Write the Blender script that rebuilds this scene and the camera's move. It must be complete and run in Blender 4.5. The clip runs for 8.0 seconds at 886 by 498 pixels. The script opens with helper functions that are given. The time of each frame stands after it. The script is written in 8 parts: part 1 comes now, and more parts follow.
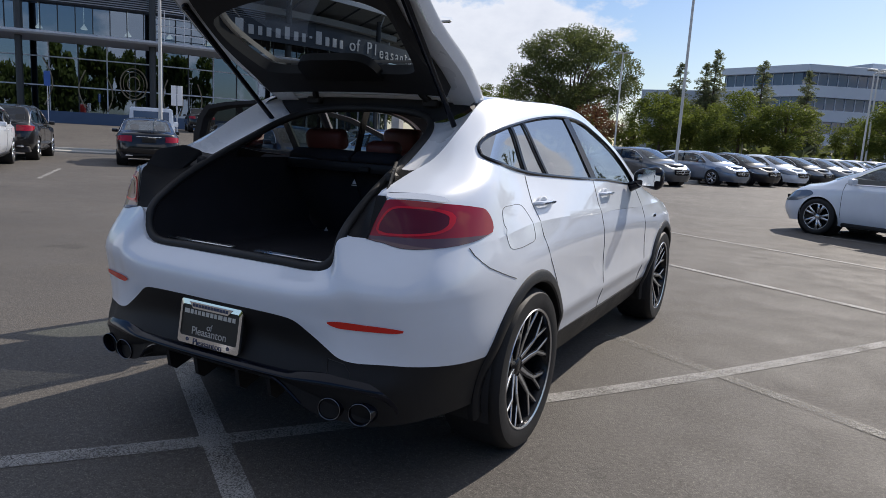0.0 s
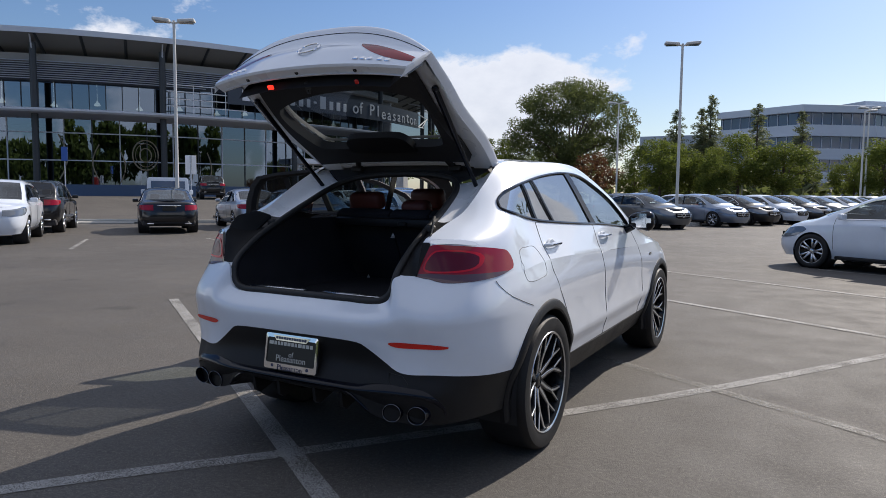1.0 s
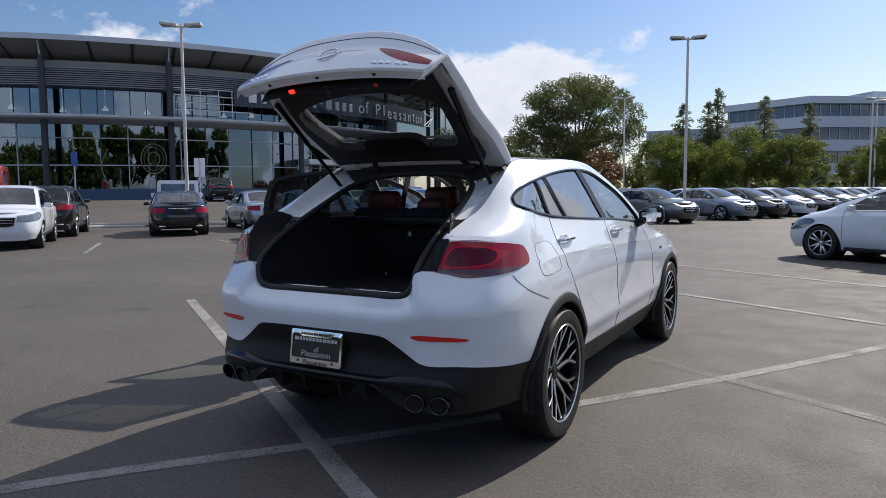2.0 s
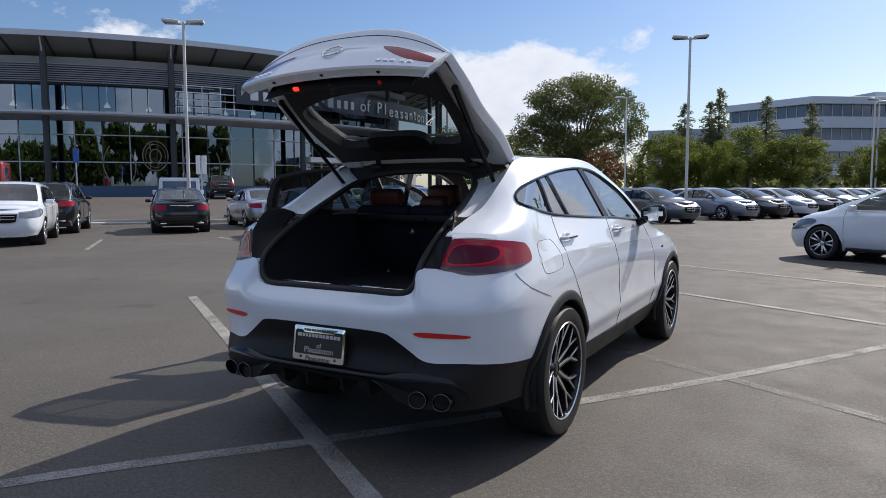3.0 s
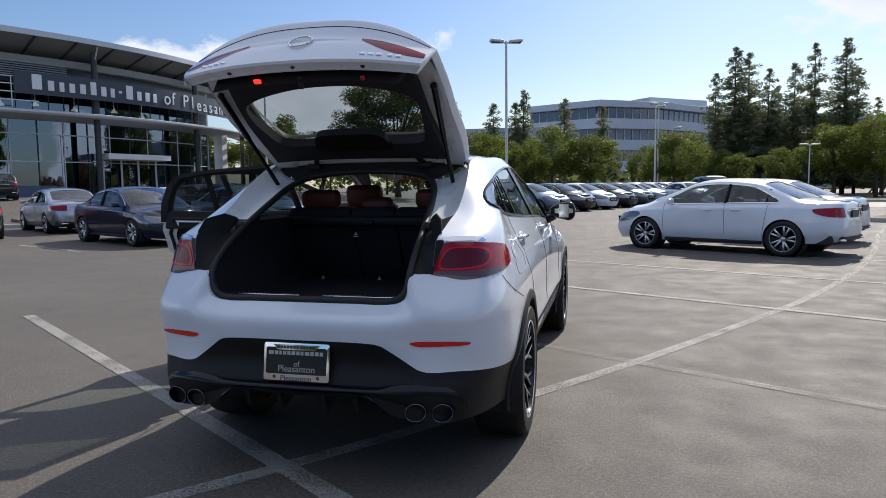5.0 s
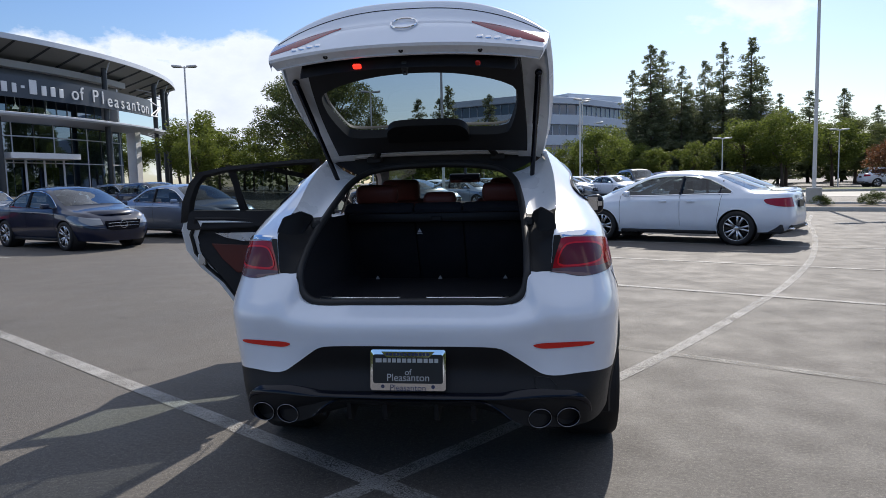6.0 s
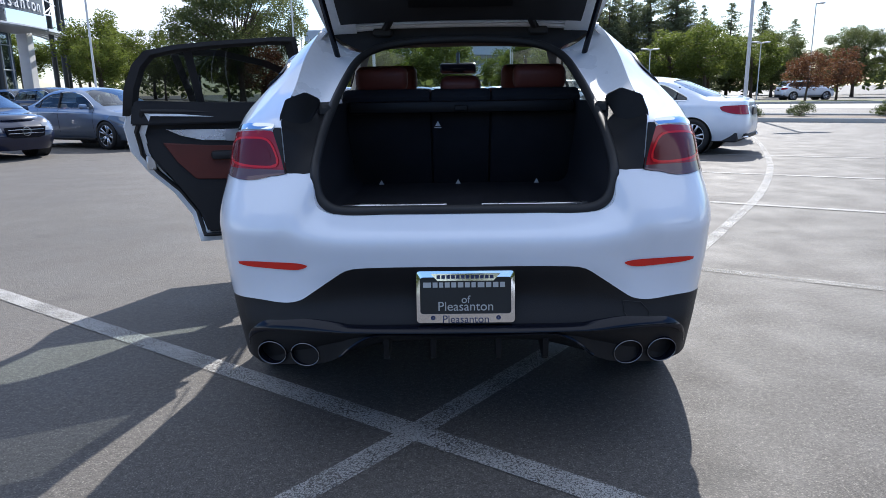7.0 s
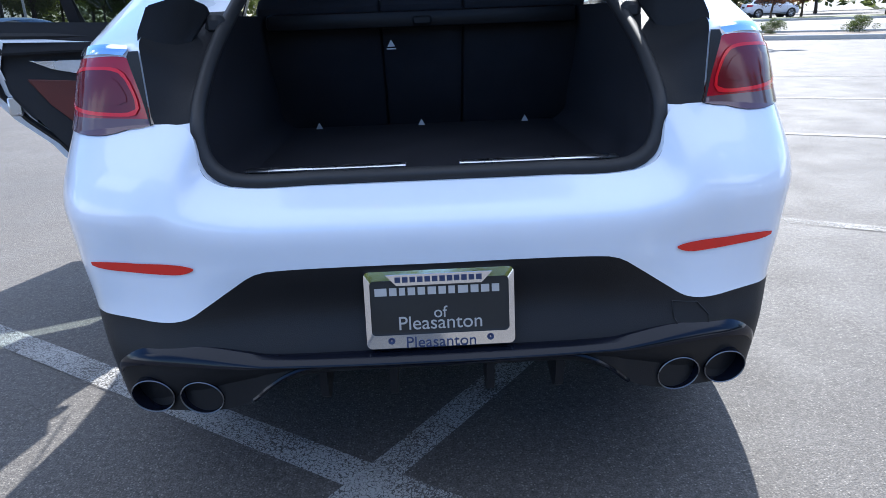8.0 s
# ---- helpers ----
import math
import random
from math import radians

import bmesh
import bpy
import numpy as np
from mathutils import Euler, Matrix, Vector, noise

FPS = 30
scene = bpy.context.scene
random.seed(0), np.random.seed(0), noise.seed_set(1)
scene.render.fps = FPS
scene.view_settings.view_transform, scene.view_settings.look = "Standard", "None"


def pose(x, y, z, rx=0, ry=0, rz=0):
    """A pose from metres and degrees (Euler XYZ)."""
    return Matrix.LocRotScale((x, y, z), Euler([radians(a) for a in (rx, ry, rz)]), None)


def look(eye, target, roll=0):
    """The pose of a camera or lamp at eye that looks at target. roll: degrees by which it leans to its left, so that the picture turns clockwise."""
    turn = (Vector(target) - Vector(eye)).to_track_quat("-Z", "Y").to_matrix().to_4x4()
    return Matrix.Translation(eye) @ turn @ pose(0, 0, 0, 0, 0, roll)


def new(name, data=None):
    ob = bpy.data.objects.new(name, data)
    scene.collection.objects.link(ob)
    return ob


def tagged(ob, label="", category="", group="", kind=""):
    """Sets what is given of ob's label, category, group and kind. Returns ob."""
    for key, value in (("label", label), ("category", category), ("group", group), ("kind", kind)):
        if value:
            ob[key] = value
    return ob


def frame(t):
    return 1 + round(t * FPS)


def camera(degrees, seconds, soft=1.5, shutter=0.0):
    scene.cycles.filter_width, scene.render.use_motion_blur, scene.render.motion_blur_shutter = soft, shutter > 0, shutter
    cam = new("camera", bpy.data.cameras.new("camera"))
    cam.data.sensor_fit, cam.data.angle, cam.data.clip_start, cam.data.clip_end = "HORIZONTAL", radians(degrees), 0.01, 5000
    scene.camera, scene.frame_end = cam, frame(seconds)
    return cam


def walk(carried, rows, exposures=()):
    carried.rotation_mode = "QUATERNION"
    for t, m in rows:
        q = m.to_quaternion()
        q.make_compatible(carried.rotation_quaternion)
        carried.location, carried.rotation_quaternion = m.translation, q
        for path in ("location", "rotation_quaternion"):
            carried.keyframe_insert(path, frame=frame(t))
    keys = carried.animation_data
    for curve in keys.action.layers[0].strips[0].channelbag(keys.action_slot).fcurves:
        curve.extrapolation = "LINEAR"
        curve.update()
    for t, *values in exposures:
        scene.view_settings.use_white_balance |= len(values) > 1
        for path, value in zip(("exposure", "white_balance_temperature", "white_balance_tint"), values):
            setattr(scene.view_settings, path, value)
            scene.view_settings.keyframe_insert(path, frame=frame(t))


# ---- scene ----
# camera and walk
cam = camera(65.8, 8.0, 0.65)
PATH = [
    (0, (1.972, -1.867, 1.364), (1.042, -0.125, 1.046), 3.3),
    (0.5, (2.091, -2.277, 1.355), (1.199, -0.495, 1.187), 0.7),
    (1, (2.199, -2.525, 1.377), (1.237, -0.779, 1.215), 0.6),
    (1.5, (2.208, -2.624, 1.378), (1.228, -0.888, 1.214), -0.4),
    (3, (2.206, -2.667, 1.371), (1.223, -0.933, 1.2), -0.1),
    (3.5, (2.203, -2.686, 1.371), (1.231, -0.946, 1.196), 0.4),
    (4, (2.14, -2.674, 1.38), (1.221, -0.909, 1.176), 0.7),
    (4.5, (1.846, -2.774, 1.355), (1.102, -0.925, 1.179), 0.4),
    (4.7, (1.669, -2.846, 1.378), (1.055, -0.951, 1.202), -0.8),
    (5.8, (0.702, -2.863, 1.412), (0.388, -0.897, 1.219), 0.4),
    (6, (0.526, -2.83, 1.399), (0.269, -0.856, 1.2), -1.4),
    (6.5, (0.165, -2.594, 1.34), (0.006, -0.619, 1.065), -1.4),
    (7, (-0.031, -2.205, 1.268), (-0.068, -0.257, 0.817), -0.9),
    (7.5, (-0.102, -1.799, 1.205), (-0.051, 0.108, 0.604), -2.0),
    (8, (-0.03, -1.402, 1.205), (0.027, 0.49, 0.557), -2.1),
]
EXPOSURES = [(0.0, 0.02, 6200, 13), (4.0, 0.08, 6200, 13), (4.5, 0.10, 6200, 13), (6.2, 0.24, 6000, 12), (6.5, 0.24, 5900, 12), (7.0, 0.84, 5700, 11), (7.5, 1.16, 5600, 11), (8.0, 1.42, 5450, 11)]
walk(cam, [(t, look(eye, target, roll)) for t, eye, target, roll in PATH], EXPOSURES)

# world, sun
SUN_AZ = Vector((0.25, 0.97)).normalized()
SUN_EL = radians(38.0)
sun_dir = Vector((SUN_AZ.x * math.cos(SUN_EL), SUN_AZ.y * math.cos(SUN_EL), math.sin(SUN_EL)))
world = bpy.data.worlds.new("sky")
scene.world = world
world.use_nodes = True
wn, wl = world.node_tree.nodes, world.node_tree.links
wn.clear()
w_out = wn.new("ShaderNodeOutputWorld")
w_bg = wn.new("ShaderNodeBackground")
w_bg.inputs["Strength"].default_value = 0.088
w_sky = wn.new("ShaderNodeTexSky")
w_sky.sky_type = "NISHITA"
w_sky.sun_disc = False
w_sky.sun_elevation = SUN_EL
w_sky.sun_rotation = math.atan2(SUN_AZ.x, SUN_AZ.y)
w_sky.air_density, w_sky.dust_density, w_sky.ozone_density = 1.0, 0.8, 2.8
# broken fair-weather cumulus over the whole dome
w_tc = wn.new("ShaderNodeTexCoord")
w_sep = wn.new("ShaderNodeSeparateXYZ")
wl.new(w_tc.outputs["Generated"], w_sep.inputs[0])


def wmath(op, a, b=None):
    n = wn.new("ShaderNodeMath")
    n.operation = op
    for i, v in enumerate((a, b)):
        if v is None:
            continue
        if isinstance(v, (int, float)):
            n.inputs[i].default_value = v
        else:
            wl.new(v, n.inputs[i])
    return n.outputs[0]


w_map = wn.new("ShaderNodeMapping")
w_map.inputs["Location"].default_value = (2.3, 0.4, 0.2)
w_map.inputs["Scale"].default_value = (1.0, 1.0, 1.75)
wl.new(w_tc.outputs["Generated"], w_map.inputs["Vector"])
w_n1 = wn.new("ShaderNodeTexNoise")
w_n1.inputs["Scale"].default_value = 2.6
w_n1.inputs["Detail"].default_value = 10.0
w_n1.inputs["Roughness"].default_value = 0.6
wl.new(w_map.outputs[0], w_n1.inputs["Vector"])
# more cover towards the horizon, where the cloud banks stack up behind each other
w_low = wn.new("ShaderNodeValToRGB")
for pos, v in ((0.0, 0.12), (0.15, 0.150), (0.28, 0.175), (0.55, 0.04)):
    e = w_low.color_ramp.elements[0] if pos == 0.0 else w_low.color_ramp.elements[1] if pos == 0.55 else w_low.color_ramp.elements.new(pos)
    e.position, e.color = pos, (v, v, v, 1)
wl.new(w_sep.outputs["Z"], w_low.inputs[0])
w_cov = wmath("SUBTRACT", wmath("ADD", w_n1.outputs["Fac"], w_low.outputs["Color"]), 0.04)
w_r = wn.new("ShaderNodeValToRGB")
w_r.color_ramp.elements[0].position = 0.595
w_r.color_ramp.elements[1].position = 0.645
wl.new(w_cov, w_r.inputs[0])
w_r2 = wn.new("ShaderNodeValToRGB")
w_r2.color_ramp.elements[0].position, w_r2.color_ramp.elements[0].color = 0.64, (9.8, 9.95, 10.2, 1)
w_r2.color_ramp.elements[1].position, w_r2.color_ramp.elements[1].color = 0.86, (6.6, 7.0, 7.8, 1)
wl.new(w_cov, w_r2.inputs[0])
w_mix = wn.new("ShaderNodeMix")
w_mix.data_type = "RGBA"
w_fac = wmath("MULTIPLY", w_r.outputs["Color"], 0.92)
wl.new(w_fac, w_mix.inputs["Factor"])
w_tint = wn.new("ShaderNodeMix")
w_tint.data_type, w_tint.blend_type = "RGBA", "MULTIPLY"
w_tint.inputs["Factor"].default_value = 1.0
# pale haze low down, deep blue overhead
w_deep = wn.new("ShaderNodeValToRGB")
w_deep.color_ramp.elements[0].position, w_deep.color_ramp.elements[0].color = 0.12, (1.04, 1.08, 1.10, 1)
w_deep.color_ramp.elements[1].position, w_deep.color_ramp.elements[1].color = 0.62, (0.62, 0.94, 1.38, 1)
wl.new(w_sep.outputs["Z"], w_deep.inputs[0])
wl.new(w_deep.outputs["Color"], w_tint.inputs["B"])
wl.new(w_sky.outputs[0], w_tint.inputs["A"])
wl.new(w_tint.outputs["Result"], w_mix.inputs["A"])
wl.new(w_r2.outputs["Color"], w_mix.inputs["B"])
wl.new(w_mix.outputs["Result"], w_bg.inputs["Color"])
wl.new(w_bg.outputs[0], w_out.inputs["Surface"])

sun = new("sun", bpy.data.lights.new("sun", "SUN"))
sun.data.energy = 5.0
sun.data.angle = radians(0.53)
sun.data.color = (1.0, 0.90, 0.75)
sun.matrix_world = look(sun_dir * 50, (0, 0, 0))

# materials
class Mat:
    """A small node builder round one Principled shader."""

    def __init__(self, name, color=(0.5, 0.5, 0.5), rough=0.5, metal=0.0, **more):
        self.m = bpy.data.materials.new(name)
        self.m.use_nodes = True
        self.n, self.l = self.m.node_tree.nodes, self.m.node_tree.links
        self.b = self.n["Principled BSDF"]
        self.b.inputs["Base Color"].default_value = (*color, 1)
        self.b.inputs["Roughness"].default_value = rough
        self.b.inputs["Metallic"].default_value = metal
        for k, v in more.items():
            self.b.inputs[k.replace("_", " ")].default_value = v
        self.tc = None

    def coord(self, kind="Object"):
        if self.tc is None:
            self.tc = self.n.new("ShaderNodeTexCoord")
        return self.tc.outputs[kind]

    def noise(self, scale, detail=4.0, rough=0.55, kind="Object", stretch=None):
        t = self.n.new("ShaderNodeTexNoise")
        t.inputs["Scale"].default_value = scale
        t.inputs["Detail"].default_value = detail
        t.inputs["Roughness"].default_value = rough
        src = self.coord(kind)
        if stretch:
            mp = self.n.new("ShaderNodeMapping")
            mp.inputs["Scale"].default_value = stretch
            self.l.new(src, mp.inputs["Vector"])
            src = mp.outputs[0]
        self.l.new(src, t.inputs["Vector"])
        return t.outputs["Fac"]

    def voronoi(self, scale, kind="Object"):
        t = self.n.new("ShaderNodeTexVoronoi")
        t.inputs["Scale"].default_value = scale
        self.l.new(self.coord(kind), t.inputs["Vector"])
        return t.outputs["Distance"]

    def ramp(self, fac, stops):
        r = self.n.new("ShaderNodeValToRGB")
        e = r.color_ramp.elements
        while len(e) < len(stops):
            e.new(0.5)
        for i, (p, c) in enumerate(stops):
            e[i].position = p
            e[i].color = (*c, 1) if not isinstance(c, (int, float)) else (c, c, c, 1)
        self.l.new(fac, r.inputs[0])
        return r.outputs["Color"]

    def mix(self, fac, a, b, blend="MIX"):
        x = self.n.new("ShaderNodeMix")
        x.data_type = "RGBA"
        x.blend_type = blend
        for key, v in (("Factor", fac), ("A", a), ("B", b)):
            if isinstance(v, tuple):
                x.inputs[key].default_value = (*v, 1)
            elif isinstance(v, (int, float)):
                x.inputs[key].default_value = v
            else:
                self.l.new(v, x.inputs[key])
        return x.outputs["Result"]

    def math(self, op, a, b=None):
        x = self.n.new("ShaderNodeMath")
        x.operation = op
        for i, v in enumerate((a, b)):
            if v is None:
                continue
            if isinstance(v, (int, float)):
                x.inputs[i].default_value = v
            else:
                self.l.new(v, x.inputs[i])
        return x.outputs[0]

    def to(self, key, out):
        self.l.new(out, self.b.inputs[key])
        return self

    def bump(self, height, strength=0.3, distance=0.01):
        b = self.n.new("ShaderNodeBump")
        b.inputs["Strength"].default_value = strength
        b.inputs["Distance"].default_value = distance
        self.l.new(height, b.inputs["Height"])
        self.l.new(b.outputs[0], self.b.inputs["Normal"])
        return self


def varied(name, color, rough=0.5, amount=0.12, scale=6.0, metal=0.0, bump=0.0, fine=60.0, **more):
    """A plain surface with slight variation of tone and roughness at two scales."""
    m = Mat(name, color, rough, metal, **more)
    lo = tuple(c * (1 - amount) for c in color)
    hi = tuple(min(1, c * (1 + amount)) for c in color)
    n1, n2 = m.noise(scale), m.noise(fine, 3.0)
    both = m.math("ADD", m.math("MULTIPLY", n1, 0.65), m.math("MULTIPLY", n2, 0.35))
    m.to("Base Color", m.ramp(both, [(0.3, lo), (0.7, hi)]))
    m.to("Roughness", m.ramp(n1, [(0.3, max(0.02, rough * 0.85)), (0.7, min(1, rough * 1.12))]))
    if bump:
        m.bump(n2, bump, 0.004)
    return m.m


def paint(name, color, metal=0.0, rough=0.35, flake=0.0):
    """Car paint: a coloured coat under clear lacquer, with dust."""
    m = Mat(name, color, rough, metal)
    m.b.inputs["Coat Weight"].default_value = 1.0
    m.b.inputs["Specular IOR Level"].default_value = 0.15 if max(color) < 0.2 else 0.4
    m.b.inputs["Coat Roughness"].default_value = 0.03
    n = m.noise(3.0)
    lo = tuple(c * 0.95 for c in color)
    m.to("Base Color", m.ramp(n, [(0.35, lo), (0.65, color)]))
    m.to("Coat Roughness", m.ramp(m.noise(9.0), [(0.35, 0.015), (0.75, 0.06)]))
    return m.m


white_paint = paint("white_pearl_paint", (0.72, 0.77, 0.85), 0.0, 0.30)
white_inner = varied("white_inner_paint", (0.80, 0.82, 0.85), 0.3, 0.05, 4.0)
black_plastic = varied("black_grained_plastic", (0.011, 0.011, 0.012), 0.5, 0.25, 5.0, bump=0.15, fine=400.0, Specular_IOR_Level=0.25)
dark_trim = varied("dark_soft_trim", (0.016, 0.016, 0.018), 0.7, 0.25, 5.0, bump=0.1, fine=300.0)
gloss_black = Mat("gloss_black", (0.004, 0.005, 0.010), 0.14, Coat_Weight=0.0, Specular_IOR_Level=0.28).m
rubber = varied("tyre_rubber", (0.014, 0.014, 0.015), 0.6, 0.25, 8.0, bump=0.2, fine=120.0, Specular_IOR_Level=0.3)
seal_rubber = varied("seal_rubber", (0.012, 0.012, 0.013), 0.6, 0.2)
chrome = Mat("chrome", (0.82, 0.83, 0.85), 0.08, 1.0).m
satin_metal = varied("satin_aluminium", (0.62, 0.63, 0.65), 0.28, 0.08, 8.0, 1.0)
rim_black = Mat("rim_black_lacquer", (0.008, 0.009, 0.011), 0.2, Specular_IOR_Level=0.4).m
rim_bright = Mat("rim_turned_metal", (0.55, 0.56, 0.58), 0.25, 1.0).m
rim_smoked = Mat("rim_smoked_metal", (0.20, 0.20, 0.21), 0.3, 1.0).m
brake_steel = varied("brake_disc_steel", (0.35, 0.35, 0.36), 0.35, 0.1, 20.0, 1.0)
carpet = varied("black_boot_carpet", (0.028, 0.028, 0.033), 0.95, 0.3, 6.0, bump=0.4, fine=700.0, Specular_IOR_Level=0.15)
seat_red = varied("red_brown_leather", (0.115, 0.026, 0.018), 0.55, 0.15, 8.0, bump=0.2, fine=250.0)
headliner = varied("dark_headliner", (0.03, 0.03, 0.032), 0.9, 0.15)
plate_black = varied("plate_black", (0.012, 0.013, 0.014), 0.35, 0.2)
letter_silver = Mat("letter_silver", (0.50, 0.51, 0.53), 0.3, 0.6).m
letter_blue = Mat("letter_dark_blue", (0.02, 0.03, 0.08), 0.4).m
reflector_red = Mat("reflector_red", (0.60, 0.022, 0.014), 0.2, Specular_IOR_Level=0.4).m
lamp_red = Mat("lamp_red_plastic", (0.30, 0.009, 0.020), 0.08, Specular_IOR_Level=0.45).m
lamp_strip_red = Mat("lamp_strip_red", (0.20, 0.008, 0.020), 0.10, Specular_IOR_Level=0.4).m
lamp_dark = Mat("lamp_dark_smoke", (0.11, 0.005, 0.012), 0.10, Specular_IOR_Level=0.4).m
lamp_clear = Mat("lamp_clear_strip", (0.12, 0.07, 0.08), 0.08, 0.0, Specular_IOR_Level=0.5).m
lamp_ring = Mat("lamp_ring_red", (0.60, 0.010, 0.020), 0.12, Specular_IOR_Level=0.4).m
lens_red_lit = Mat("lens_red_lit", (0.6, 0.02, 0.01), 0.2).m
_e = lens_red_lit.node_tree.nodes["Principled BSDF"]
_e.inputs["Emission Color"].default_value = (1.0, 0.03, 0.012, 1)
_e.inputs["Emission Strength"].default_value = 1.6
white_print = Mat("white_print", (0.55, 0.55, 0.56), 0.5).m


def glass_mat(name, tint, rough=0.0, see=0.5, least=0.0, sheen=(1, 1, 1)):
    """Tinted pane: a mirror-like skin over a see-through body."""
    m = bpy.data.materials.new(name)
    m.use_nodes = True
    n, l = m.node_tree.nodes, m.node_tree.links
    n.clear()
    out = n.new("ShaderNodeOutputMaterial")
    tr = n.new("ShaderNodeBsdfTransparent")
    tr.inputs[0].default_value = (*[c * see for c in tint], 1)
    gl = n.new("ShaderNodeBsdfGlossy")
    gl.inputs["Roughness"].default_value = rough
    gl.inputs["Color"].default_value = (*sheen, 1)
    lw = n.new("ShaderNodeLayerWeight")
    lw.inputs["Blend"].default_value = 0.5
    pw = n.new("ShaderNodeMath")
    pw.operation = "POWER"
    pw.inputs[1].default_value = 4.2
    l.new(lw.outputs["Facing"], pw.inputs[0])
    fr = n.new("ShaderNodeMath")
    fr.operation = "MULTIPLY_ADD"
    fr.inputs[1].default_value = 0.94
    fr.inputs[2].default_value = 0.055
    l.new(pw.outputs[0], fr.inputs[0])
    mx = n.new("ShaderNodeMixShader")
    mn = n.new("ShaderNodeMath")
    mn.operation = "MAXIMUM"
    mn.inputs[1].default_value = least
    l.new(fr.outputs[0], mn.inputs[0])
    l.new(mn.outputs[0], mx.inputs[0])
    l.new(tr.outputs[0], mx.inputs[1])
    l.new(gl.outputs[0], mx.inputs[2])
    l.new(mx.outputs[0], out.inputs[0])
    return m


glass_clear = glass_mat("clear_glass", (0.92, 0.97, 0.95), 0.0, 0.92)
glass_tint = glass_mat("tinted_glass", (0.78, 0.84, 0.86), 0.0, 0.22, 0.40)
glass_lid = glass_mat("lid_glass", (0.85, 0.92, 0.95), 0.0, 0.44)
glass_door = glass_mat("door_glass", (0.78, 0.86, 0.86), 0.0, 0.27, 0.05)
glass_front = glass_mat("green_glass", (0.80, 0.92, 0.88), 0.0, 0.86)
glass_building = glass_mat("building_glass", (0.42, 0.60, 0.78), 0.01, 0.34, 0.25, (0.62, 0.76, 0.96))


def asphalt_mat():
    """Worn asphalt: dark binder with pale stones worn bare, broad stains, faint tyre streaks."""
    m = Mat("worn_asphalt", (0.1, 0.1, 0.1), 0.85, Specular_IOR_Level=0.35)
    big, mid = m.noise(0.35, 5.0), m.noise(2.2, 5.0, 0.6)
    fine, grit = m.noise(160.0, 3.0, 0.7), m.voronoi(150.0)
    base = m.ramp(big, [(0.3, (0.066, 0.060, 0.054)), (0.55, (0.088, 0.080, 0.071)), (0.75, (0.112, 0.102, 0.091))])
    base = m.mix(m.math("MULTIPLY", mid, 0.45), base, (0.112, 0.102, 0.091))
    specks = m.ramp(m.math("ADD", m.math("MULTIPLY", fine, 0.6), m.math("MULTIPLY", m.noise(45.0, 4.0, 0.75), 0.4)), [(0.36, 0.30), (0.5, 0.90), (0.60, 1.7), (0.70, 2.9)])
    col = m.mix(0.85, base, specks, "MULTIPLY")
    stone = m.n.new("ShaderNodeTexVoronoi")
    stone.inputs["Scale"].default_value = 125.0
    m.l.new(m.coord(), stone.inputs["Vector"])
    pick = m.n.new("ShaderNodeSeparateColor")
    m.l.new(stone.outputs["Color"], pick.inputs[0])
    bare = m.math("MULTIPLY", m.ramp(pick.outputs[0], [(0.78, 0.0), (0.84, 1.0)]), m.ramp(stone.outputs["Distance"], [(0.26, 1.0), (0.42, 0.0)]))
    col = m.mix(m.math("MULTIPLY", bare, 0.7), col, (0.25, 0.23, 0.20))
    streak = m.ramp(m.noise(1.0, 4.0, 0.5, stretch=(0.25, 1.6, 1)), [(0.56, 1.0), (0.72, 0.72)])
    col = m.mix(0.28, col, streak, "MULTIPLY")
    spots = m.ramp(m.noise(1.7, 3.0, 0.4), [(0.66, 1.0), (0.74, 0.5)])
    col = m.mix(0.5, col, spots, "MULTIPLY")
    m.to("Base Color", col)
    h = m.math("ADD", m.math("MULTIPLY", fine, 0.6), m.math("MULTIPLY", grit, 0.5))
    m.bump(m.math("ADD", h, m.math("MULTIPLY", bare, 0.4)), 0.5, 0.006)
    m.to("Roughness", m.ramp(mid, [(0.3, 0.66), (0.7, 0.84)]))
    return m.m


asphalt = asphalt_mat()


def line_mat(name, keep, colour):
    """Worn road paint in cracked flakes: where it has gone the asphalt shows through."""
    m = Mat(name, colour, 0.7, Specular_IOR_Level=0.3)
    wear = m.noise(120.0, 4.0, 0.75)
    wide = m.noise(3.0, 4.0)
    crack = m.n.new("ShaderNodeTexVoronoi")
    crack.feature = "DISTANCE_TO_EDGE"
    crack.inputs["Scale"].default_value = 85.0
    warp = m.n.new("ShaderNodeTexNoise")
    warp.inputs["Scale"].default_value = 40.0
    m.l.new(m.coord(), warp.inputs["Vector"])
    m.l.new(m.mix(0.03, m.coord(), warp.outputs["Color"]), crack.inputs["Vector"])
    flake = m.ramp(crack.outputs["Distance"], [(0.02, 0.0), (0.12, 1.0)])
    w = m.math("ADD", m.math("MULTIPLY", wear, 0.70), m.math("MULTIPLY", wide, 0.30))
    w = m.math("ADD", w, m.math("MULTIPLY", m.math("SUBTRACT", flake, 0.75), 0.16))
    m.to("Base Color", m.ramp(wide, [(0.3, tuple(c * 0.82 for c in colour)), (0.7, colour)]))
    m.to("Alpha", m.ramp(w, [(keep - 0.03, 0.06), (keep + 0.11, 0.96)]))
    m.bump(m.math("ADD", wear, flake), 0.4, 0.004)
    return m.m


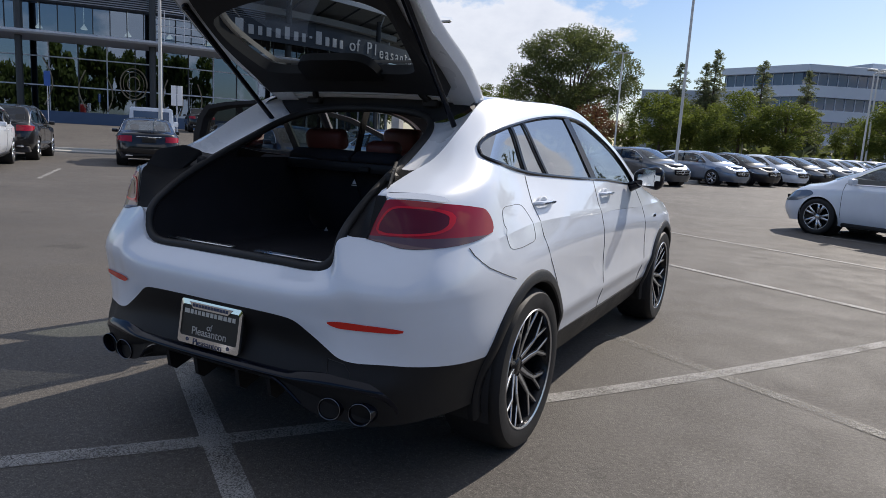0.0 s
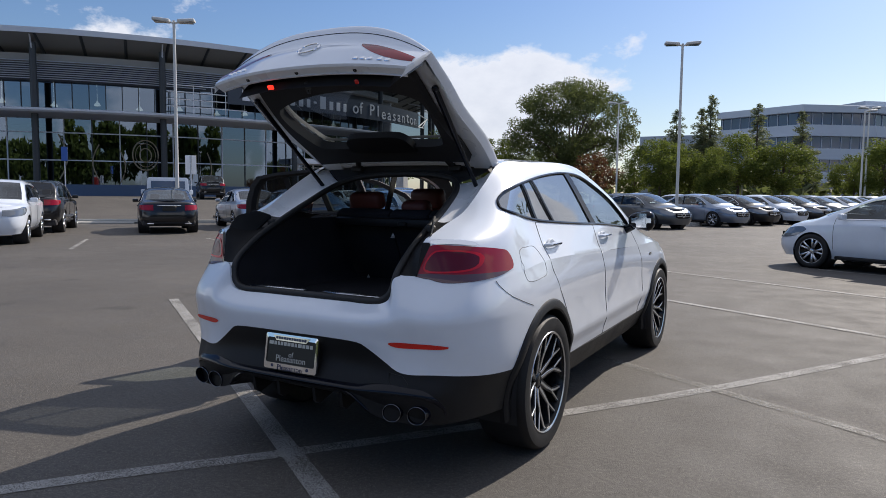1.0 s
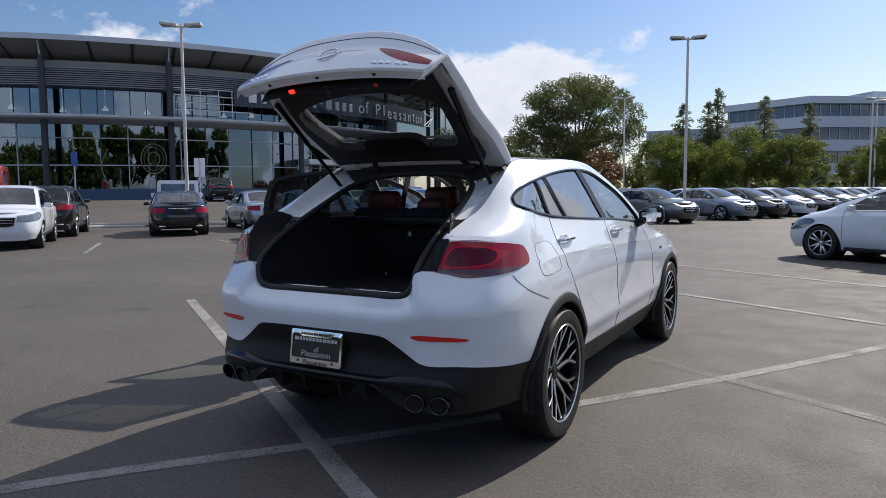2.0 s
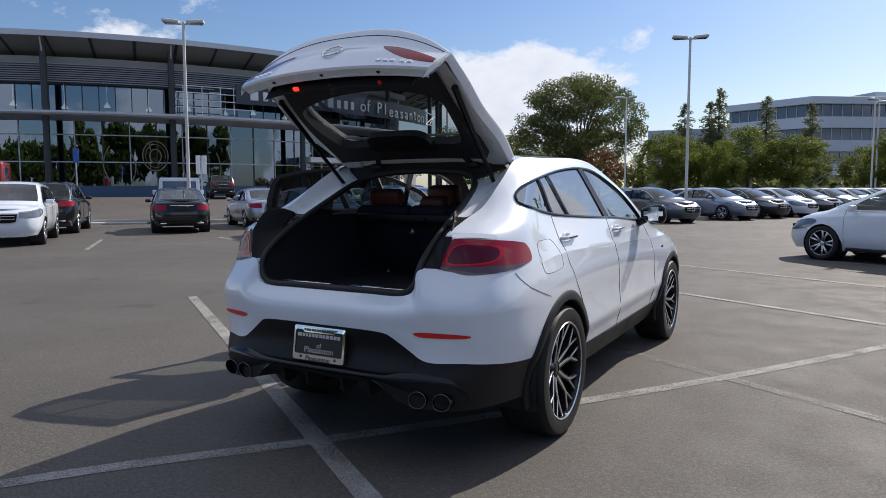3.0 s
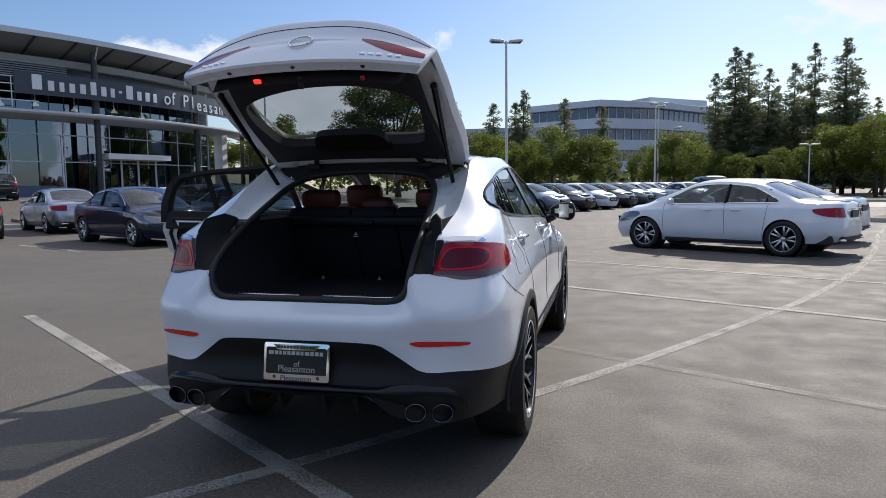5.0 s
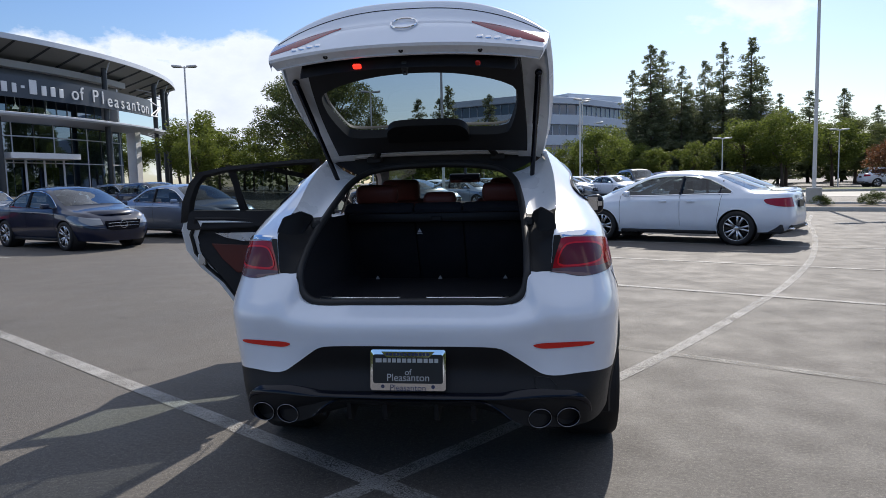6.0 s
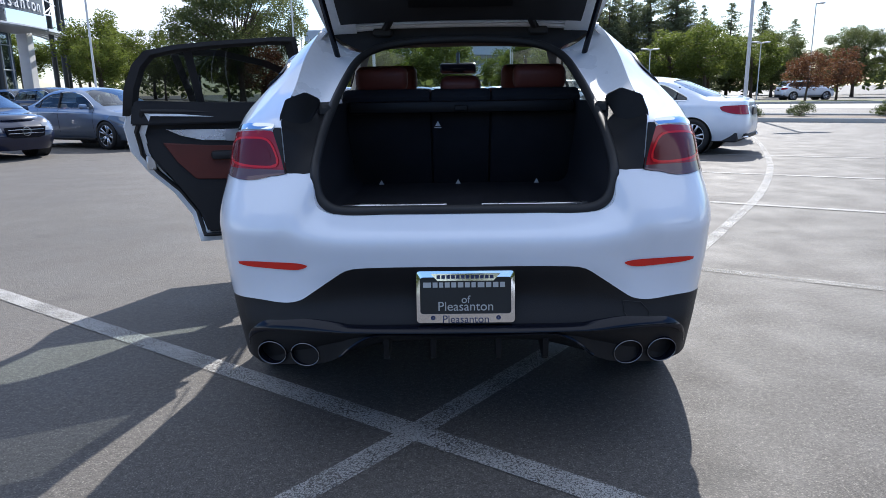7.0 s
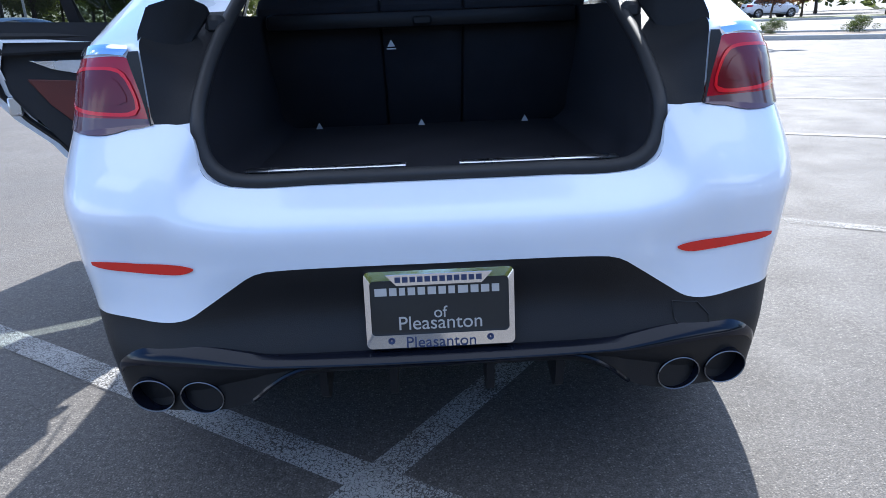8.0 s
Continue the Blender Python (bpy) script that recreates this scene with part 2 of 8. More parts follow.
line_paint = line_mat("worn_line_paint", 0.42, (0.38, 0.37, 0.35))
line_faint = line_mat("faded_line_paint", 0.51, (0.33, 0.32, 0.29))
line_mid = line_mat("patchy_line_paint", 0.45, (0.40, 0.39, 0.37))
concrete = varied("kerb_concrete", (0.42, 0.41, 0.38), 0.85, 0.15, 2.0, bump=0.3, fine=40.0)
pale_paving = varied("pale_paving", (0.40, 0.38, 0.34), 0.85, 0.1, 0.5, bump=0.2, fine=20.0)
pole_paint = varied("pale_grey_pole_paint", (0.62, 0.62, 0.60), 0.5, 0.06, 2.0)
steel_dark = varied("dark_painted_steel", (0.035, 0.04, 0.045), 0.45, 0.15, 1.0)
steel_grey = varied("grey_metal_panel", (0.56, 0.59, 0.65), 0.4, 0.07, 0.5, 0.1)
roof_soffit = varied("soffit_metal", (0.22, 0.22, 0.21), 0.55, 0.1, 0.4)
louver_metal = varied("louver_metal", (0.46, 0.50, 0.56), 0.4, 0.08, 0.6, 0.2)
blue_band = varied("blue_painted_band", (0.05, 0.09, 0.17), 0.5, 0.1, 1.0)
sign_navy = varied("sign_dark_panel", (0.045, 0.055, 0.075), 0.4, 0.1, 0.8)
sign_white = varied("sign_white", (0.75, 0.76, 0.78), 0.5, 0.04)
stone_wall = varied("office_pale_panel", (0.50, 0.56, 0.64), 0.7, 0.06, 0.2)
office_glass = Mat("office_window_band", (0.03, 0.06, 0.13), 0.08, 0.0, Coat_Weight=1.0).m
stone_head = varied("pale_beam", (0.34, 0.33, 0.30), 0.6, 0.08, 0.4)
# near black: the shade inside the showroom is put into this colour
interior_wall = varied("dim_showroom_inside", (0.05, 0.048, 0.045), 0.8, 0.25, 0.3)
bark = varied("tree_bark", (0.085, 0.062, 0.045), 0.9, 0.3, 6.0, bump=0.6, fine=30.0)


def leaf_mat(name, dark, light):
    """Leaves that also let some light through."""
    m = Mat(name, light, 0.6, Specular_IOR_Level=0.12)
    g = m.n.new("ShaderNodeNewGeometry")
    o = m.n.new("ShaderNodeObjectInfo")
    v = m.math("ADD", m.math("MULTIPLY", g.outputs["Random Per Island"], 0.75), m.math("MULTIPLY", o.outputs["Random"], 0.25))
    col = m.ramp(v, [(0.0, dark), (1.0, light)])
    m.to("Base Color", col)
    tr = m.n.new("ShaderNodeBsdfTranslucent")
    m.l.new(m.mix(0.5, col, (light[0] * 1.5, light[1] * 1.5, light[2] * 0.9)), tr.inputs["Color"])
    mx = m.n.new("ShaderNodeMixShader")
    mx.inputs[0].default_value = 0.42
    m.l.new(m.b.outputs[0], mx.inputs[1])
    m.l.new(tr.outputs[0], mx.inputs[2])
    m.l.new(mx.outputs[0], m.n["Material Output"].inputs["Surface"])
    return m.m


leaf_oak = leaf_mat("leaf_dark_green", (0.035, 0.05, 0.022), (0.14, 0.165, 0.07))
leaf_lime = leaf_mat("leaf_fresh_green", (0.034, 0.052, 0.014), (0.155, 0.19, 0.045))
leaf_pine = leaf_mat("leaf_conifer", (0.065, 0.08, 0.05), (0.20, 0.225, 0.14))
leaf_red = leaf_mat("leaf_copper", (0.055, 0.030, 0.020), (0.16, 0.075, 0.045))
leaf_hedge = leaf_mat("leaf_hedge", (0.03, 0.040, 0.016), (0.085, 0.11, 0.04))

# mesh helpers
def mesh_of(name, bm, material, smooth=True, angle=None):
    me = bpy.data.meshes.new(name)
    bmesh.ops.recalc_face_normals(bm, faces=bm.faces)
    for f in bm.faces:
        f.smooth = smooth
    if angle is not None:
        for e in bm.edges:
            if len(e.link_faces) == 2 and e.calc_face_angle(0.0) > radians(angle):
                e.smooth = False
    bm.to_mesh(me)
    bm.free()
    me.materials.append(material)
    return me


def part(name, bm, material, parent=None, label="", smooth=True, angle=40.0):
    """Links a bmesh as one mesh object, under a thing or a part."""
    ob = new(name, mesh_of(name, bm, material, smooth, angle))
    if parent is not None:
        ob.parent = parent
    if label:
        ob["label"] = label
    return ob


def thing(name, label, category, group="", kind="", m=None):
    ob = new(name)
    ob.empty_display_size = 0.2
    tagged(ob, label, category, group, kind)
    if m is not None:
        ob.matrix_basis = m
    return ob


def box(bm, c, s, bevel=0.0, m=None, seg=1):
    """A box with its centre and size, its edges rounded by bevel."""
    r = bmesh.ops.create_cube(bm, size=1.0)
    vs = r["verts"]
    for v in vs:
        v.co = Vector((v.co.x * s[0], v.co.y * s[1], v.co.z * s[2]))
    if bevel:
        es = list({e for v in vs for e in v.link_edges})
        b = bmesh.ops.bevel(bm, geom=es, offset=bevel, segments=seg, affect="EDGES", profile=0.5)
        vs = list({v for f in b["faces"] for v in f.verts} | {v for v in vs if v.is_valid})
    for v in vs:
        v.co = (m @ v.co if m is not None else v.co) + Vector(c)
    return vs


def tube(bm, pts, r, seg=8, closed=False, cap=True):
    """A round bar along a line of points; r may be one radius or one for each point."""
    pts = [Vector(p) for p in pts]
    n = len(pts)
    rings = []
    up = Vector((0.0131, 0.0217, 1.0))
    for i, p in enumerate(pts):
        a = pts[(i - 1) % n] if closed or i else p
        b = pts[(i + 1) % n] if closed or i < n - 1 else p
        d = (b - a).normalized()
        if abs(d.dot(up.normalized())) > 0.97:
            s = d.cross(Vector((1, 0.02, 0))).normalized()
        else:
            s = d.cross(up).normalized()
        t = s.cross(d)
        rad = r[i] if isinstance(r, (list, tuple)) else r
        rings.append([bm.verts.new(p + rad * (math.cos(2 * math.pi * k / seg) * s + math.sin(2 * math.pi * k / seg) * t)) for k in range(seg)])
    for i in range(n if closed else n - 1):
        a, b = rings[i], rings[(i + 1) % n]
        for k in range(seg):
            bm.faces.new((a[k], a[(k + 1) % seg], b[(k + 1) % seg], b[k]))
    if cap and not closed:
        bm.faces.new(rings[0][::-1])
        bm.faces.new(rings[-1])


def lathe(bm, profile, seg=48, axis="x", centre=(0, 0, 0), closed=True):
    """Turns a profile of (along, radius) round an axis."""
    c = Vector(centre)
    rings = []
    for a, r in profile:
        ring = []
        for k in range(seg):
            w = 2 * math.pi * k / seg
            p, q = r * math.cos(w), r * math.sin(w)
            v = Vector((a, p, q)) if axis == "x" else Vector((p, a, q)) if axis == "y" else Vector((p, q, a))
            ring.append(bm.verts.new(c + v))
        rings.append(ring)
    for a, b in zip(rings, rings[1:] + ([rings[0]] if closed else [])):
        for k in range(seg):
            bm.faces.new((a[k], a[(k + 1) % seg], b[(k + 1) % seg], b[k]))
    return rings


def prism(bm, outline, axis, lo, hi):
    """A closed outline of (a, b) pushed along an axis from lo to hi."""
    def put(a, b, h):
        return Vector((h, a, b)) if axis == "x" else Vector((a, h, b)) if axis == "y" else Vector((a, b, h))
    low = [bm.verts.new(put(a, b, lo)) for a, b in outline]
    high = [bm.verts.new(put(a, b, hi)) for a, b in outline]
    n = len(outline)
    for i in range(n):
        bm.faces.new((low[i], low[(i + 1) % n], high[(i + 1) % n], high[i]))
    bm.faces.new(low[::-1])
    bm.faces.new(high)
    return low, high


def catmull(ps, t):
    """A point on the smooth line through ps at t, counted in control points."""
    n = len(ps)
    i = min(int(t), n - 2)
    u = t - i
    p1, p2 = ps[i], ps[i + 1]
    p0 = ps[i - 1] if i else p1 * 2 - p2
    p3 = ps[i + 2] if i + 2 < n else p2 * 2 - p1
    d1, d2 = (p1 - p0).length or 1e-6, (p3 - p2).length or 1e-6
    d = (p2 - p1).length
    m1 = (p2 - p0) * (d / (d + d1)) if d + d1 > 0 else Vector()
    m2 = (p3 - p1) * (d / (d + d2)) if d + d2 > 0 else Vector()
    u2, u3 = u * u, u * u * u
    return p1 * (2 * u3 - 3 * u2 + 1) + m1 * (u3 - 2 * u2 + u) + p2 * (3 * u2 - 2 * u3) + m2 * (u3 - u2)


def smooth_line(pts, per=6, closed=False):
    ps = [Vector(p) for p in pts]
    if closed:
        ps = ps[-2:] + ps + ps[:3]
        n = len(ps) - 5
        return [catmull(ps, 2 + k / per) for k in range(n * per)]
    return [catmull(ps, k / per) for k in range((len(ps) - 1) * per + 1)]


class Net:
    """A smooth surface through a net of control points: columns of points, all columns alike in number."""

    def __init__(self, columns):
        self.rows = [[Vector(c[r]) for c in columns] for r in range(len(columns[0]))]

    def at(self, u, v):
        return catmull([catmull(row, u) for row in self.rows], v)

    def grid(self, bm, us, vs, mirror=False):
        sx = -1 if mirror else 1
        g = []
        for u in us:
            col = [catmull(row, u) for row in self.rows]
            g.append([bm.verts.new(Vector((p.x * sx, p.y, p.z))) for p in (catmull(col, v) for v in vs)])
        for a, b in zip(g, g[1:]):
            for k in range(len(vs) - 1):
                q = (a[k], a[k + 1], b[k + 1], b[k]) if mirror else (a[k], b[k], b[k + 1], a[k + 1])
                bm.faces.new(q)
        return g


def steps(a, b, n):
    return [a + (b - a) * k / n for k in range(n + 1)]


def cut(bm, fn, keep_outside=True):
    """Cuts the mesh along fn = 0 and drops the side where fn < 0 (or > 0)."""
    val = {v: fn(v.co) for v in bm.verts}
    for v, x in val.items():
        if x == 0:
            val[v] = 1e-9
    edges = [e for e in bm.edges if val[e.verts[0]] * val[e.verts[1]] < 0]
    fresh = []
    for e in edges:
        a, b = e.verts
        pa, pb, fa = a.co.copy(), b.co.copy(), val[a]
        lo, hi = 0.0, 1.0
        for _ in range(14):
            mid = (lo + hi) / 2
            if fn(pa.lerp(pb, mid)) * fa > 0:
                lo = mid
            else:
                hi = mid
        _, nv = bmesh.utils.edge_split(e, a, min(max((lo + hi) / 2, 1e-4), 1 - 1e-4))
        fresh.append(nv)
        val[nv] = 0.0
    if fresh:
        bmesh.ops.connect_verts(bm, verts=fresh)
    sign = 1 if keep_outside else -1
    dead = []
    for f in bm.faces:
        s = sum(val.get(v, 0.0) for v in f.verts)
        if s * sign < 0:
            dead.append(f)
    bmesh.ops.delete(bm, geom=dead, context="FACES")
    return bm


def poly_dist(p, q, poly):
    """Signed distance of (p, q) to a closed polygon: below 0 inside."""
    inside, best = False, 1e9
    n = len(poly)
    for i in range(n):
        ax, ay = poly[i]
        bx, by = poly[(i + 1) % n]
        if (ay > q) != (by > q) and p < (bx - ax) * (q - ay) / (by - ay) + ax:
            inside = not inside
        dx, dy = bx - ax, by - ay
        t = max(0.0, min(1.0, ((p - ax) * dx + (q - ay) * dy) / (dx * dx + dy * dy + 1e-12)))
        best = min(best, math.hypot(p - ax - t * dx, q - ay - t * dy))
    return -best if inside else best


def outline2(pts, per=6):
    """A smooth closed outline through 2D points."""
    return [(p.x, p.y) for p in smooth_line([(a, b, 0) for a, b in pts], per, True)]


def thicken(bm, d):
    """Gives an open sheet a thickness d towards its inside."""
    bmesh.ops.recalc_face_normals(bm, faces=bm.faces)
    bmesh.ops.solidify(bm, geom=list(bm.faces), thickness=d)
    return bm


def strip(bm, line, side, width, height):
    """A flat raised bar along a line of points; side: the direction across it."""
    s = Vector(side).normalized()
    prev = None
    for p in line:
        p = Vector(p)
        ring = [bm.verts.new(p - s * width / 2), bm.verts.new(p + s * width / 2), bm.verts.new(p + s * width / 2 + Vector(height)), bm.verts.new(p - s * width / 2 + Vector(height))]
        if prev:
            for k in range(4):
                bm.faces.new((prev[k], prev[(k + 1) % 4], ring[(k + 1) % 4], ring[k]))
        else:
            bm.faces.new(ring[::-1])
        prev = ring
    bm.faces.new(prev)


def text_mesh(name, body, size, material, parent, m, depth=0.001, label=""):
    """Raised letters in the built-in font, centred, as one mesh."""
    cu = bpy.data.curves.new(name, "FONT")
    cu.body, cu.size, cu.extrude = body, size, depth
    cu.align_x, cu.align_y = "CENTER", "CENTER"
    tmp = bpy.data.objects.new(name + "_tmp", cu)
    scene.collection.objects.link(tmp)
    me = bpy.data.meshes.new_from_object(tmp.evaluated_get(bpy.context.evaluated_depsgraph_get()))
    bpy.data.objects.remove(tmp)
    bpy.data.curves.remove(cu)
    me.materials.clear()
    me.materials.append(material)
    ob = new(name, me)
    ob.parent = parent
    ob.matrix_basis = m
    if label:
        ob["label"] = label
    return ob

# ground: one sheet, level in the lot, rising gently towards the dealership
ARC_C, ARC_R, PAD_Z = Vector((-86.4, 64.0, 0)), 45.0, 0.85


def ground_z(x, y):
    r = math.hypot(x - ARC_C.x, y - ARC_C.y)
    t = min(1.0, max(0.0, (70.0 - r) / 17.0))
    return PAD_Z * t * t * (3 - 2 * t)


def grid_sheet(xs, ys, z):
    bm = bmesh.new()
    g = [[bm.verts.new((x, y, z(x, y))) for y in ys] for x in xs]
    for a, b in zip(g, g[1:]):
        for k in range(len(ys) - 1):
            bm.faces.new((a[k], b[k], b[k + 1], a[k + 1]))
    return bm


xs = sorted(set([-900, -500, -300, -200, -150] + [-130 + 5 * k for k in range(40)] + [80, 110, 150, 200, 300, 500, 900]))
ys = sorted(set([-900, -500, -300, -150, -80, -40] + [-20 + 5 * k for k in range(30)] + [140, 170, 200, 250, 350, 500, 900]))
ground = part("ground", grid_sheet(xs, ys, ground_z), asphalt, None)
tagged(ground, "grey worn asphalt of a sunlit car park", "ground", kind="structure")


def ground_line(name, pts, width, mat, label, lift=0.004):
    """A painted line along points on the ground."""
    bm = bmesh.new()
    pts = [Vector((x, y, 0)) for x, y in pts]
    prev = None
    for i, p in enumerate(pts):
        d = (pts[min(i + 1, len(pts) - 1)] - pts[max(i - 1, 0)]).normalized()
        s = Vector((-d.y, d.x, 0)) * width / 2
        z = Vector((0, 0, ground_z(p.x, p.y) + lift))
        cur = [bm.verts.new(p + s + z), bm.verts.new(p - s + z)]
        if prev:
            bm.faces.new((prev[0], prev[1], cur[1], cur[0]))
        prev = cur
    ob = part(name, bm, mat)
    return tagged(ob, label, "road marking", kind="structure")


def straight(a, b, n=24):
    return [(a[0] + (b[0] - a[0]) * k / n, a[1] + (b[1] - a[1]) * k / n) for k in range(n + 1)]


aisle = smooth_line([(-2.6, -3.25, 0), (-1.01, -.82, 0), (-.22, .15, 0), (.53, 1.131, 0), (1.56, 2.60, 0), (2.79, 4.58, 0), (3.70, 6.15, 0), (4.95, 8.70, 0), (6.1, 11.5, 0), (7.2, 14.5, 0), (8.05, 17.0, 0), (9.5, 20.6, 0)], 8)
cut_at = min(range(len(aisle)), key=lambda k: (aisle[k] - Vector((2.3, 3.8, 0))).length)
ground_line("parking_line", [(p.x, p.y) for p in aisle[:cut_at + 1]], 0.105, line_paint, "long worn white line running through the bays")
ground_line("parking_line", [(p.x, p.y) for p in aisle[cut_at:]], 0.10, line_mid, "worn patchy white line curving between the bays")
ground_line("parking_line", straight((-4.95, 3.37), (1.6, -1.03)), 0.115, line_paint, "worn white bay line on grey asphalt", 0.006)
ground_line("parking_line", straight((.10, 3.43), (1.50, 2.66)), 0.10, line_faint, "faded white bay line on grey asphalt", 0.006)
ground_line("parking_line", straight((1.50, 2.66), (3.6, 1.47)), 0.10, line_faint, "faded white bay line on grey asphalt", 0.006)
ground_line("parking_line", straight((-.6, 7.33), (9.2, 1.95)), 0.10, line_paint, "worn white bay line on grey asphalt", 0.007)
ground_line("parking_line", straight((-1.2, 10.80), (11.5, 4.20)), 0.10, line_paint, "worn white bay line on grey asphalt", 0.006)
ground_line("parking_line", straight((2.2, 12.3), (14.0, 6.7)), 0.09, line_paint, "worn white bay line on grey asphalt", 0.006)
ground_line("parking_line", straight((-12.9, 7.1), (-15.6, 9.3)), 0.10, line_paint, "worn white bay line on grey asphalt", 0.006)
ground_line("parking_line", straight((-10.4, 10.2), (-13.5, 11.6)), 0.10, line_paint, "worn white bay line on grey asphalt", 0.006)

# the white coupe-shaped car with its boot lid up; it faces +y, its tail at y = 0
HUB_R, HUB_F, HUB_Z, TYRE_R = 0.94, 3.81, 0.366, 0.366
# columns from the middle of the tail round the corner to the middle of the nose; rows from the underside up to the shoulder
LOW = [
    [(0, .10, .40), (0, -.035, .470), (0, .000, .600), (0, -.030, .715), (0, -.032, .80), (0, .050, .864)],
    [(.25, .10, .40), (.25, -.033, .470), (.25, .002, .600), (.25, -.027, .713), (.25, -.029, .80), (.25, .052, .864)],
    [(.42, .07, .37), (.42, -.026, .470), (.42, .008, .590), (.42, -.016, .710), (.42, -.020, .80), (.43, .056, .866)],
    [(.54, .04, .345), (.54, -.012, .470), (.53, .016, .575), (.53, .008, .700), (.53, -.004, .81), (.495, .062, .895)],
    [(.60, .04, .340), (.60, .002, .470), (.60, .030, .570), (.60, .030, .700), (.59, .012, .83), (.515, .075, .990)],
    [(.67, .05, .340), (.67, .028, .470), (.67, .055, .570), (.67, .052, .700), (.67, .036, .83), (.606, .120, 1.000)],
    [(.76, .10, .345), (.77, .085, .470), (.79, .120, .570), (.80, .112, .700), (.812, .114, .83), (.796, .196, .982)],
    [(.83, .25, .340), (.85, .245, .460), (.876, .268, .570), (.892, .268, .700), (.898, .276, .84), (.880, .352, .978)],
    [(.88, .50, .330), (.90, .500, .460), (.93, .520, .580), (.940, .550, .720), (.938, .550, .86), (.912, .560, .990)],
    [(.85, .94, .300), (.92, .940, .440), (.945, .940, .580), (.950, .940, .740), (.946, .940, .88), (.912, .940, 1.02)],
    [(.85, 1.45, .275), (.90, 1.45, .390), (.928, 1.45, .550), (.936, 1.45, .720), (.940, 1.45, .88), (.918, 1.45, 1.02)],
    [(.85, 2.10, .270), (.90, 2.10, .385), (.926, 2.10, .540), (.932, 2.10, .720), (.938, 2.10, .88), (.920, 2.10, 1.00)],
    [(.85, 3.00, .270), (.90, 3.00, .385), (.928, 3.00, .540), (.934, 3.00, .720), (.936, 3.00, .87), (.915, 3.00, .975)],
    [(.85, 3.40, .280), (.91, 3.40, .410), (.938, 3.40, .560), (.942, 3.40, .730), (.938, 3.40, .87), (.905, 3.40, .970)],
    [(.85, 3.81, .300), (.92, 3.81, .440), (.945, 3.81, .580), (.950, 3.81, .740), (.936, 3.81, .87), (.890, 3.81, .965)],
    [(.80, 4.25, .260), (.88, 4.27, .400), (.910, 4.28, .550), (.910, 4.27, .700), (.890, 4.24, .82), (.830, 4.22, .915)],
    [(.60, 4.55, .240), (.68, 4.60, .400), (.720, 4.60, .550), (.720, 4.59, .680), (.680, 4.53, .78), (.600, 4.46, .855)],
    [(.30, 4.66, .230), (.32, 4.70, .400), (.320, 4.70, .550), (.320, 4.69, .680), (.300, 4.64, .78), (.280, 4.57, .860)],
    [(0, 4.68, .230), (0, 4.73, .400), (0, 4.730, .550), (0, 4.720, .680), (0, 4.67, .78), (0, 4.600, .865)],
]
# from the tail-lamp's inner edge on: shoulder, belt, top of the side windows, edge of roof and lid
HIGH = [
    [(.515, .075, .990), (.56, .11, 1.10), (.58, .12, 1.13), (.60, .13, 1.15)],
    [(.606, .120, 1.000), (.618, .150, 1.148), (.622, .160, 1.160), (.624, .170, 1.170)],
    [(.796, .196, .982), (.766, .248, 1.150), (.705, .280, 1.190), (.636, .330, 1.228)],
    [(.880, .352, .978), (.840, .426, 1.160), (.755, .460, 1.238), (.645, .510, 1.290)],
    [(.912, .560, .990), (.856, .620, 1.195), (.778, .665, 1.300), (.640, .740, 1.425)],
    [(.912, .940, 1.02), (.806, .950, 1.228), (.738, .970, 1.420), (.612, 1.00, 1.545)],
    [(.918, 1.45, 1.02), (.826, 1.45, 1.205), (.698, 1.45, 1.492), (.618, 1.45, 1.572)],
    [(.920, 2.10, 1.00), (.846, 2.10, 1.175), (.668, 2.10, 1.530), (.604, 2.10, 1.590)],
    [(.918, 2.50, .990), (.852, 2.50, 1.150), (.680, 2.50, 1.465), (.612, 2.50, 1.548)],
    [(.915, 3.00, .975), (.858, 3.00, 1.115), (.792, 3.00, 1.245), (.735, 3.00, 1.325)],
    [(.905, 3.40, .970), (.850, 3.40, 1.055), (.822, 3.40, 1.095), (.795, 3.40, 1.115)],
    [(.890, 3.81, .965), (.815, 3.81, 1.015), (.765, 3.81, 1.038), (.715, 3.81, 1.052)],
    [(.830, 4.22, .915), (.760, 4.22, .955), (.690, 4.21, .975), (.620, 4.20, .988)],
    [(.600, 4.46, .855), (.560, 4.42, .895), (.500, 4.40, .915), (.450, 4.38, .930)],
    [(.280, 4.57, .860), (.270, 4.52, .895), (.260, 4.48, .915), (.240, 4.46, .930)],
    [(0, 4.600, .865), (0, 4.55, .900), (0, 4.50, .920), (0, 4.48, .935)],
]


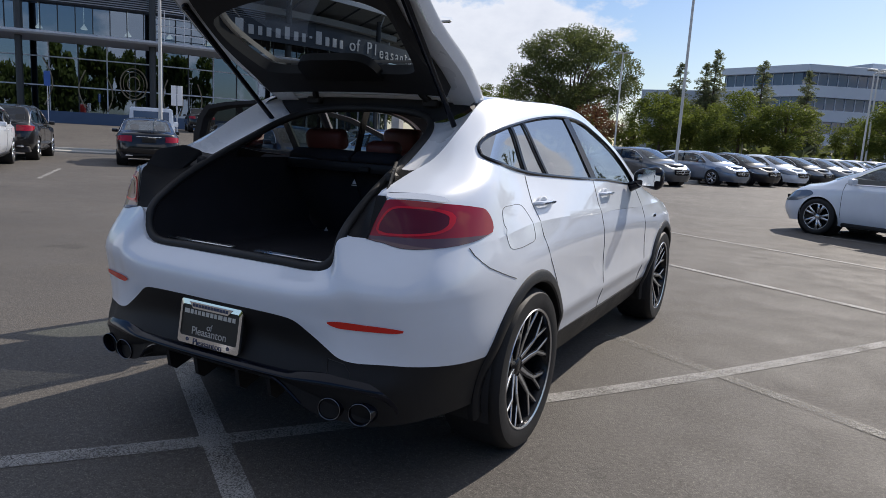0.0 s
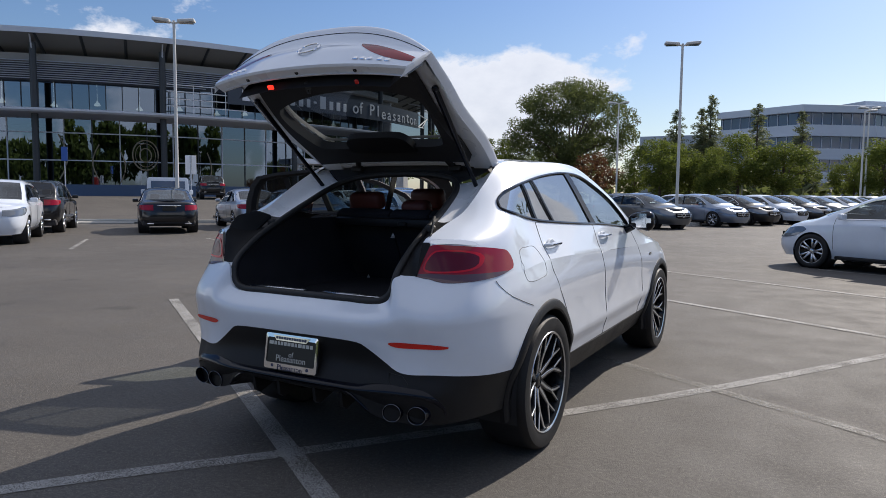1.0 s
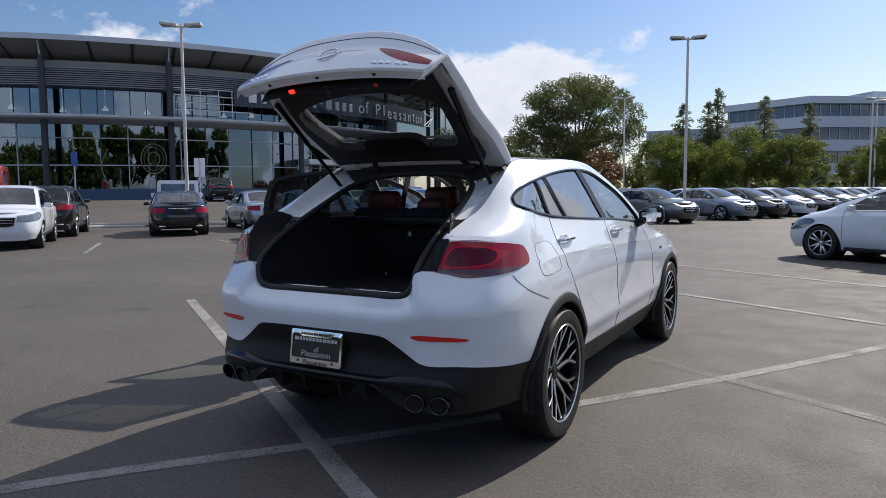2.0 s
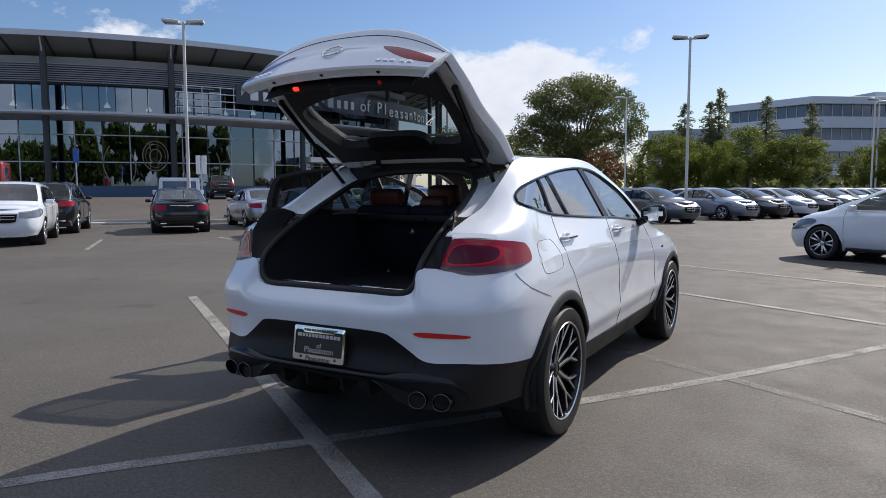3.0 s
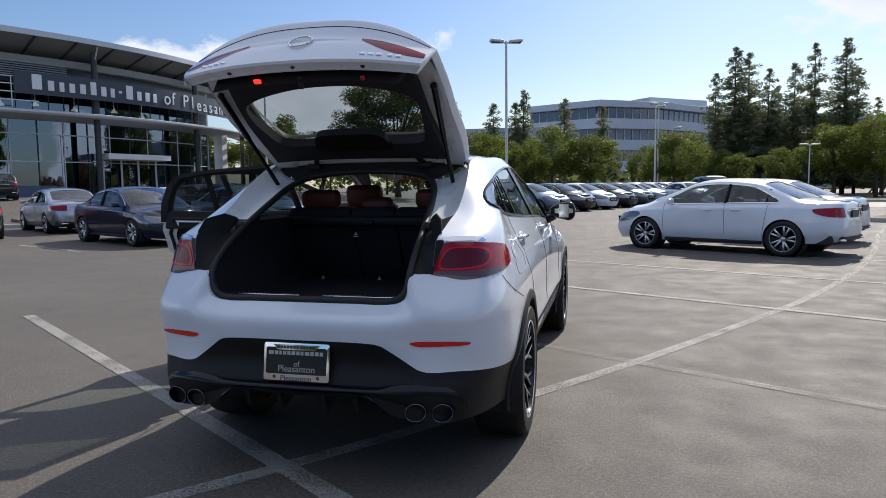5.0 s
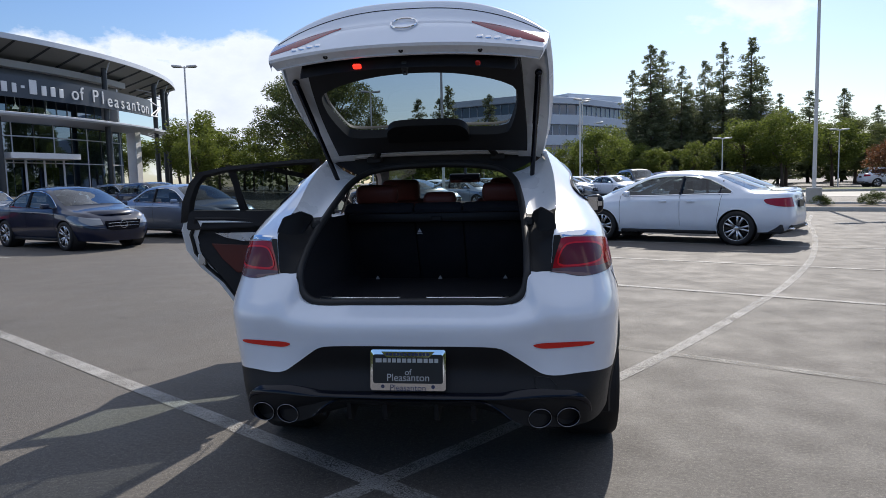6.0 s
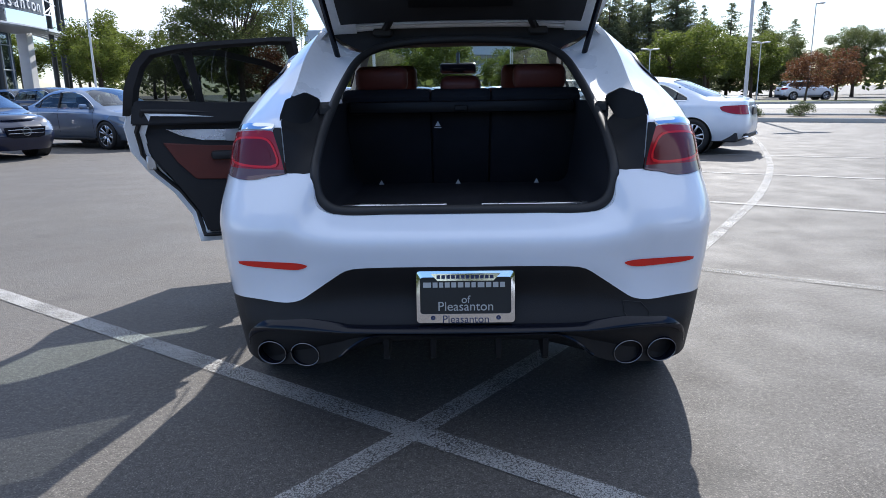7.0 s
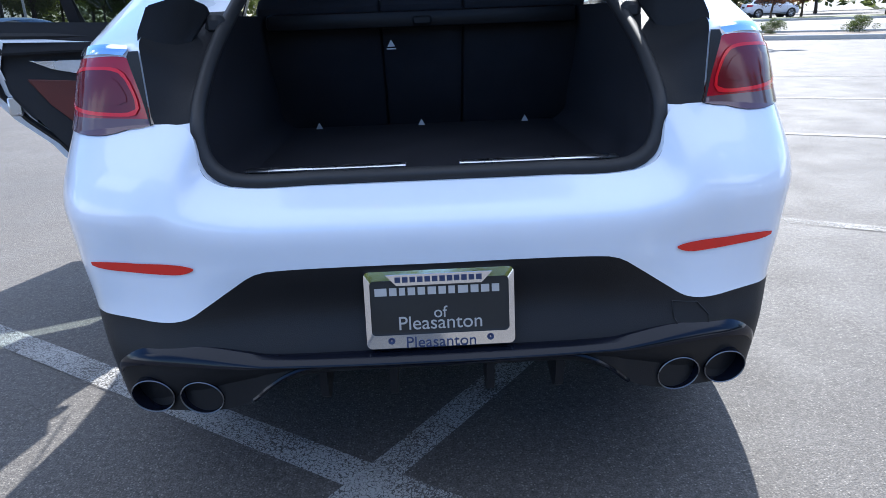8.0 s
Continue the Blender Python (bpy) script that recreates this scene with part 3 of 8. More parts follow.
def crease(p):
    """Pressed lines of the lower body: a ridge round the bumper corners and one low along the doors."""
    q = p.copy()
    if p.y < 1.0 and p.z > .45:
        side = Vector(((abs(p.x) / .93) ** 4, -(max(0.0, .55 - p.y) / .6) ** 2, 0))
        if side.length > 1e-4:
            side.normalize()
            side.x = math.copysign(side.x, p.x)
            fade = max(0.0, min(1.0, (.56 - p.y) / .30)) * max(0.0, min(1.0, (abs(p.x) - .52) / .28))
            h = p.z - (.800 + .02 * max(0.0, p.y))
            lift = math.exp(-h / .07) if h > 0 else max(0.0, 1 + h / .03)
            q += side * (.002 * lift * fade)
    elif 1.0 <= p.y < 3.6 and abs(p.x) > .8:
        fade = max(0.0, min(1.0, (p.y - 1.05) / .3)) * max(0.0, min(1.0, (3.6 - p.y) / .3))
        h = p.z - (.545 + .012 * (p.y - 1.4))
        lift = math.exp(-h / .09) if h > 0 else max(0.0, 1 + h / .07)
        q.x += math.copysign(.014 * lift * fade, p.x)
    return q


class BodyNet(Net):
    """A net whose surface carries the pressed lines."""

    def at(self, u, v):
        return crease(super().at(u, v))

    def grid(self, bm, us, vs, mirror=False):
        g = super().grid(bm, us, vs, mirror)
        for row in g:
            for v in row:
                v.co = crease(v.co)
        return g


low_net, high_net = BodyNet(LOW), Net(HIGH)

# outlines in the side view (y, z)
DLO = outline2([(.665, 1.300), (.70, 1.345), (.84, 1.400), (1.13, 1.452), (1.50, 1.496), (1.90, 1.520), (2.25, 1.505), (2.54, 1.440), (2.78, 1.335), (2.96, 1.185), (2.98, 1.135), (2.85, 1.135), (2.30, 1.172), (1.80, 1.192), (1.40, 1.212), (1.10, 1.232), (.82, 1.270)], 5)
lamp_end = lambda z: .545 - 11.0 * (z - 1.045) ** 2
REAR_DOOR = [(1.06, 1.222), (1.018, 1.10), (1.04, .96), (1.12, .84), (1.24, .72), (1.33, .58), (1.36, .425), (2.11, .415), (2.12, .53), (2.06, .80), (1.985, 1.05), (2.03, 1.186)]
FRONT_DOOR = [(2.03, 1.186), (1.985, 1.05), (2.06, .80), (2.12, .53), (2.11, .415), (3.10, .42), (3.16, .60), (3.12, .85), (3.02, 1.06), (2.98, 1.135)]
# the lower black part of the tail: below this edge (x, z)
MASK = [(0, .703), (.22, .703), (.36, .698), (.40, .688), (.45, .655), (.52, .606), (.565, .578), (.62, .567), (.76, .568), (.84, .556), (.90, .535), (.96, .505)]


MASK_LINE = smooth_line([(a, b, 0) for a, b in MASK], 8)


def mask_z(x):
    x = abs(x)
    for p, q in zip(MASK_LINE, MASK_LINE[1:]):
        if x <= q.x:
            return p.y + (q.y - p.y) * (x - p.x) / max(1e-6, q.x - p.x)
    return MASK[-1][1]


def arch(p, r):
    return min(math.hypot(p.y - HUB_R, p.z - HUB_Z), math.hypot(p.y - HUB_F, p.z - HUB_Z)) - r


def is_black(p):
    """Below 0 on the black lower body: tail, sill, arches."""
    d = 1.0
    if p.y < 0.62:
        d = (p.z - mask_z(p.x)) * 0.8
    if p.y >= 0.30:
        d = min(d, p.z - (0.425 if p.y < 4.2 else 0.45))
    return min(d, arch(p, 0.452))


LOW_US = steps(0, 8, 56) + steps(8, 9, 14)[1:] + steps(9, 10, 14)[1:] + steps(10, 12, 30)[1:] + steps(12, 14, 26)[1:] + steps(14, 15, 14)[1:] + steps(15, 18, 24)[1:]
LOW_VS = steps(0, 3, 24) + steps(3, 4.3, 34)[1:] + steps(4.3, 5, 6)[1:]
HIGH_US = steps(1, 5, 44) + steps(5, 9, 60)[1:] + steps(9, 15, 48)[1:]
HIGH_VS = steps(0, 3, 26)


def side_x(y, z):
    """The outer surface's half width at a place of the flank."""
    net, umin, umax, vmax = (low_net, 6.0, 16.0, 5.0) if z < 0.99 + 0.03 * (0.5 < y < 1.9) else (high_net, 1.0, 12.0, 3.0)
    u, v = (umin + umax) / 2, vmax / 2
    for _ in range(3):
        lo, hi = umin, umax
        for _ in range(18):
            u = (lo + hi) / 2
            if net.at(u, v).y < y:
                lo = u
            else:
                hi = u
        lo, hi = 0.0, vmax
        for _ in range(16):
            v = (lo + hi) / 2
            if net.at(u, v).z < z:
                lo = v
            else:
                hi = v
    return net.at(u, v).x


hero = thing("car", "white coupe-shaped SUV with its tailgate raised and two doors open", "car")
fdoor = new("open_front_door")
fdoor.parent = hero
fdoor["label"] = "open white front door with black and red-brown lining"
FH = Vector((-.925, 3.08, 0))
fdoor.matrix_basis = Matrix.Translation(FH) @ pose(0, 0, 0, 0, 0, -68) @ Matrix.Translation(-FH)


def make_flank(mirror):
    """All painted and black sheets of one side, cut from the two nets."""
    sx = -1 if mirror else 1

    def whole():
        bm = bmesh.new()
        low_net.grid(bm, LOW_US, LOW_VS, mirror)
        high_net.grid(bm, HIGH_US, HIGH_VS, mirror)
        bmesh.ops.remove_doubles(bm, verts=bm.verts, dist=0.0006)
        cut(bm, lambda p: arch(p, 0.410))
        cut(bm, lambda p: poly_dist(p.y, p.z, DLO) if p.z > 1.05 else 1.0)
        return bm

    doors = ((REAR_DOOR, "rear_door"), (FRONT_DOOR, "front_door"))

    def door_fn(poly):
        return lambda p: poly_dist(p.y, p.z, poly) if abs(p.x) > 0.5 else 1.0

    body = whole()
    for poly, _ in doors:
        cut(body, door_fn(poly))
    black = body.copy()
    cut(body, is_black)
    cut(black, is_black, False)
    lamp_fn = lambda p: max(poly_dist(p.x * sx, p.z, TAIL_XZ), p.y - lamp_end(p.z)) if p.y < 0.75 else 1.0
    cut(body, lamp_fn)
    part("body_side", body, white_paint, hero)
    part("lower_cladding", black, black_plastic, hero, "grained black plastic lower bumper and sills")
    for poly, name in doors:
        if mirror:
            continue
        d = whole()
        cut(d, door_fn(poly), False)
        db = d.copy()
        cut(d, is_black)
        cut(db, is_black, False)
        dob = part(name, d, white_paint, hero)
        if db.faces:
            part("door_cladding", db, black_plastic, dob, "grained black plastic sill strip")
        else:
            db.free()
        line = [Vector((sx * (side_x(y, z) + 0.0002), y, z)) for y, z in dense(poly)]
        sb = bmesh.new()
        tube(sb, line, 0.0021, 5, True)
        part("shut_line", sb, seal_rubber, dob, "dark gap round the door")


def dense(poly, step=0.05, closed=True):
    out = []
    n = len(poly)
    for i in range(n if closed else n - 1):
        a, b = Vector((*poly[i], 0)), Vector((*poly[(i + 1) % n], 0))
        k = max(1, int((b - a).length / step))
        out += [((a.lerp(b, j / k)).x, (a.lerp(b, j / k)).y) for j in range(k)]
    if not closed:
        out.append(tuple(poly[-1]))
    return out


# the tail lamp's outline seen from behind (x, z)
TAIL_XZ = outline2([(.604, 1.000), (.618, 1.06), (.644, 1.134), (.68, 1.142), (.74, 1.140), (.80, 1.134), (.872, 1.114), (.902, 1.072), (.904, 1.03), (.888, .992), (.80, .976), (.72, .976), (.66, .990)], 4)
make_flank(False)
make_flank(True)


# roof, windscreen and bonnet between the two edges
def across(us, bulge, n=14):
    """Sheets from one roof edge over the middle to the other: u on the upper net's edge, and how far the middle rises or runs on."""
    bm = bmesh.new()
    g = []
    for u, (dy, dz) in zip(us, bulge):
        e = high_net.at(u, 3.0)
        row = []
        for k in range(-n, n + 1):
            t = k / n
            w = 1 - abs(t) ** 2.6
            row.append(bm.verts.new((e.x * t, e.y + dy * w, e.z + dz * w)))
        g.append(row)
    for a, b in zip(g, g[1:]):
        for k in range(2 * n):
            bm.faces.new((a[k], a[k + 1], b[k + 1], b[k]))
    return bm


us = steps(5.0, 7.9, 16)
part("roof", across(us, [(0.0, 0.020 + 0.012 * math.sin(math.pi * k / 16)) for k in range(17)]), white_paint, hero)
us = steps(7.9, 10.35, 12)
part("windscreen", across(us, [(0.04 + 0.22 * k / 12, 0.02 + 0.02 * k / 12) for k in range(13)]), glass_front, hero, "clear windscreen").visible_shadow = False
us = steps(10.35, 15.0, 22)
part("bonnet", across(us, [(0.26 * max(0, 1 - k / 6), 0.04 - 0.01 * k / 22) for k in range(23)]), white_paint, hero)
# underside
bm = bmesh.new()
box(bm, (0, 2.68, 0.30), (1.62, 3.5, 0.10), 0.02)
part("underbody", bm, dark_trim, hero)
# hidden box added to keep sun from leaking through the gap in the floor
bm = bmesh.new()
box(bm, (0, .79, .535), (1.50, 1.12, .10), .02)
part("boot_well", bm, dark_trim, hero)


# side windows: panes, pillars and trim
def pane(name, poly, mirror, mat, label, off=-0.006):
    sx = -1 if mirror else 1
    bm = bmesh.new()
    high_net.grid(bm, HIGH_US, HIGH_VS, mirror)
    cut(bm, lambda p: poly_dist(p.y, p.z, DLO), False)
    cut(bm, lambda p: poly_dist(p.y, p.z, poly), False)
    for v in bm.verts:
        v.co.x += sx * off
    ob = part(name, bm, mat, hero, label)
    ob.visible_shadow = False
    return ob


def pillar(y0, z0, y1, z1, w, mirror, out=0.004):
    sx = -1 if mirror else 1
    bm = bmesh.new()
    line = [Vector((sx * (side_x(y0 + (y1 - y0) * t, z0 + (z1 - z0) * t) + out - 0.006), y0 + (y1 - y0) * t, z0 + (z1 - z0) * t)) for t in steps(0, 1, 10)]
    strip(bm, line, (0, 1, 0.2), w, (sx * 0.007, 0, 0))
    return bm


for mirror in (False, True):
    sx = -1 if mirror else 1
    pane("quarter_window", [(.5, 1.1), (1.09, 1.1), (1.03, 1.6), (.5, 1.6)], mirror, glass_tint, "dark tinted fixed quarter glass")
    if not mirror:
        pane("rear_window", [(1.09, 1.1), (2.05, 1.1), (1.93, 1.6), (1.03, 1.6)], mirror, glass_tint, "dark tinted rear side window")
        pane("front_window", [(2.05, 1.1), (3.2, 1.1), (3.2, 1.6), (1.93, 1.6)], mirror, glass_front, "front side window")
    for (ya, za, yb, zb, w, nm) in ((1.09, 1.228, 1.035, 1.438, .022, "window_divider"), (1.335, 1.214, 1.205, 1.462, .020, "window_divider"), (2.045, 1.182, 1.93, 1.518, .075, "b_pillar")):
        if mirror and nm == "window_divider":
            continue
        part(nm, pillar(ya, za, yb, zb, w, mirror), gloss_black, hero)
    bm = bmesh.new()
    rim_line = dense(DLO, 0.04)
    if mirror:
        rim_line = sorted((q for q in rim_line if q[1] > 1.285), key=lambda q: q[0])
    tube(bm, [Vector((sx * (side_x(y, z) + 0.002), y, z)) for y, z in rim_line], 0.0085, 6, not mirror)
    part("window_trim", bm, gloss_black, hero, "thin dark trim round the side windows")


# arch cladding
def arch_ring(hy, mirror):
    sx = -1 if mirror else 1
    bm = bmesh.new()
    prev = None
    lo, hi = (-0.25, math.pi + 0.42) if hy < 2 else (-0.30, math.pi + 0.25)
    for k in range(45):
        w = lo + (hi - lo) * k / 44
        ring = []
        for r, dx in ((.392, -.10), (.396, .010), (.404, .016), (.440, .014), (.452, .003), (.452, -.02)):
            y, z = hy - r * math.cos(w), HUB_Z + r * math.sin(w)
            yy, zz = hy - .45 * math.cos(w), HUB_Z + .45 * math.sin(w)
            ring.append(bm.verts.new((sx * (min(0.948, side_x(yy, max(zz, .36))) + dx), y, z)))
        if prev:
            for j in range(5):
                bm.faces.new((prev[j], prev[j + 1], ring[j + 1], ring[j]))
        prev = ring
    return bm


for mirror in (False, True):
    sx = -1 if mirror else 1
    for hy in (HUB_R, HUB_F):
        part("wheel_arch_trim", arch_ring(hy, mirror), black_plastic, hero, "grained black plastic wheel arch lip")
        bm = bmesh.new()
        prev = None
        for k in range(25):
            w = -0.35 + (math.pi + 0.7) * k / 24
            ring = [bm.verts.new((sx * x, hy - .40 * math.cos(w), HUB_Z + .40 * math.sin(w))) for x in (.93, .56)]
            if prev:
                bm.faces.new((prev[0], prev[1], ring[1], ring[0]))
            prev = ring
        box(bm, (sx * .55, hy, .5), (.02, .85, .6))
        part("wheel_well", bm, dark_trim, hero)


# wheels
def wheel_meshes():
    """Tyre, rim with split five-spoke star, disc and hub, for a wheel whose outer face looks along +x."""
    R = TYRE_R
    t = bmesh.new()
    lathe(t, [(-.13, .272), (-.138, .30), (-.136, .345), (-.118, R - .006), (-.09, R), (.09, R), (.118, R - .006), (.136, .345), (.140, .305), (.132, .274), (.10, .266), (-.10, .266)], 72, "x")
    for k in range(5):
        lathe(t, [(-.085 + k * .0425, R - .001), (-.085 + k * .0425 + .003, R - .008), (-.079 + k * .0425, R - .001)], 72, "x", closed=False)
    barrel = bmesh.new()
    lathe(barrel, [(.128, .277), (.134, .271), (.128, .262), (.10, .255), (.02, .248), (-.12, .262), (-.12, .27), (.10, .266)], 72, "x")
    ring = bmesh.new()
    lathe(ring, [(.1285, .2765), (.1355, .271), (.131, .2625), (.120, .2655)], 72, "x")
    dark, bright = bmesh.new(), bmesh.new()  # one double spoke, copied five times

    def spoke(bm, pts, w0, w1, x0, x1, depth, lift=0.0):
        prev = None
        n = len(pts)
        for i, (a, r) in enumerate(pts):
            f = i / (n - 1)
            p = Vector((0, r * math.cos(a), r * math.sin(a)))
            q = Vector((0, pts[min(i + 1, n - 1)][1] * math.cos(pts[min(i + 1, n - 1)][0]), pts[min(i + 1, n - 1)][1] * math.sin(pts[min(i + 1, n - 1)][0]))) - Vector((0, pts[max(i - 1, 0)][1] * math.cos(pts[max(i - 1, 0)][0]), pts[max(i - 1, 0)][1] * math.sin(pts[max(i - 1, 0)][0])))
            s = Vector((1, 0, 0)).cross(q).normalized()
            w = w0 + (w1 - w0) * f
            x = x0 + (x1 - x0) * f + lift
            sec = [bm.verts.new(Vector((x, 0, 0)) + p + s * w / 2), bm.verts.new(Vector((x, 0, 0)) + p - s * w / 2), bm.verts.new(Vector((x - depth, 0, 0)) + p - s * w * .7), bm.verts.new(Vector((x - depth, 0, 0)) + p + s * w * .7)]
            if prev:
                for j in range(4):
                    bm.faces.new((prev[j], prev[(j + 1) % 4], sec[(j + 1) % 4], sec[j]))
            else:
                bm.faces.new(sec[::-1])
            prev = sec
        bm.faces.new(prev)

    for a in (math.pi / 2,):
        for s in (-1, 1):
            main = [(a + s * .36, .045), (a + s * .24, .11), (a + s * .25, .165), (a + s * .47, .263)]
            twin = [(a + s * .25, .160), (a + s * .13, .263)]
            for pts, w0, w1, xa, xb in ((main, .028, .014, .075, .118), (twin, .015, .012, .100, .120)):
                spoke(dark, pts, w0 * 1.5, w1 * 1.7, xa - .003, xb - .003, .030)
                spoke(bright, pts, w0 * .48, w1 * .70, xa, xb, .003, .0005)
    hub = bmesh.new()
    lathe(hub, [(.078, .002), (.080, .028), (.076, .034), (.060, .062), (.03, .066), (.03, .002)], 40, "x")
    disc = bmesh.new()
    lathe(disc, [(-.01, .06), (-.01, .185), (.008, .185), (.008, .06)], 48, "x")
    cal = bmesh.new()
    box(cal, (.005, .13, .10), (.05, .10, .16), .012, pose(0, 0, 0, 40, 0, 0).to_3x3())
    return (t, "tyre", rubber), (barrel, "rim", rim_black), (ring, "rim_edge", rim_bright), (dark, "spoke", rim_black), (bright, "spoke_face", rim_bright), (hub, "hub_cap", rim_black), (disc, "brake_disc", brake_steel), (cal, "brake_caliper", satin_metal)


wheel_parts = [(mesh_of(n, b, m, True, 40), n) for b, n, m in wheel_meshes()]
for sx, hy, turn in ((1, HUB_R, 8), (1, HUB_F, 31), (-1, HUB_R, 0), (-1, HUB_F, 15)):
    w = new("wheel", wheel_parts[0][0])
    w.parent = hero
    w.matrix_basis = pose(sx * .819, hy, HUB_Z, 0, 0, 0 if sx > 0 else 180) @ pose(0, 0, 0, turn, 0, 0)
    for me, n in wheel_parts[1:]:
        for k in range(5 if n.startswith("spoke") else 1):
            o = new(n, me)
            o.parent = w
            o.matrix_basis = pose(0, 0, 0, 72 * k, 0, 0)

# tail lamps, boot surround, boot lining, seats
def flank_bits(fn_list, off, mirror, high_only=False):
    """A piece of the outer skin cut to size and set off the surface."""
    bm = bmesh.new()
    if not high_only:
        low_net.grid(bm, LOW_US[:75], LOW_VS, mirror)
    high_net.grid(bm, HIGH_US[:60], HIGH_VS, mirror)
    bmesh.ops.remove_doubles(bm, verts=bm.verts, dist=0.0006)
    for fn, outside in fn_list:
        cut(bm, fn, outside)
    bm.normal_update()
    sx = -1 if mirror else 1
    for v in bm.verts:
        n = v.normal.copy()
        if n.y > 0.3 or n.x * sx < -0.3:
            n.negate()
        v.co += n * off
    return bm


def xz(poly, sx, ymax=0.75):
    return lambda p: max(poly_dist(p.x * sx, p.z, poly), p.y - lamp_end(p.z) if ymax > .7 else -1.0) if p.y < ymax else 1.0


RING_OUT = outline2([(.632, 1.026), (.650, 1.092), (.676, 1.116), (.74, 1.120), (.80, 1.114), (.838, 1.094), (.842, 1.048), (.815, 1.026), (.70, 1.016)], 4)
RING_MID = outline2([(.643, 1.036), (.661, 1.088), (.684, 1.107), (.74, 1.110), (.792, 1.104), (.824, 1.086), (.827, 1.054), (.805, 1.037), (.70, 1.027)], 4)
RING_IN = [(a * .3 + c * .7, b * .3 + d * .7) for (a, b), (c, d) in zip(RING_OUT, RING_MID)]
for mirror in (False, True):
    sx = -1 if mirror else 1
    lamp = part("tail_lamp", flank_bits([(xz(TAIL_XZ, sx), False), (lambda p: p.z - 1.012, True)], 0.003, mirror), lamp_red, hero, "red tail lamp with a dark inner ring")
    part("light_guide", flank_bits([(xz(RING_OUT, sx), False), (xz(RING_IN, sx), True)], 0.0055, mirror), lamp_ring, lamp, "brighter red ring")
    part("lamp_core", flank_bits([(xz(RING_IN, sx), False)], 0.005, mirror), lamp_dark, lamp, "smoked dark red core")
    part("lamp_strip", flank_bits([(xz(TAIL_XZ, sx), False), (lambda p: p.z - 1.012, False)], 0.003, mirror), lamp_clear, lamp, "clear and smoked lower strip")
    inner = outline2([(.66, 1.048), (.674, 1.084), (.695, 1.098), (.75, 1.099), (.785, 1.092), (.80, 1.080), (.80, 1.058), (.785, 1.047), (.71, 1.040)], 3)
    part("lamp_window", flank_bits([(xz(inner, sx), False)], 0.0062, mirror), lamp_dark, lamp, "black inner window")
    side = [(.596, .999), (.604, .984), (.609, 1.000), (.623, 1.06), (.649, 1.134), (.655, 1.152), (.56, 1.152)]
    part("lamp_edge_trim", flank_bits([(xz(side, sx), False)], 0.0045, mirror), black_plastic, hero)
    band = [(.645, 1.142), (.70, 1.146), (.76, 1.144), (.785, 1.140), (.81, 1.136), (.815, 1.141), (.80, 1.154), (.76, 1.162), (.70, 1.164), (.648, 1.161)]
    bm = flank_bits([(xz(band, sx), False)], 0.006, mirror)
    part("chrome_strip", bm, chrome, hero, "chrome strip over the tail lamp")
    refl = outline2([(.526, .704), (.56, .711), (.66, .709), (.74, .706), (.790, .699), (.784, .692), (.74, .687), (.66, .686), (.58, .686), (.545, .692)], 3)
    part("reflector", flank_bits([(xz(refl, sx, .4), False)], 0.004, mirror), reflector_red, hero, "flat red rear reflector")
    # bumper seam from the lamp to the wheel arch, filler flap
    bm = bmesh.new()
    tube(bm, [Vector((sx * (side_x(y, z) + .0004), y, z)) for y, z in dense([(.37, .972), (.39, .945), (.43, .915), (.48, .888), (.56, .860), (.64, .835), (.70, .818)], .03, False)], .0018, 5)
    part("bumper_seam", bm, seal_rubber, hero)
bm = bmesh.new()
flap = outline2([(.655, 1.095), (.77, 1.106), (.885, 1.100), (.925, 1.06), (.945, 1.00), (.935, .955), (.86, .942), (.74, .935), (.665, .948), (.645, 1.02)], 4)
tube(bm, [Vector((side_x(y, z) + .0003, y, z)) for y, z in flap], .0012, 5, True)
part("fuel_flap_seam", bm, seal_rubber, hero, "thin gap round the fuel filler flap")

# edge of the body round the boot and the seal line inside it, from the middle of the sill up to the middle of the roof
EDGE = [low_net.at(u, 5.0) for u in steps(0, 5, 22)] + [high_net.at(1.0, v) for v in steps(0, 3, 8)][1:] + [high_net.at(u, 3.0) for u in steps(1, 5, 24)][1:]
e5 = high_net.at(5.0, 3.0)
EDGE += [Vector((e5.x * (1 - t), e5.y, e5.z + .020 * (1 - (1 - t) ** 2.6))) for t in steps(0, 1, 10)][1:]
SEAL = smooth_line([(0, .078, .874), (.25, .079, .874), (.43, .083, .876), (.488, .092, .915), (.505, .115, 1.00), (.505, .20, 1.075), (.500, .32, 1.150), (.488, .48, 1.230), (.470, .66, 1.315), (.435, .83, 1.400), (.36, .93, 1.452), (.22, .972, 1.478), (0, .985, 1.488)], 8)


def resample(line, n):
    d = [0.0]
    for a, b in zip(line, line[1:]):
        d.append(d[-1] + (b - a).length)
    out, j = [], 0
    for k in range(n + 1):
        s = d[-1] * k / n
        while j < len(d) - 2 and d[j + 1] < s:
            j += 1
        t = (s - d[j]) / max(1e-9, d[j + 1] - d[j])
        out.append(line[j].lerp(line[j + 1], min(1, max(0, t))))
    return out


def piece(line, a, b, n):
    m = resample(line, 200)
    return [m[round(200 * (a + (b - a) * k / n))] for k in range(n + 1)]


def find(line, fn):
    m = resample(line, 200)
    return min(range(201), key=lambda k: fn(m[k])) / 200


# matching stations on both lines: sill corner, lamp foot, lamp top, roof corner
se = [0, find(EDGE, lambda p: (p - Vector((.43, .056, .866))).length), find(EDGE, lambda p: (p - Vector((.606, .12, 1.0))).length), find(EDGE, lambda p: (p - Vector((.624, .17, 1.17))).length), find(EDGE, lambda p: (p - e5).length), 1]
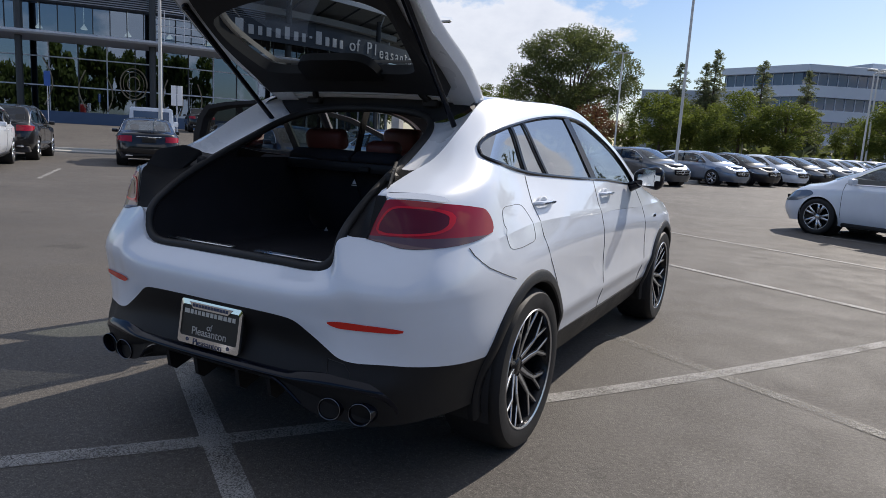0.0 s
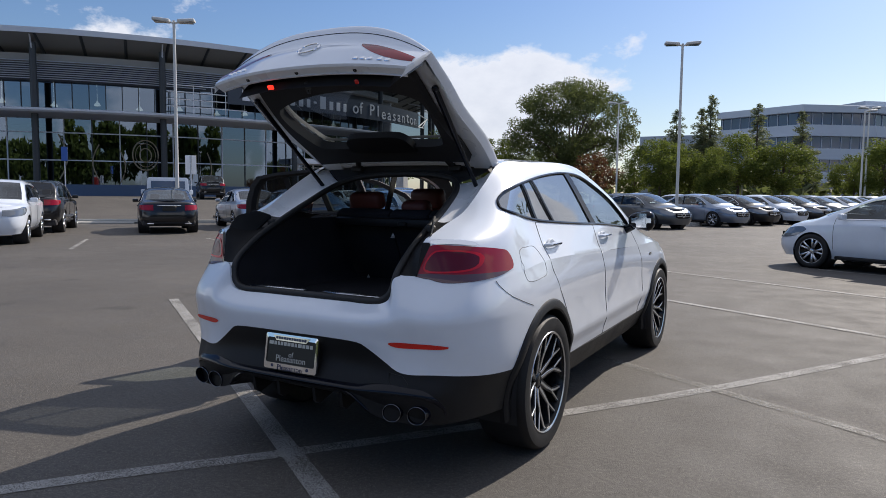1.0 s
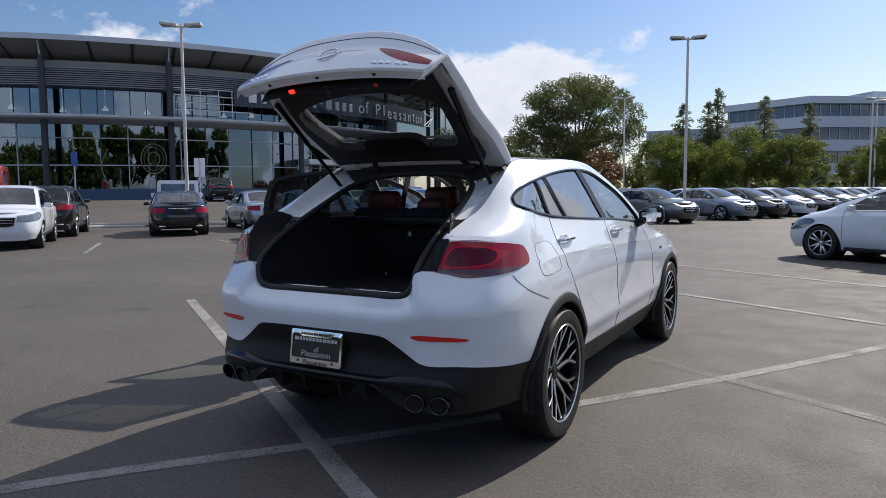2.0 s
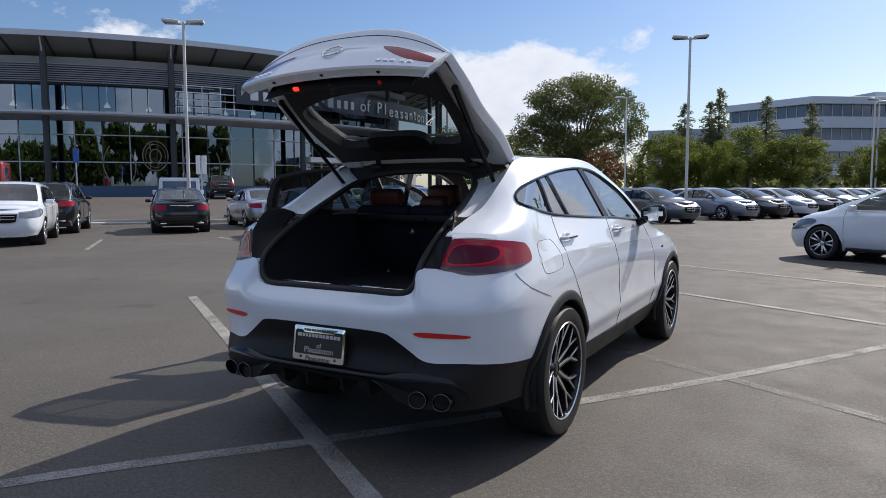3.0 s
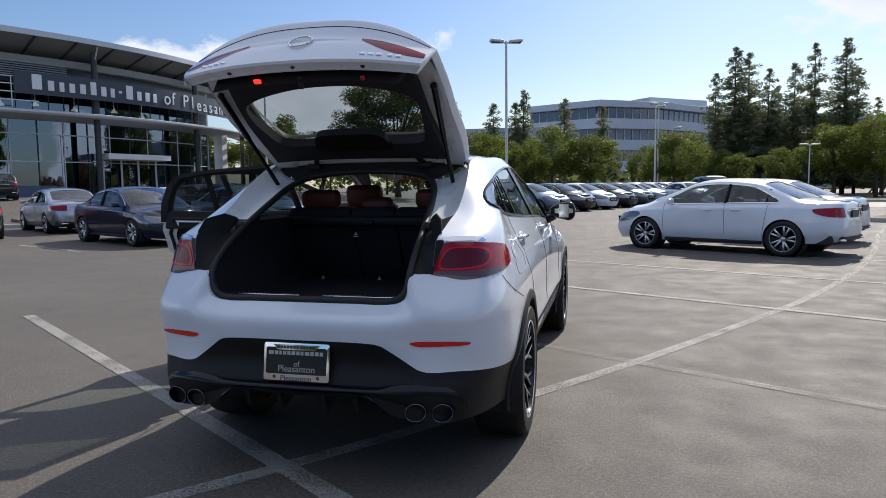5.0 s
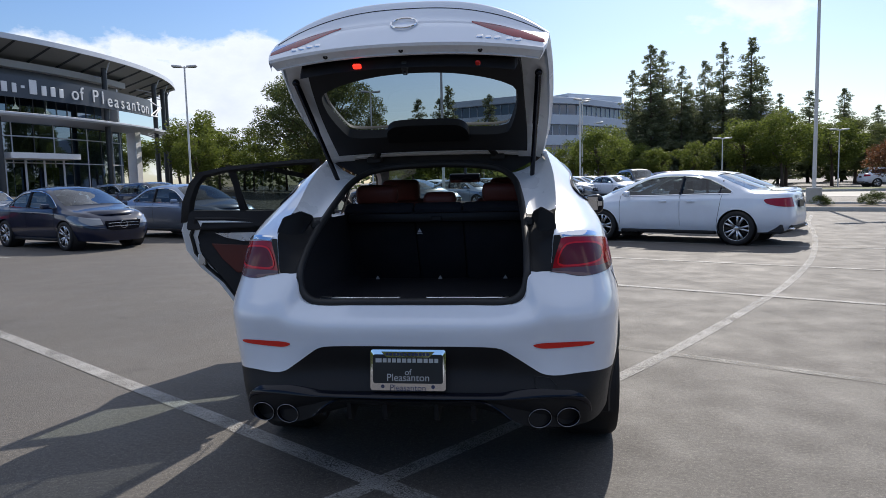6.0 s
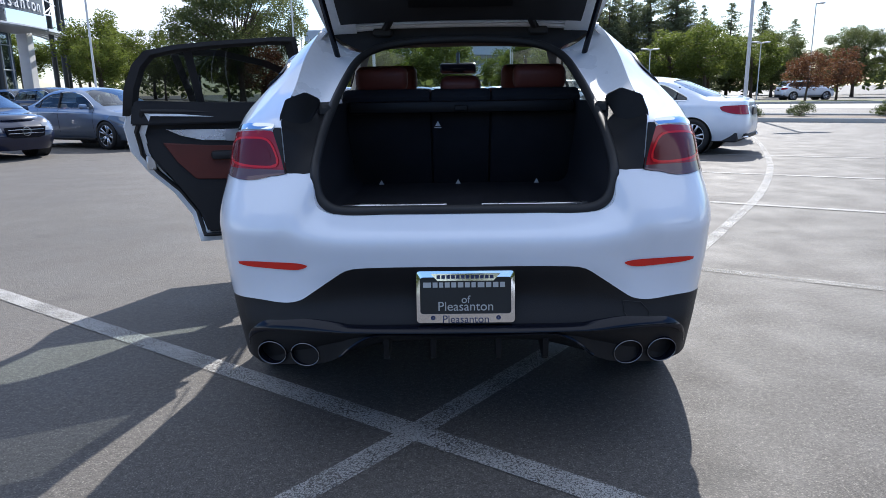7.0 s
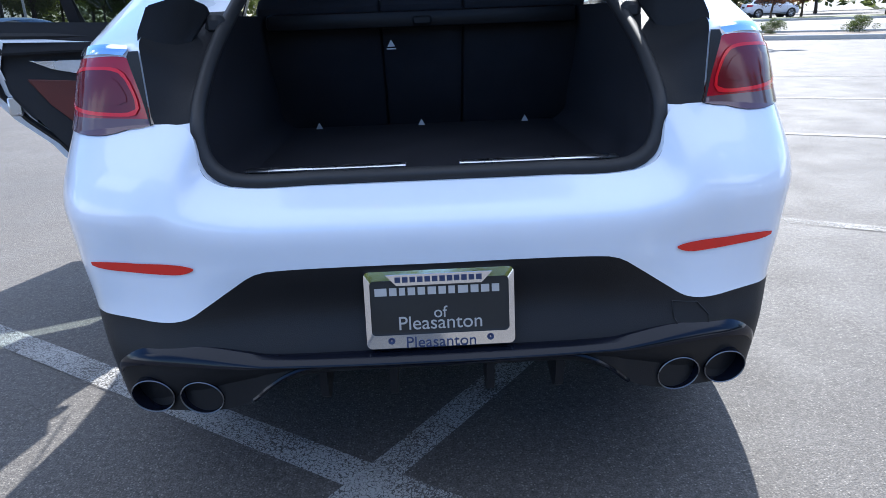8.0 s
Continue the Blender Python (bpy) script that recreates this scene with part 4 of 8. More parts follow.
ss = [0, find(SEAL, lambda p: (p - Vector((.43, .083, .876))).length), find(SEAL, lambda p: (p - Vector((.505, .115, 1.0))).length), find(SEAL, lambda p: (p - Vector((.500, .32, 1.15))).length), find(SEAL, lambda p: (p - Vector((.40, .89, 1.425))).length), 1]
se[3] += .30 * (se[4] - se[3])
ss[3] += .30 * (ss[4] - ss[3])
GUTTER = ((0, white_paint, "sill_edge", .004), (1, white_paint, "sill_corner", .006), (2, black_plastic, "lamp_side_cover", .018), (3, white_inner, "water_channel", .035), (4, dark_trim, "roof_header", .012))
for i, mat, name, dip in GUTTER:
    for sx in (-1, 1):
        bm = bmesh.new()
        n = 22
        ea, sa = piece(EDGE, se[i], se[i + 1], n), piece(SEAL, ss[i], ss[i + 1], n)
        prev = None
        for p, q in zip(ea, sa):
            row = []
            for t in steps(0, 1, 5):
                w = p.lerp(q, t)
                w = w + Vector((0, .6, -.8)) * dip * math.sin(math.pi * min(1, t * 1.0))
                row.append(bm.verts.new((sx * w.x, w.y, w.z)))
            if prev:
                for k in range(5):
                    bm.faces.new((prev[k], prev[k + 1], row[k + 1], row[k]))
            prev = row
        ob = part(name, bm, mat, hero)
        if i == 4:
            ob.data.materials.append(white_inner)
            for f in ob.data.polygons:
                f.material_index = int(f.index % 5 == 0)
bm = bmesh.new()
top_edge = [Vector((e5.x * t, e5.y - .014, e5.z - .010 + .020 * (1 - abs(t) ** 2.6))) for t in steps(-1, 1, 24)]
tube(bm, top_edge, .014, 8)
part("roof_edge", bm, white_inner, hero, "white painted rear edge of the roof")
bm = bmesh.new()
ring = [Vector((p.x, p.y, p.z)) for p in SEAL] + [Vector((-p.x, p.y, p.z)) for p in SEAL[::-1]][1:-1]
tube(bm, [p + Vector((0, -.006, .002)) for p in resample(ring + ring[:1], 150)[:-1]], .017, 12, True)
part("boot_seal", bm, seal_rubber, hero, "black rubber seal round the boot opening")
for sx in (-1, 1):
    # upright black cover beside the lamp, with a pointed top
    bm = bmesh.new()
    out = [(.626, 1.05), (.594, 1.05), (.580, 1.09), (.560, 1.16), (.528, 1.225), (.534, 1.246), (.572, 1.270), (.622, 1.246), (.634, 1.19), (.632, 1.12)]
    prism(bm, [(sx * x, z) for x, z in out], "y", 0, .02)
    for v in bm.verts:
        v.co.y += .112 + .46 * max(0.0, v.co.z - 1.0) + 1.7 * (.630 - abs(v.co.x))
    bmesh.ops.bevel(bm, geom=list(bm.edges), offset=.003, segments=2, affect="EDGES")
    part("lamp_cover", bm, black_plastic, hero, "black plastic cover beside the tail lamp")
    bm = bmesh.new()
    box(bm, (sx * .515, .40, 1.20), (.05, .05, .045), .012)
    part("bump_stop", bm, seal_rubber, hero)

# boot lining
bm = bmesh.new()
g = []
for t, push, wide in ((0, 0, 1.0), (.12, .03, 1.015), (.5, .25, 1.06), (1, .9, 1.06)):
    row = []
    for p in ring:
        back = 1.24 - .52 * max(0, p.z - .80)
        y = p.y + (back - p.y) * min(1, push / .9) + .02 * (t > 0)
        z = p.z if p.z > .95 else p.z - .07 * min(1, t * 4)
        row.append(bm.verts.new((p.x * wide, y, z)))
    g.append(row)
n = len(ring)
for a, b in zip(g, g[1:]):
    for k in range(n):
        bm.faces.new((a[k], a[(k + 1) % n], b[(k + 1) % n], b[k]))
cut(bm, lambda p: 1.22 - p.z + (0.5 if abs(p.x) > .47 and p.y < .6 else 0))
part("boot_lining", bm, carpet, hero, "black carpet lining of the boot")
bm = bmesh.new()
box(bm, (0, .66, .80), (1.06, 1.16, .03), .01)
part("boot_floor", bm, carpet, hero)
for x0, x1 in ((-.425, -.06), (.06, .425)):
    bm = bmesh.new()
    box(bm, ((x0 + x1) / 2, .140, .884), (x1 - x0, .030, .008), .003)
    part("sill_strip", bm, satin_metal, hero, "polished metal strip on the loading sill")
bm = bmesh.new()
box(bm, (0, .115, .866), (.98, .09, .014), .004)
part("loading_sill", bm, black_plastic, hero)
# rear seat backs seen from the boot, leaning backwards at the top
LEAN = pose(0, 0, 0, 28, 0, 0).to_3x3()
for xc, w in ((-.345, .412), (.0, .284), (.345, .412)):
    bm = bmesh.new()
    box(bm, (xc, 1.165, 1.035), (w, .09, .52), .025, LEAN, 2)
    part("seat_back", bm, carpet, hero, "black carpeted rear seat back")
for xc, w in ((-.37, .245), (.37, .245), (0, .19)):
    hz = 1.325 if xc else 1.290
    bm = bmesh.new()
    box(bm, (xc, 1.10 + .02, hz), (w, .10, .112 if xc else .085), .035, pose(0, 0, 0, 15, 0, 0).to_3x3(), 3)
    hr = part("headrest", bm, seat_red, hero, "red-brown leather rear headrest")
    for d in (-.05, .05):
        bm = bmesh.new()
        tube(bm, [(xc + d, 1.12, hz - .16), (xc + d, 1.12, hz - .02)], .006, 6)
        part("headrest_post", bm, chrome, hr)
bm = bmesh.new()
box(bm, (0, 1.00, 1.195), (1.02, .085, .055), .018, None, 2)
cass = part("load_cover", bm, black_plastic, hero, "black roller cassette of the load cover")
bm = bmesh.new()
box(bm, (.0, .952, 1.190), (.062, .02, .028), .006)
part("cover_tab", bm, black_plastic, cass)
for x, y, z in ((-.394, 1.178, .828), (-.015, 1.178, .828), (.371, 1.178, .828), (-.107, 1.030, 1.118)):
    bm = bmesh.new()
    prism(bm, [(x - .013, z - .010), (x + .013, z - .010), (x, z + .013)], "y", y - .012, y - .010)
    m = part("seat_mark", bm, white_print, hero, "small white printed triangle on the seat back")
    bm = bmesh.new()
    box(bm, (x, y - .012, z - .017), (.032, .002, .004))
    part("mark_bar", bm, white_print, m)
# front seats, dashboard, mirror
for xc in (-.38, .38):
    bm = bmesh.new()
    box(bm, (xc, 2.02, .98), (.50, .15, .62), .06, pose(0, 0, 0, 18, 0, 0).to_3x3(), 3)
    fs = part("front_seat", bm, seat_red, hero, "red-brown leather front seat")
    bm = bmesh.new()
    box(bm, (xc, 1.92, 1.335), (.27, .11, .15), .04, pose(0, 0, 0, 12, 0, 0).to_3x3(), 3)
    part("headrest", bm, seat_red, fs)
    bm = bmesh.new()
    box(bm, (xc, 2.30, .62), (.52, .55, .16), .05, None, 2)
    part("seat_cushion", bm, seat_red, fs)
bm = bmesh.new()
box(bm, (0, 1.42, .62), (1.36, .50, .16), .05, None, 2)
part("rear_bench", bm, seat_red, hero, "red-brown leather rear bench")
bm = bmesh.new()
box(bm, (0, 3.05, .93), (1.46, .45, .26), .08, None, 3)
part("dashboard", bm, dark_trim, hero)
bm = bmesh.new()
box(bm, (0.0, 2.68, 1.415), (.25, .035, .075), .018, None, 2)
tube(bm, [(0, 2.70, 1.44), (0, 2.74, 1.52)], .012, 6)
part("rear_view_mirror", bm, gloss_black, hero)
bm = bmesh.new()
box(bm, (0, 2.1, .40), (1.60, 2.0, .06), .01)
part("cabin_floor", bm, carpet, hero)
us = steps(5.05, 7.9, 14)
bm = across(us, [(0.0, 0.018)] * 15)
for v in bm.verts:
    v.co.z -= .030
    v.co.x *= .97
part("headliner", bm, headliner, hero)
for mirror in (False, True):
    sx = -1 if mirror else 1
    bm = bmesh.new()
    high_net.grid(bm, HIGH_US[40:110], HIGH_VS, mirror)
    cut(bm, lambda p: poly_dist(p.y, p.z, DLO) - .004)
    if mirror:
        cut(bm, lambda p: poly_dist(p.y, p.z, REAR_DOOR))
        cut(bm, lambda p: poly_dist(p.y, p.z, FRONT_DOOR))
    cut(bm, lambda p: p.y - 3.3, False)
    for v in bm.verts:
        v.co.x -= sx * .035
    part("pillar_trim", bm, dark_trim, hero)
    bm = bmesh.new()
    low_net.grid(bm, [u for u in LOW_US if 9.4 < u < 13.2], LOW_VS, mirror)
    cut(bm, lambda p: arch(p, 0.43))
    if mirror:
        cut(bm, lambda p: poly_dist(p.y, p.z, REAR_DOOR))
        cut(bm, lambda p: poly_dist(p.y, p.z, FRONT_DOOR))
    for v in bm.verts:
        v.co.x -= sx * .05
    part("door_lining", bm, dark_trim, hero)

# black tail insert: trim bar, diffuser, exhaust pipes, plate
BAR_TOP = [(0, -.042, .507), (.20, -.040, .507), (.385, -.030, .507), (.43, -.024, .513), (.50, -.010, .520), (.57, .008, .520), (.66, .035, .510), (.71, .058, .500), (.75, .085, .480), (.772, .110, .440), (.776, .125, .395)]
BAR_LOW = [(0, -.044, .486), (.20, -.042, .486), (.385, -.032, .485), (.43, -.026, .483), (.50, -.012, .481), (.57, .006, .479), (.65, .033, .472), (.695, .056, .460), (.728, .083, .440), (.744, .108, .410), (.748, .123, .385)]
bm = bmesh.new()
top, low = smooth_line(BAR_TOP, 6), smooth_line(BAR_LOW, 6)
flip = lambda line: [Vector((-p.x, p.y, p.z)) for p in line[::-1]][:-1] + line
top, low = flip(top), flip(low)
prev = None
for p, q in zip(top, low):
    o = Vector((p.x * .9 if abs(p.x) > .5 else p.x * .2, -.8, 0)).normalized()
    sec = [bm.verts.new(p - o * .03), bm.verts.new(p)]
    sec += [bm.verts.new(p.lerp(q, t) + o * (.026 * math.sin(math.pi * .58 * t))) for t in (.06, .25, .5, .75, .94)]
    sec += [bm.verts.new(q + o * .018), bm.verts.new(q - o * .03)]
    if prev:
        for k in range(len(sec) - 1):
            bm.faces.new((prev[k], prev[k + 1], sec[k + 1], sec[k]))
    prev = sec
part("bumper_trim", bm, gloss_black, hero, "glossy black trim bar along the lower bumper", angle=60)
# diffuser: a panel that arches up in the middle, with four fins
bm = bmesh.new()
low_edge = smooth_line([(-.76, .13, .385), (-.72, .07, .345), (-.60, .02, .350), (-.50, .004, .358), (-.432, -.006, .384), (-.392, -.018, .420), (-.345, -.024, .452), (-.29, -.028, .470), (-.15, -.032, .470), (0, -.033, .468)], 6)
low_edge = low_edge + [Vector((-p.x, p.y, p.z)) for p in low_edge[::-1]][1:]
prev = None
for p in low_edge:
    top = Vector((p.x * (1 if abs(p.x) < .6 else .97), p.y + .004, .486 if abs(p.x) < .6 else .470))
    sec = [bm.verts.new(top), bm.verts.new(p + Vector((0, -.004, 0))), bm.verts.new(p + Vector((0, .06, .004))), bm.verts.new(p + Vector((0, .34, -.005 if abs(p.x) < .4 else -.01)))]
    if prev:
        for k in range(3):
            bm.faces.new((prev[k], prev[k + 1], sec[k + 1], sec[k]))
    prev = sec
lip = bmesh.new()
tube(lip, [p + Vector((0, -.006, .002)) for p in low_edge if abs(p.x) < .435], .0055, 6)
diff = part("diffuser", bm, black_plastic, hero, "black plastic diffuser under the rear bumper")
part("diffuser_lip", lip, gloss_black, diff, "smooth raised lip of the diffuser")
for x in (-.272, -.112, .112, .272):
    bm = bmesh.new()
    prism(bm, [(-.012, .466), (.002, .376), (.03, .358), (.16, .40), (.16, .46)], "x", x - .009, x + .009)
    part("fin", bm, black_plastic, diff)
for x in (-.672, -.553, .553, .672):
    bm = bmesh.new()
    y0 = .035 if abs(x) < .6 else .055
    for a, b in ((0, 1),):
        rings = []
        for r, dy in ((1.0, .14), (1.0, .0), (.985, -.006), (.93, -.006), (.88, .004), (.86, .13)):
            rings.append([bm.verts.new((x + .049 * r * math.cos(w) + .006 * math.sin(w) * (1 if x > 0 else -1), y0 - .03 + dy, .391 + .042 * r * math.sin(w))) for w in (2 * math.pi * k / 36 for k in range(36))])
        for p, q in zip(rings, rings[1:]):
            for k in range(36):
                bm.faces.new((p[k], p[(k + 1) % 36], q[(k + 1) % 36], q[k]))
    ex = part("exhaust_tip", bm, gloss_black, hero, "oval exhaust tip with a thin bright rim")
    bm = bmesh.new()
    tube(bm, [Vector((x + .0475 * math.cos(w) + .006 * math.sin(w) * (1 if x > 0 else -1), y0 - .037, .391 + .0405 * math.sin(w))) for w in (2 * math.pi * k / 36 for k in range(36))], .0016, 6, True)
    part("rim", bm, rim_smoked, ex)
    bm = bmesh.new()
    lathe(bm, [(y0 + .09, .001), (y0 + .09, .05)], 24, "y", (x, 0, .391), False)
    part("exhaust_inside", bm, seal_rubber, ex)

PLATE = pose(0, -.034, .603, 90 - 8.3, 0, 0)
plate = new("dealer_plate")
plate.parent = hero
plate.matrix_basis = PLATE
plate["label"] = "black dealer plate in a bright chrome frame"


def rounded(w, h, r, n=5):
    out = []
    for cx, cy, a0 in ((w / 2 - r, h / 2 - r, 0), (-w / 2 + r, h / 2 - r, 90), (-w / 2 + r, -h / 2 + r, 180), (w / 2 - r, -h / 2 + r, 270)):
        out += [(cx + r * math.cos(radians(a0 + 90 * k / n)), cy + r * math.sin(radians(a0 + 90 * k / n))) for k in range(n + 1)]
    return out


bm = bmesh.new()
prism(bm, rounded(.310, .156, .01), "z", -.045, .003)
part("plate_board", bm, plate_black, plate)
bm = bmesh.new()
o, i = rounded(.324, .172, .012), rounded(.300, .122, .010)
i = [(a, b + .005) for a, b in i]
ov, iv, ot, it = [bm.verts.new((a, b, -.004)) for a, b in o], [bm.verts.new((a, b, .004)) for a, b in i], [bm.verts.new((a, b, .006)) for a, b in o], [bm.verts.new((a, b, .008)) for a, b in i]
n = len(o)
for k in range(n):
    j = (k + 1) % n
    bm.faces.new((ov[k], ov[j], ot[j], ot[k]))
    bm.faces.new((ot[k], ot[j], it[j], it[k]))
    bm.faces.new((it[k], it[j], iv[j], iv[k]))
part("plate_frame", bm, chrome, plate, "bright chrome plate frame")


def bars(name, widths, h, x0, y0, z, gap, mat, parent):
    """Plain bars standing in for a line of lettering."""
    total = sum(widths) + gap * (len(widths) - 1)
    x = x0 - total / 2
    for w in widths:
        bm = bmesh.new()
        box(bm, (x + w / 2, y0, z), (w, h, .001), .0)
        part(name, bm, mat, parent)
        x += w + gap


bars("lettering_bar", [.026, .016, .013, .016, .016, .018, .016, .014], .017, -.053, .040, .0045, .0055, letter_silver, plate)
bars("lettering_bar", [.022, .017, .018, .016], .017, .085, .040, .0045, .0055, letter_silver, plate)
text_mesh("lettering", "of", .036, letter_silver, plate, pose(0, -.010, .004), .0006)
text_mesh("lettering", "Pleasanton", .043, letter_silver, plate, pose(0, -.033, .004), .0006)
bm = bmesh.new()
prism(bm, [(-.115, .078), (.115, .078), (.092, .054), (-.092, .054)], "z", .004, .0092)
part("frame_tab", bm, chrome, plate, "bright tab of the plate frame")
bars("lettering_bar", [.012] * 8, .012, -.033, .067, .0100, .004, letter_blue, plate)
bars("lettering_bar", [.012] * 4, .012, .062, .067, .0100, .004, letter_blue, plate)
text_mesh("lettering", "Pleasanton", .036, letter_blue, plate, pose(0, -.075, .0078), .0005)
for x in (-.108, .108):
    bm = bmesh.new()
    lathe(bm, [(.007, .001), (.0085, .006), (.0085, .0075), (.007, .008)], 20, "z", (x, -.069, 0), False)
    part("round_mark", bm, letter_blue, plate)
# tow-hook cover in the black bumper
bm = bmesh.new()
tube(bm, [low_net.at(u, v) + Vector((0, -.0015, 0)) for u, v in ((3.0, 1.95), (3.9, 1.90), (4.3, 1.6), (4.3, 1.25), (3.3, 1.25), (3.0, 1.6))], .0016, 5, True)
part("tow_cover_seam", bm, seal_rubber, hero)
# door handles, mirrors, fender badge
for sx in (1, -1):
    own = hero if sx > 0 else fdoor
    for hy in (1.135, 2.165):
        if sx < 0 and hy < 1.5:
            continue
        bm = bmesh.new()
        hx = side_x(hy, 1.09)
        lathe(bm, [(-.012, .04), (-.002, .042), (.001, .036), (-.006, .02), (-.008, .001)], 24, "x", (0, 0, 0), False)
        for v in bm.verts:
            v.co = Vector((sx * (hx + .003 + v.co.x), hy + v.co.y * 1.5, 1.095 + v.co.z * .85))
        cup = part("handle_cup", bm, white_inner, own)
        bm = bmesh.new()
        tube(bm, smooth_line([(sx * (hx - .004), hy - .10, 1.098), (sx * (hx + .020), hy - .06, 1.100), (sx * (hx + .024), hy, 1.100), (sx * (hx + .020), hy + .08, 1.098), (sx * (hx - .002), hy + .125, 1.096)], 5), [.007] + [.011] * 19 + [.007], 8)
        part("door_handle", bm, white_paint, own, "white door handle with a bright insert")
        bm = bmesh.new()
        box(bm, (sx * (hx + .0345), hy + .01, 1.101), (.004, .15, .010), .0015)
        part("handle_insert", bm, chrome, own)
    bm = bmesh.new()
    box(bm, (0, 0, 0), (.20, .13, .155), .055, None, 4)
    for v in bm.verts:
        f = (v.co.x + .1) / .2
        v.co.z *= .62 + .38 * min(1, f * 1.4)
        v.co.y *= .75 + .25 * f
        v.co.y += -.02 * f
    bm.transform(Matrix.Translation((1.00, 2.80, 1.185)))
    if sx < 0:
        bm.transform(Matrix.Diagonal((-1, 1, 1, 1)))
    mir = part("wing_mirror", bm, gloss_black, own, "gloss black wing mirror")
    bm = bmesh.new()
    box(bm, (sx * 1.012, 2.727, 1.188), (.145, .004, .105), .0)
    bmesh.ops.bevel(bm, geom=[e for e in bm.edges if abs((e.verts[0].co - e.verts[1].co).normalized().y) > .9], offset=.035, segments=5, affect="EDGES")
    part("mirror_glass", bm, chrome, mir if sx > 0 else fdoor)
    bm = bmesh.new()
    tube(bm, [(sx * .86, 2.85, 1.11), (sx * .93, 2.82, 1.14)], [.035, .028], 10)
    part("mirror_foot", bm, gloss_black, mir if sx > 0 else fdoor)
    bm = bmesh.new()
    for k in range(3):
        box(bm, (sx * (side_x(3.42, .88) + .001), 3.40 + .027 * k, .885), (.004, .030, .022), .002)
    part("fender_badge", bm, chrome, hero, "small bright badge on the front wing")

# tailgate, built shut and then swung up about its hinge
lid = new("tailgate")
lid.parent = hero
lid["label"] = "raised white tailgate with a dark tinted rear window"
HINGE = Vector((0, 1.02, 1.54))
lid.matrix_basis = Matrix.Translation(HINGE) @ pose(0, 0, 0, -54, 0, 0) @ Matrix.Translation(-HINGE)
# stations from the hinge down to the lower edge: middle (y, z), edge (x, y, z)
LID = [
    ((1.000, 1.566), (.598, 1.004, 1.546)),
    ((.880, 1.525), (.616, .880, 1.492)),
    ((.740, 1.485), (.630, .745, 1.424)),
    ((.500, 1.402), (.636, .515, 1.292)),
    ((.285, 1.347), (.632, .345, 1.236)),
    ((.150, 1.322), (.622, .235, 1.200)),
    ((.052, 1.303), (.612, .165, 1.180)),
    ((.038, 1.284), (.611, .158, 1.168)),
    ((.052, 1.240), (.609, .157, 1.150)),
    ((.070, 1.176), (.607, .152, 1.122)),
    ((.062, 1.090), (.603, .146, 1.078)),
    ((.068, 1.012), (.596, .142, 1.030)),
    ((.074, .954), (.582, .140, .990)),
]


def lid_point(s, t):
    """s along from hinge to lower edge, t across from middle (0) to edge (1)."""
    i = min(int(s), len(LID) - 2)
    mid = catmull([Vector((0, *m)) for m, _ in LID], s)
    edge = catmull([Vector(e) for _, e in LID], s)
    a = abs(t)
    lip = max(0.0, 1 - abs(s - 6.6) / 2.2)
    w = a ** (2.3 + .45 * lip)
    return Vector((math.copysign(edge.x * a, t), mid.y + (edge.y - mid.y) * w, mid.z + (edge.z - mid.z) * w))


def lid_inner(s, t, push):
    """A place push metres inside the lid's outer skin."""
    a, b = lid_point(max(0, s - .05), t), lid_point(min(12, s + .05), t)
    c, d = lid_point(s, max(-1, t - .03)), lid_point(s, min(1, t + .03))
    n = (b - a).cross(d - c).normalized()
    if n.z - n.y < 0:
        n.negate()
    return lid_point(s, t) - n * push


L_S = steps(0, 6, 36) + steps(6, 8, 12)[1:] + steps(8, 12, 24)[1:]
L_T = steps(-1, 1, 40)


def lid_sheet(push, t_max=1.0):
    bm = bmesh.new()
    g = []
    for s in L_S:
        row = []
        for t in L_T:
            t *= t_max
            p = lid_point(s, t)
            if push:
                a = lid_point(max(0, s - .05), t)
                b = lid_point(min(12, s + .05), t)
                c, d = lid_point(s, max(-1, t - .03)), lid_point(s, min(1, t + .03))
                n = (b - a).cross(d - c).normalized()
                if n.z - n.y < 0:
                    n.negate()
                p = p - n * push
            row.append(bm.verts.new(p))
        g.append(row)
    for a, b in zip(g, g[1:]):
        for k in range(len(L_T) - 1):
            bm.faces.new((a[k], a[k + 1], b[k + 1], b[k]))
    return bm


WIN_OUT = outline2([(-.50, .36), (-.25, .315), (0, .305), (.25, .315), (.50, .36), (.535, .45), (.53, .70), (.50, .84), (.40, .875), (0, .88), (-.40, .875), (-.50, .84), (-.53, .70), (-.535, .45)], 4)
WIN_IN = outline2([(-.45, .425), (-.25, .375), (0, .360), (.25, .375), (.45, .425), (.468, .50), (.44, .68), (.40, .765), (.20, .785), (0, .785), (-.20, .785), (-.40, .765), (-.44, .68), (-.468, .50)], 4)
win_out = lambda p: poly_dist(p.x, p.y, WIN_OUT) if p.z > 1.2 else 1.0
win_in = lambda p: poly_dist(p.x, p.y, WIN_IN) if p.z > 1.12 else 1.0
bm = lid_sheet(0)
cut(bm, win_out)
lid_skin = part("lid_skin", bm, white_paint, lid, "white painted outer skin")
bm = lid_sheet(.004)
cut(bm, win_out, False)
part("rear_window", bm, glass_lid, lid, "dark tinted rear window").visible_shadow = True
# painted frame inside, seen as a pale border, and the black lining within it
bm = lid_sheet(.052, .985)
cut(bm, lambda p: (abs(p.x) - .46) if p.z > 1.025 else .1)
for sx in (-1, 1):
    half = bm.copy()
    cut(half, lambda p: p.x * sx)
    part("lid_frame", half, white_inner, lid, "white painted inner frame")
bm.free()
bm = lid_sheet(.115, .84)
cut(bm, win_in)
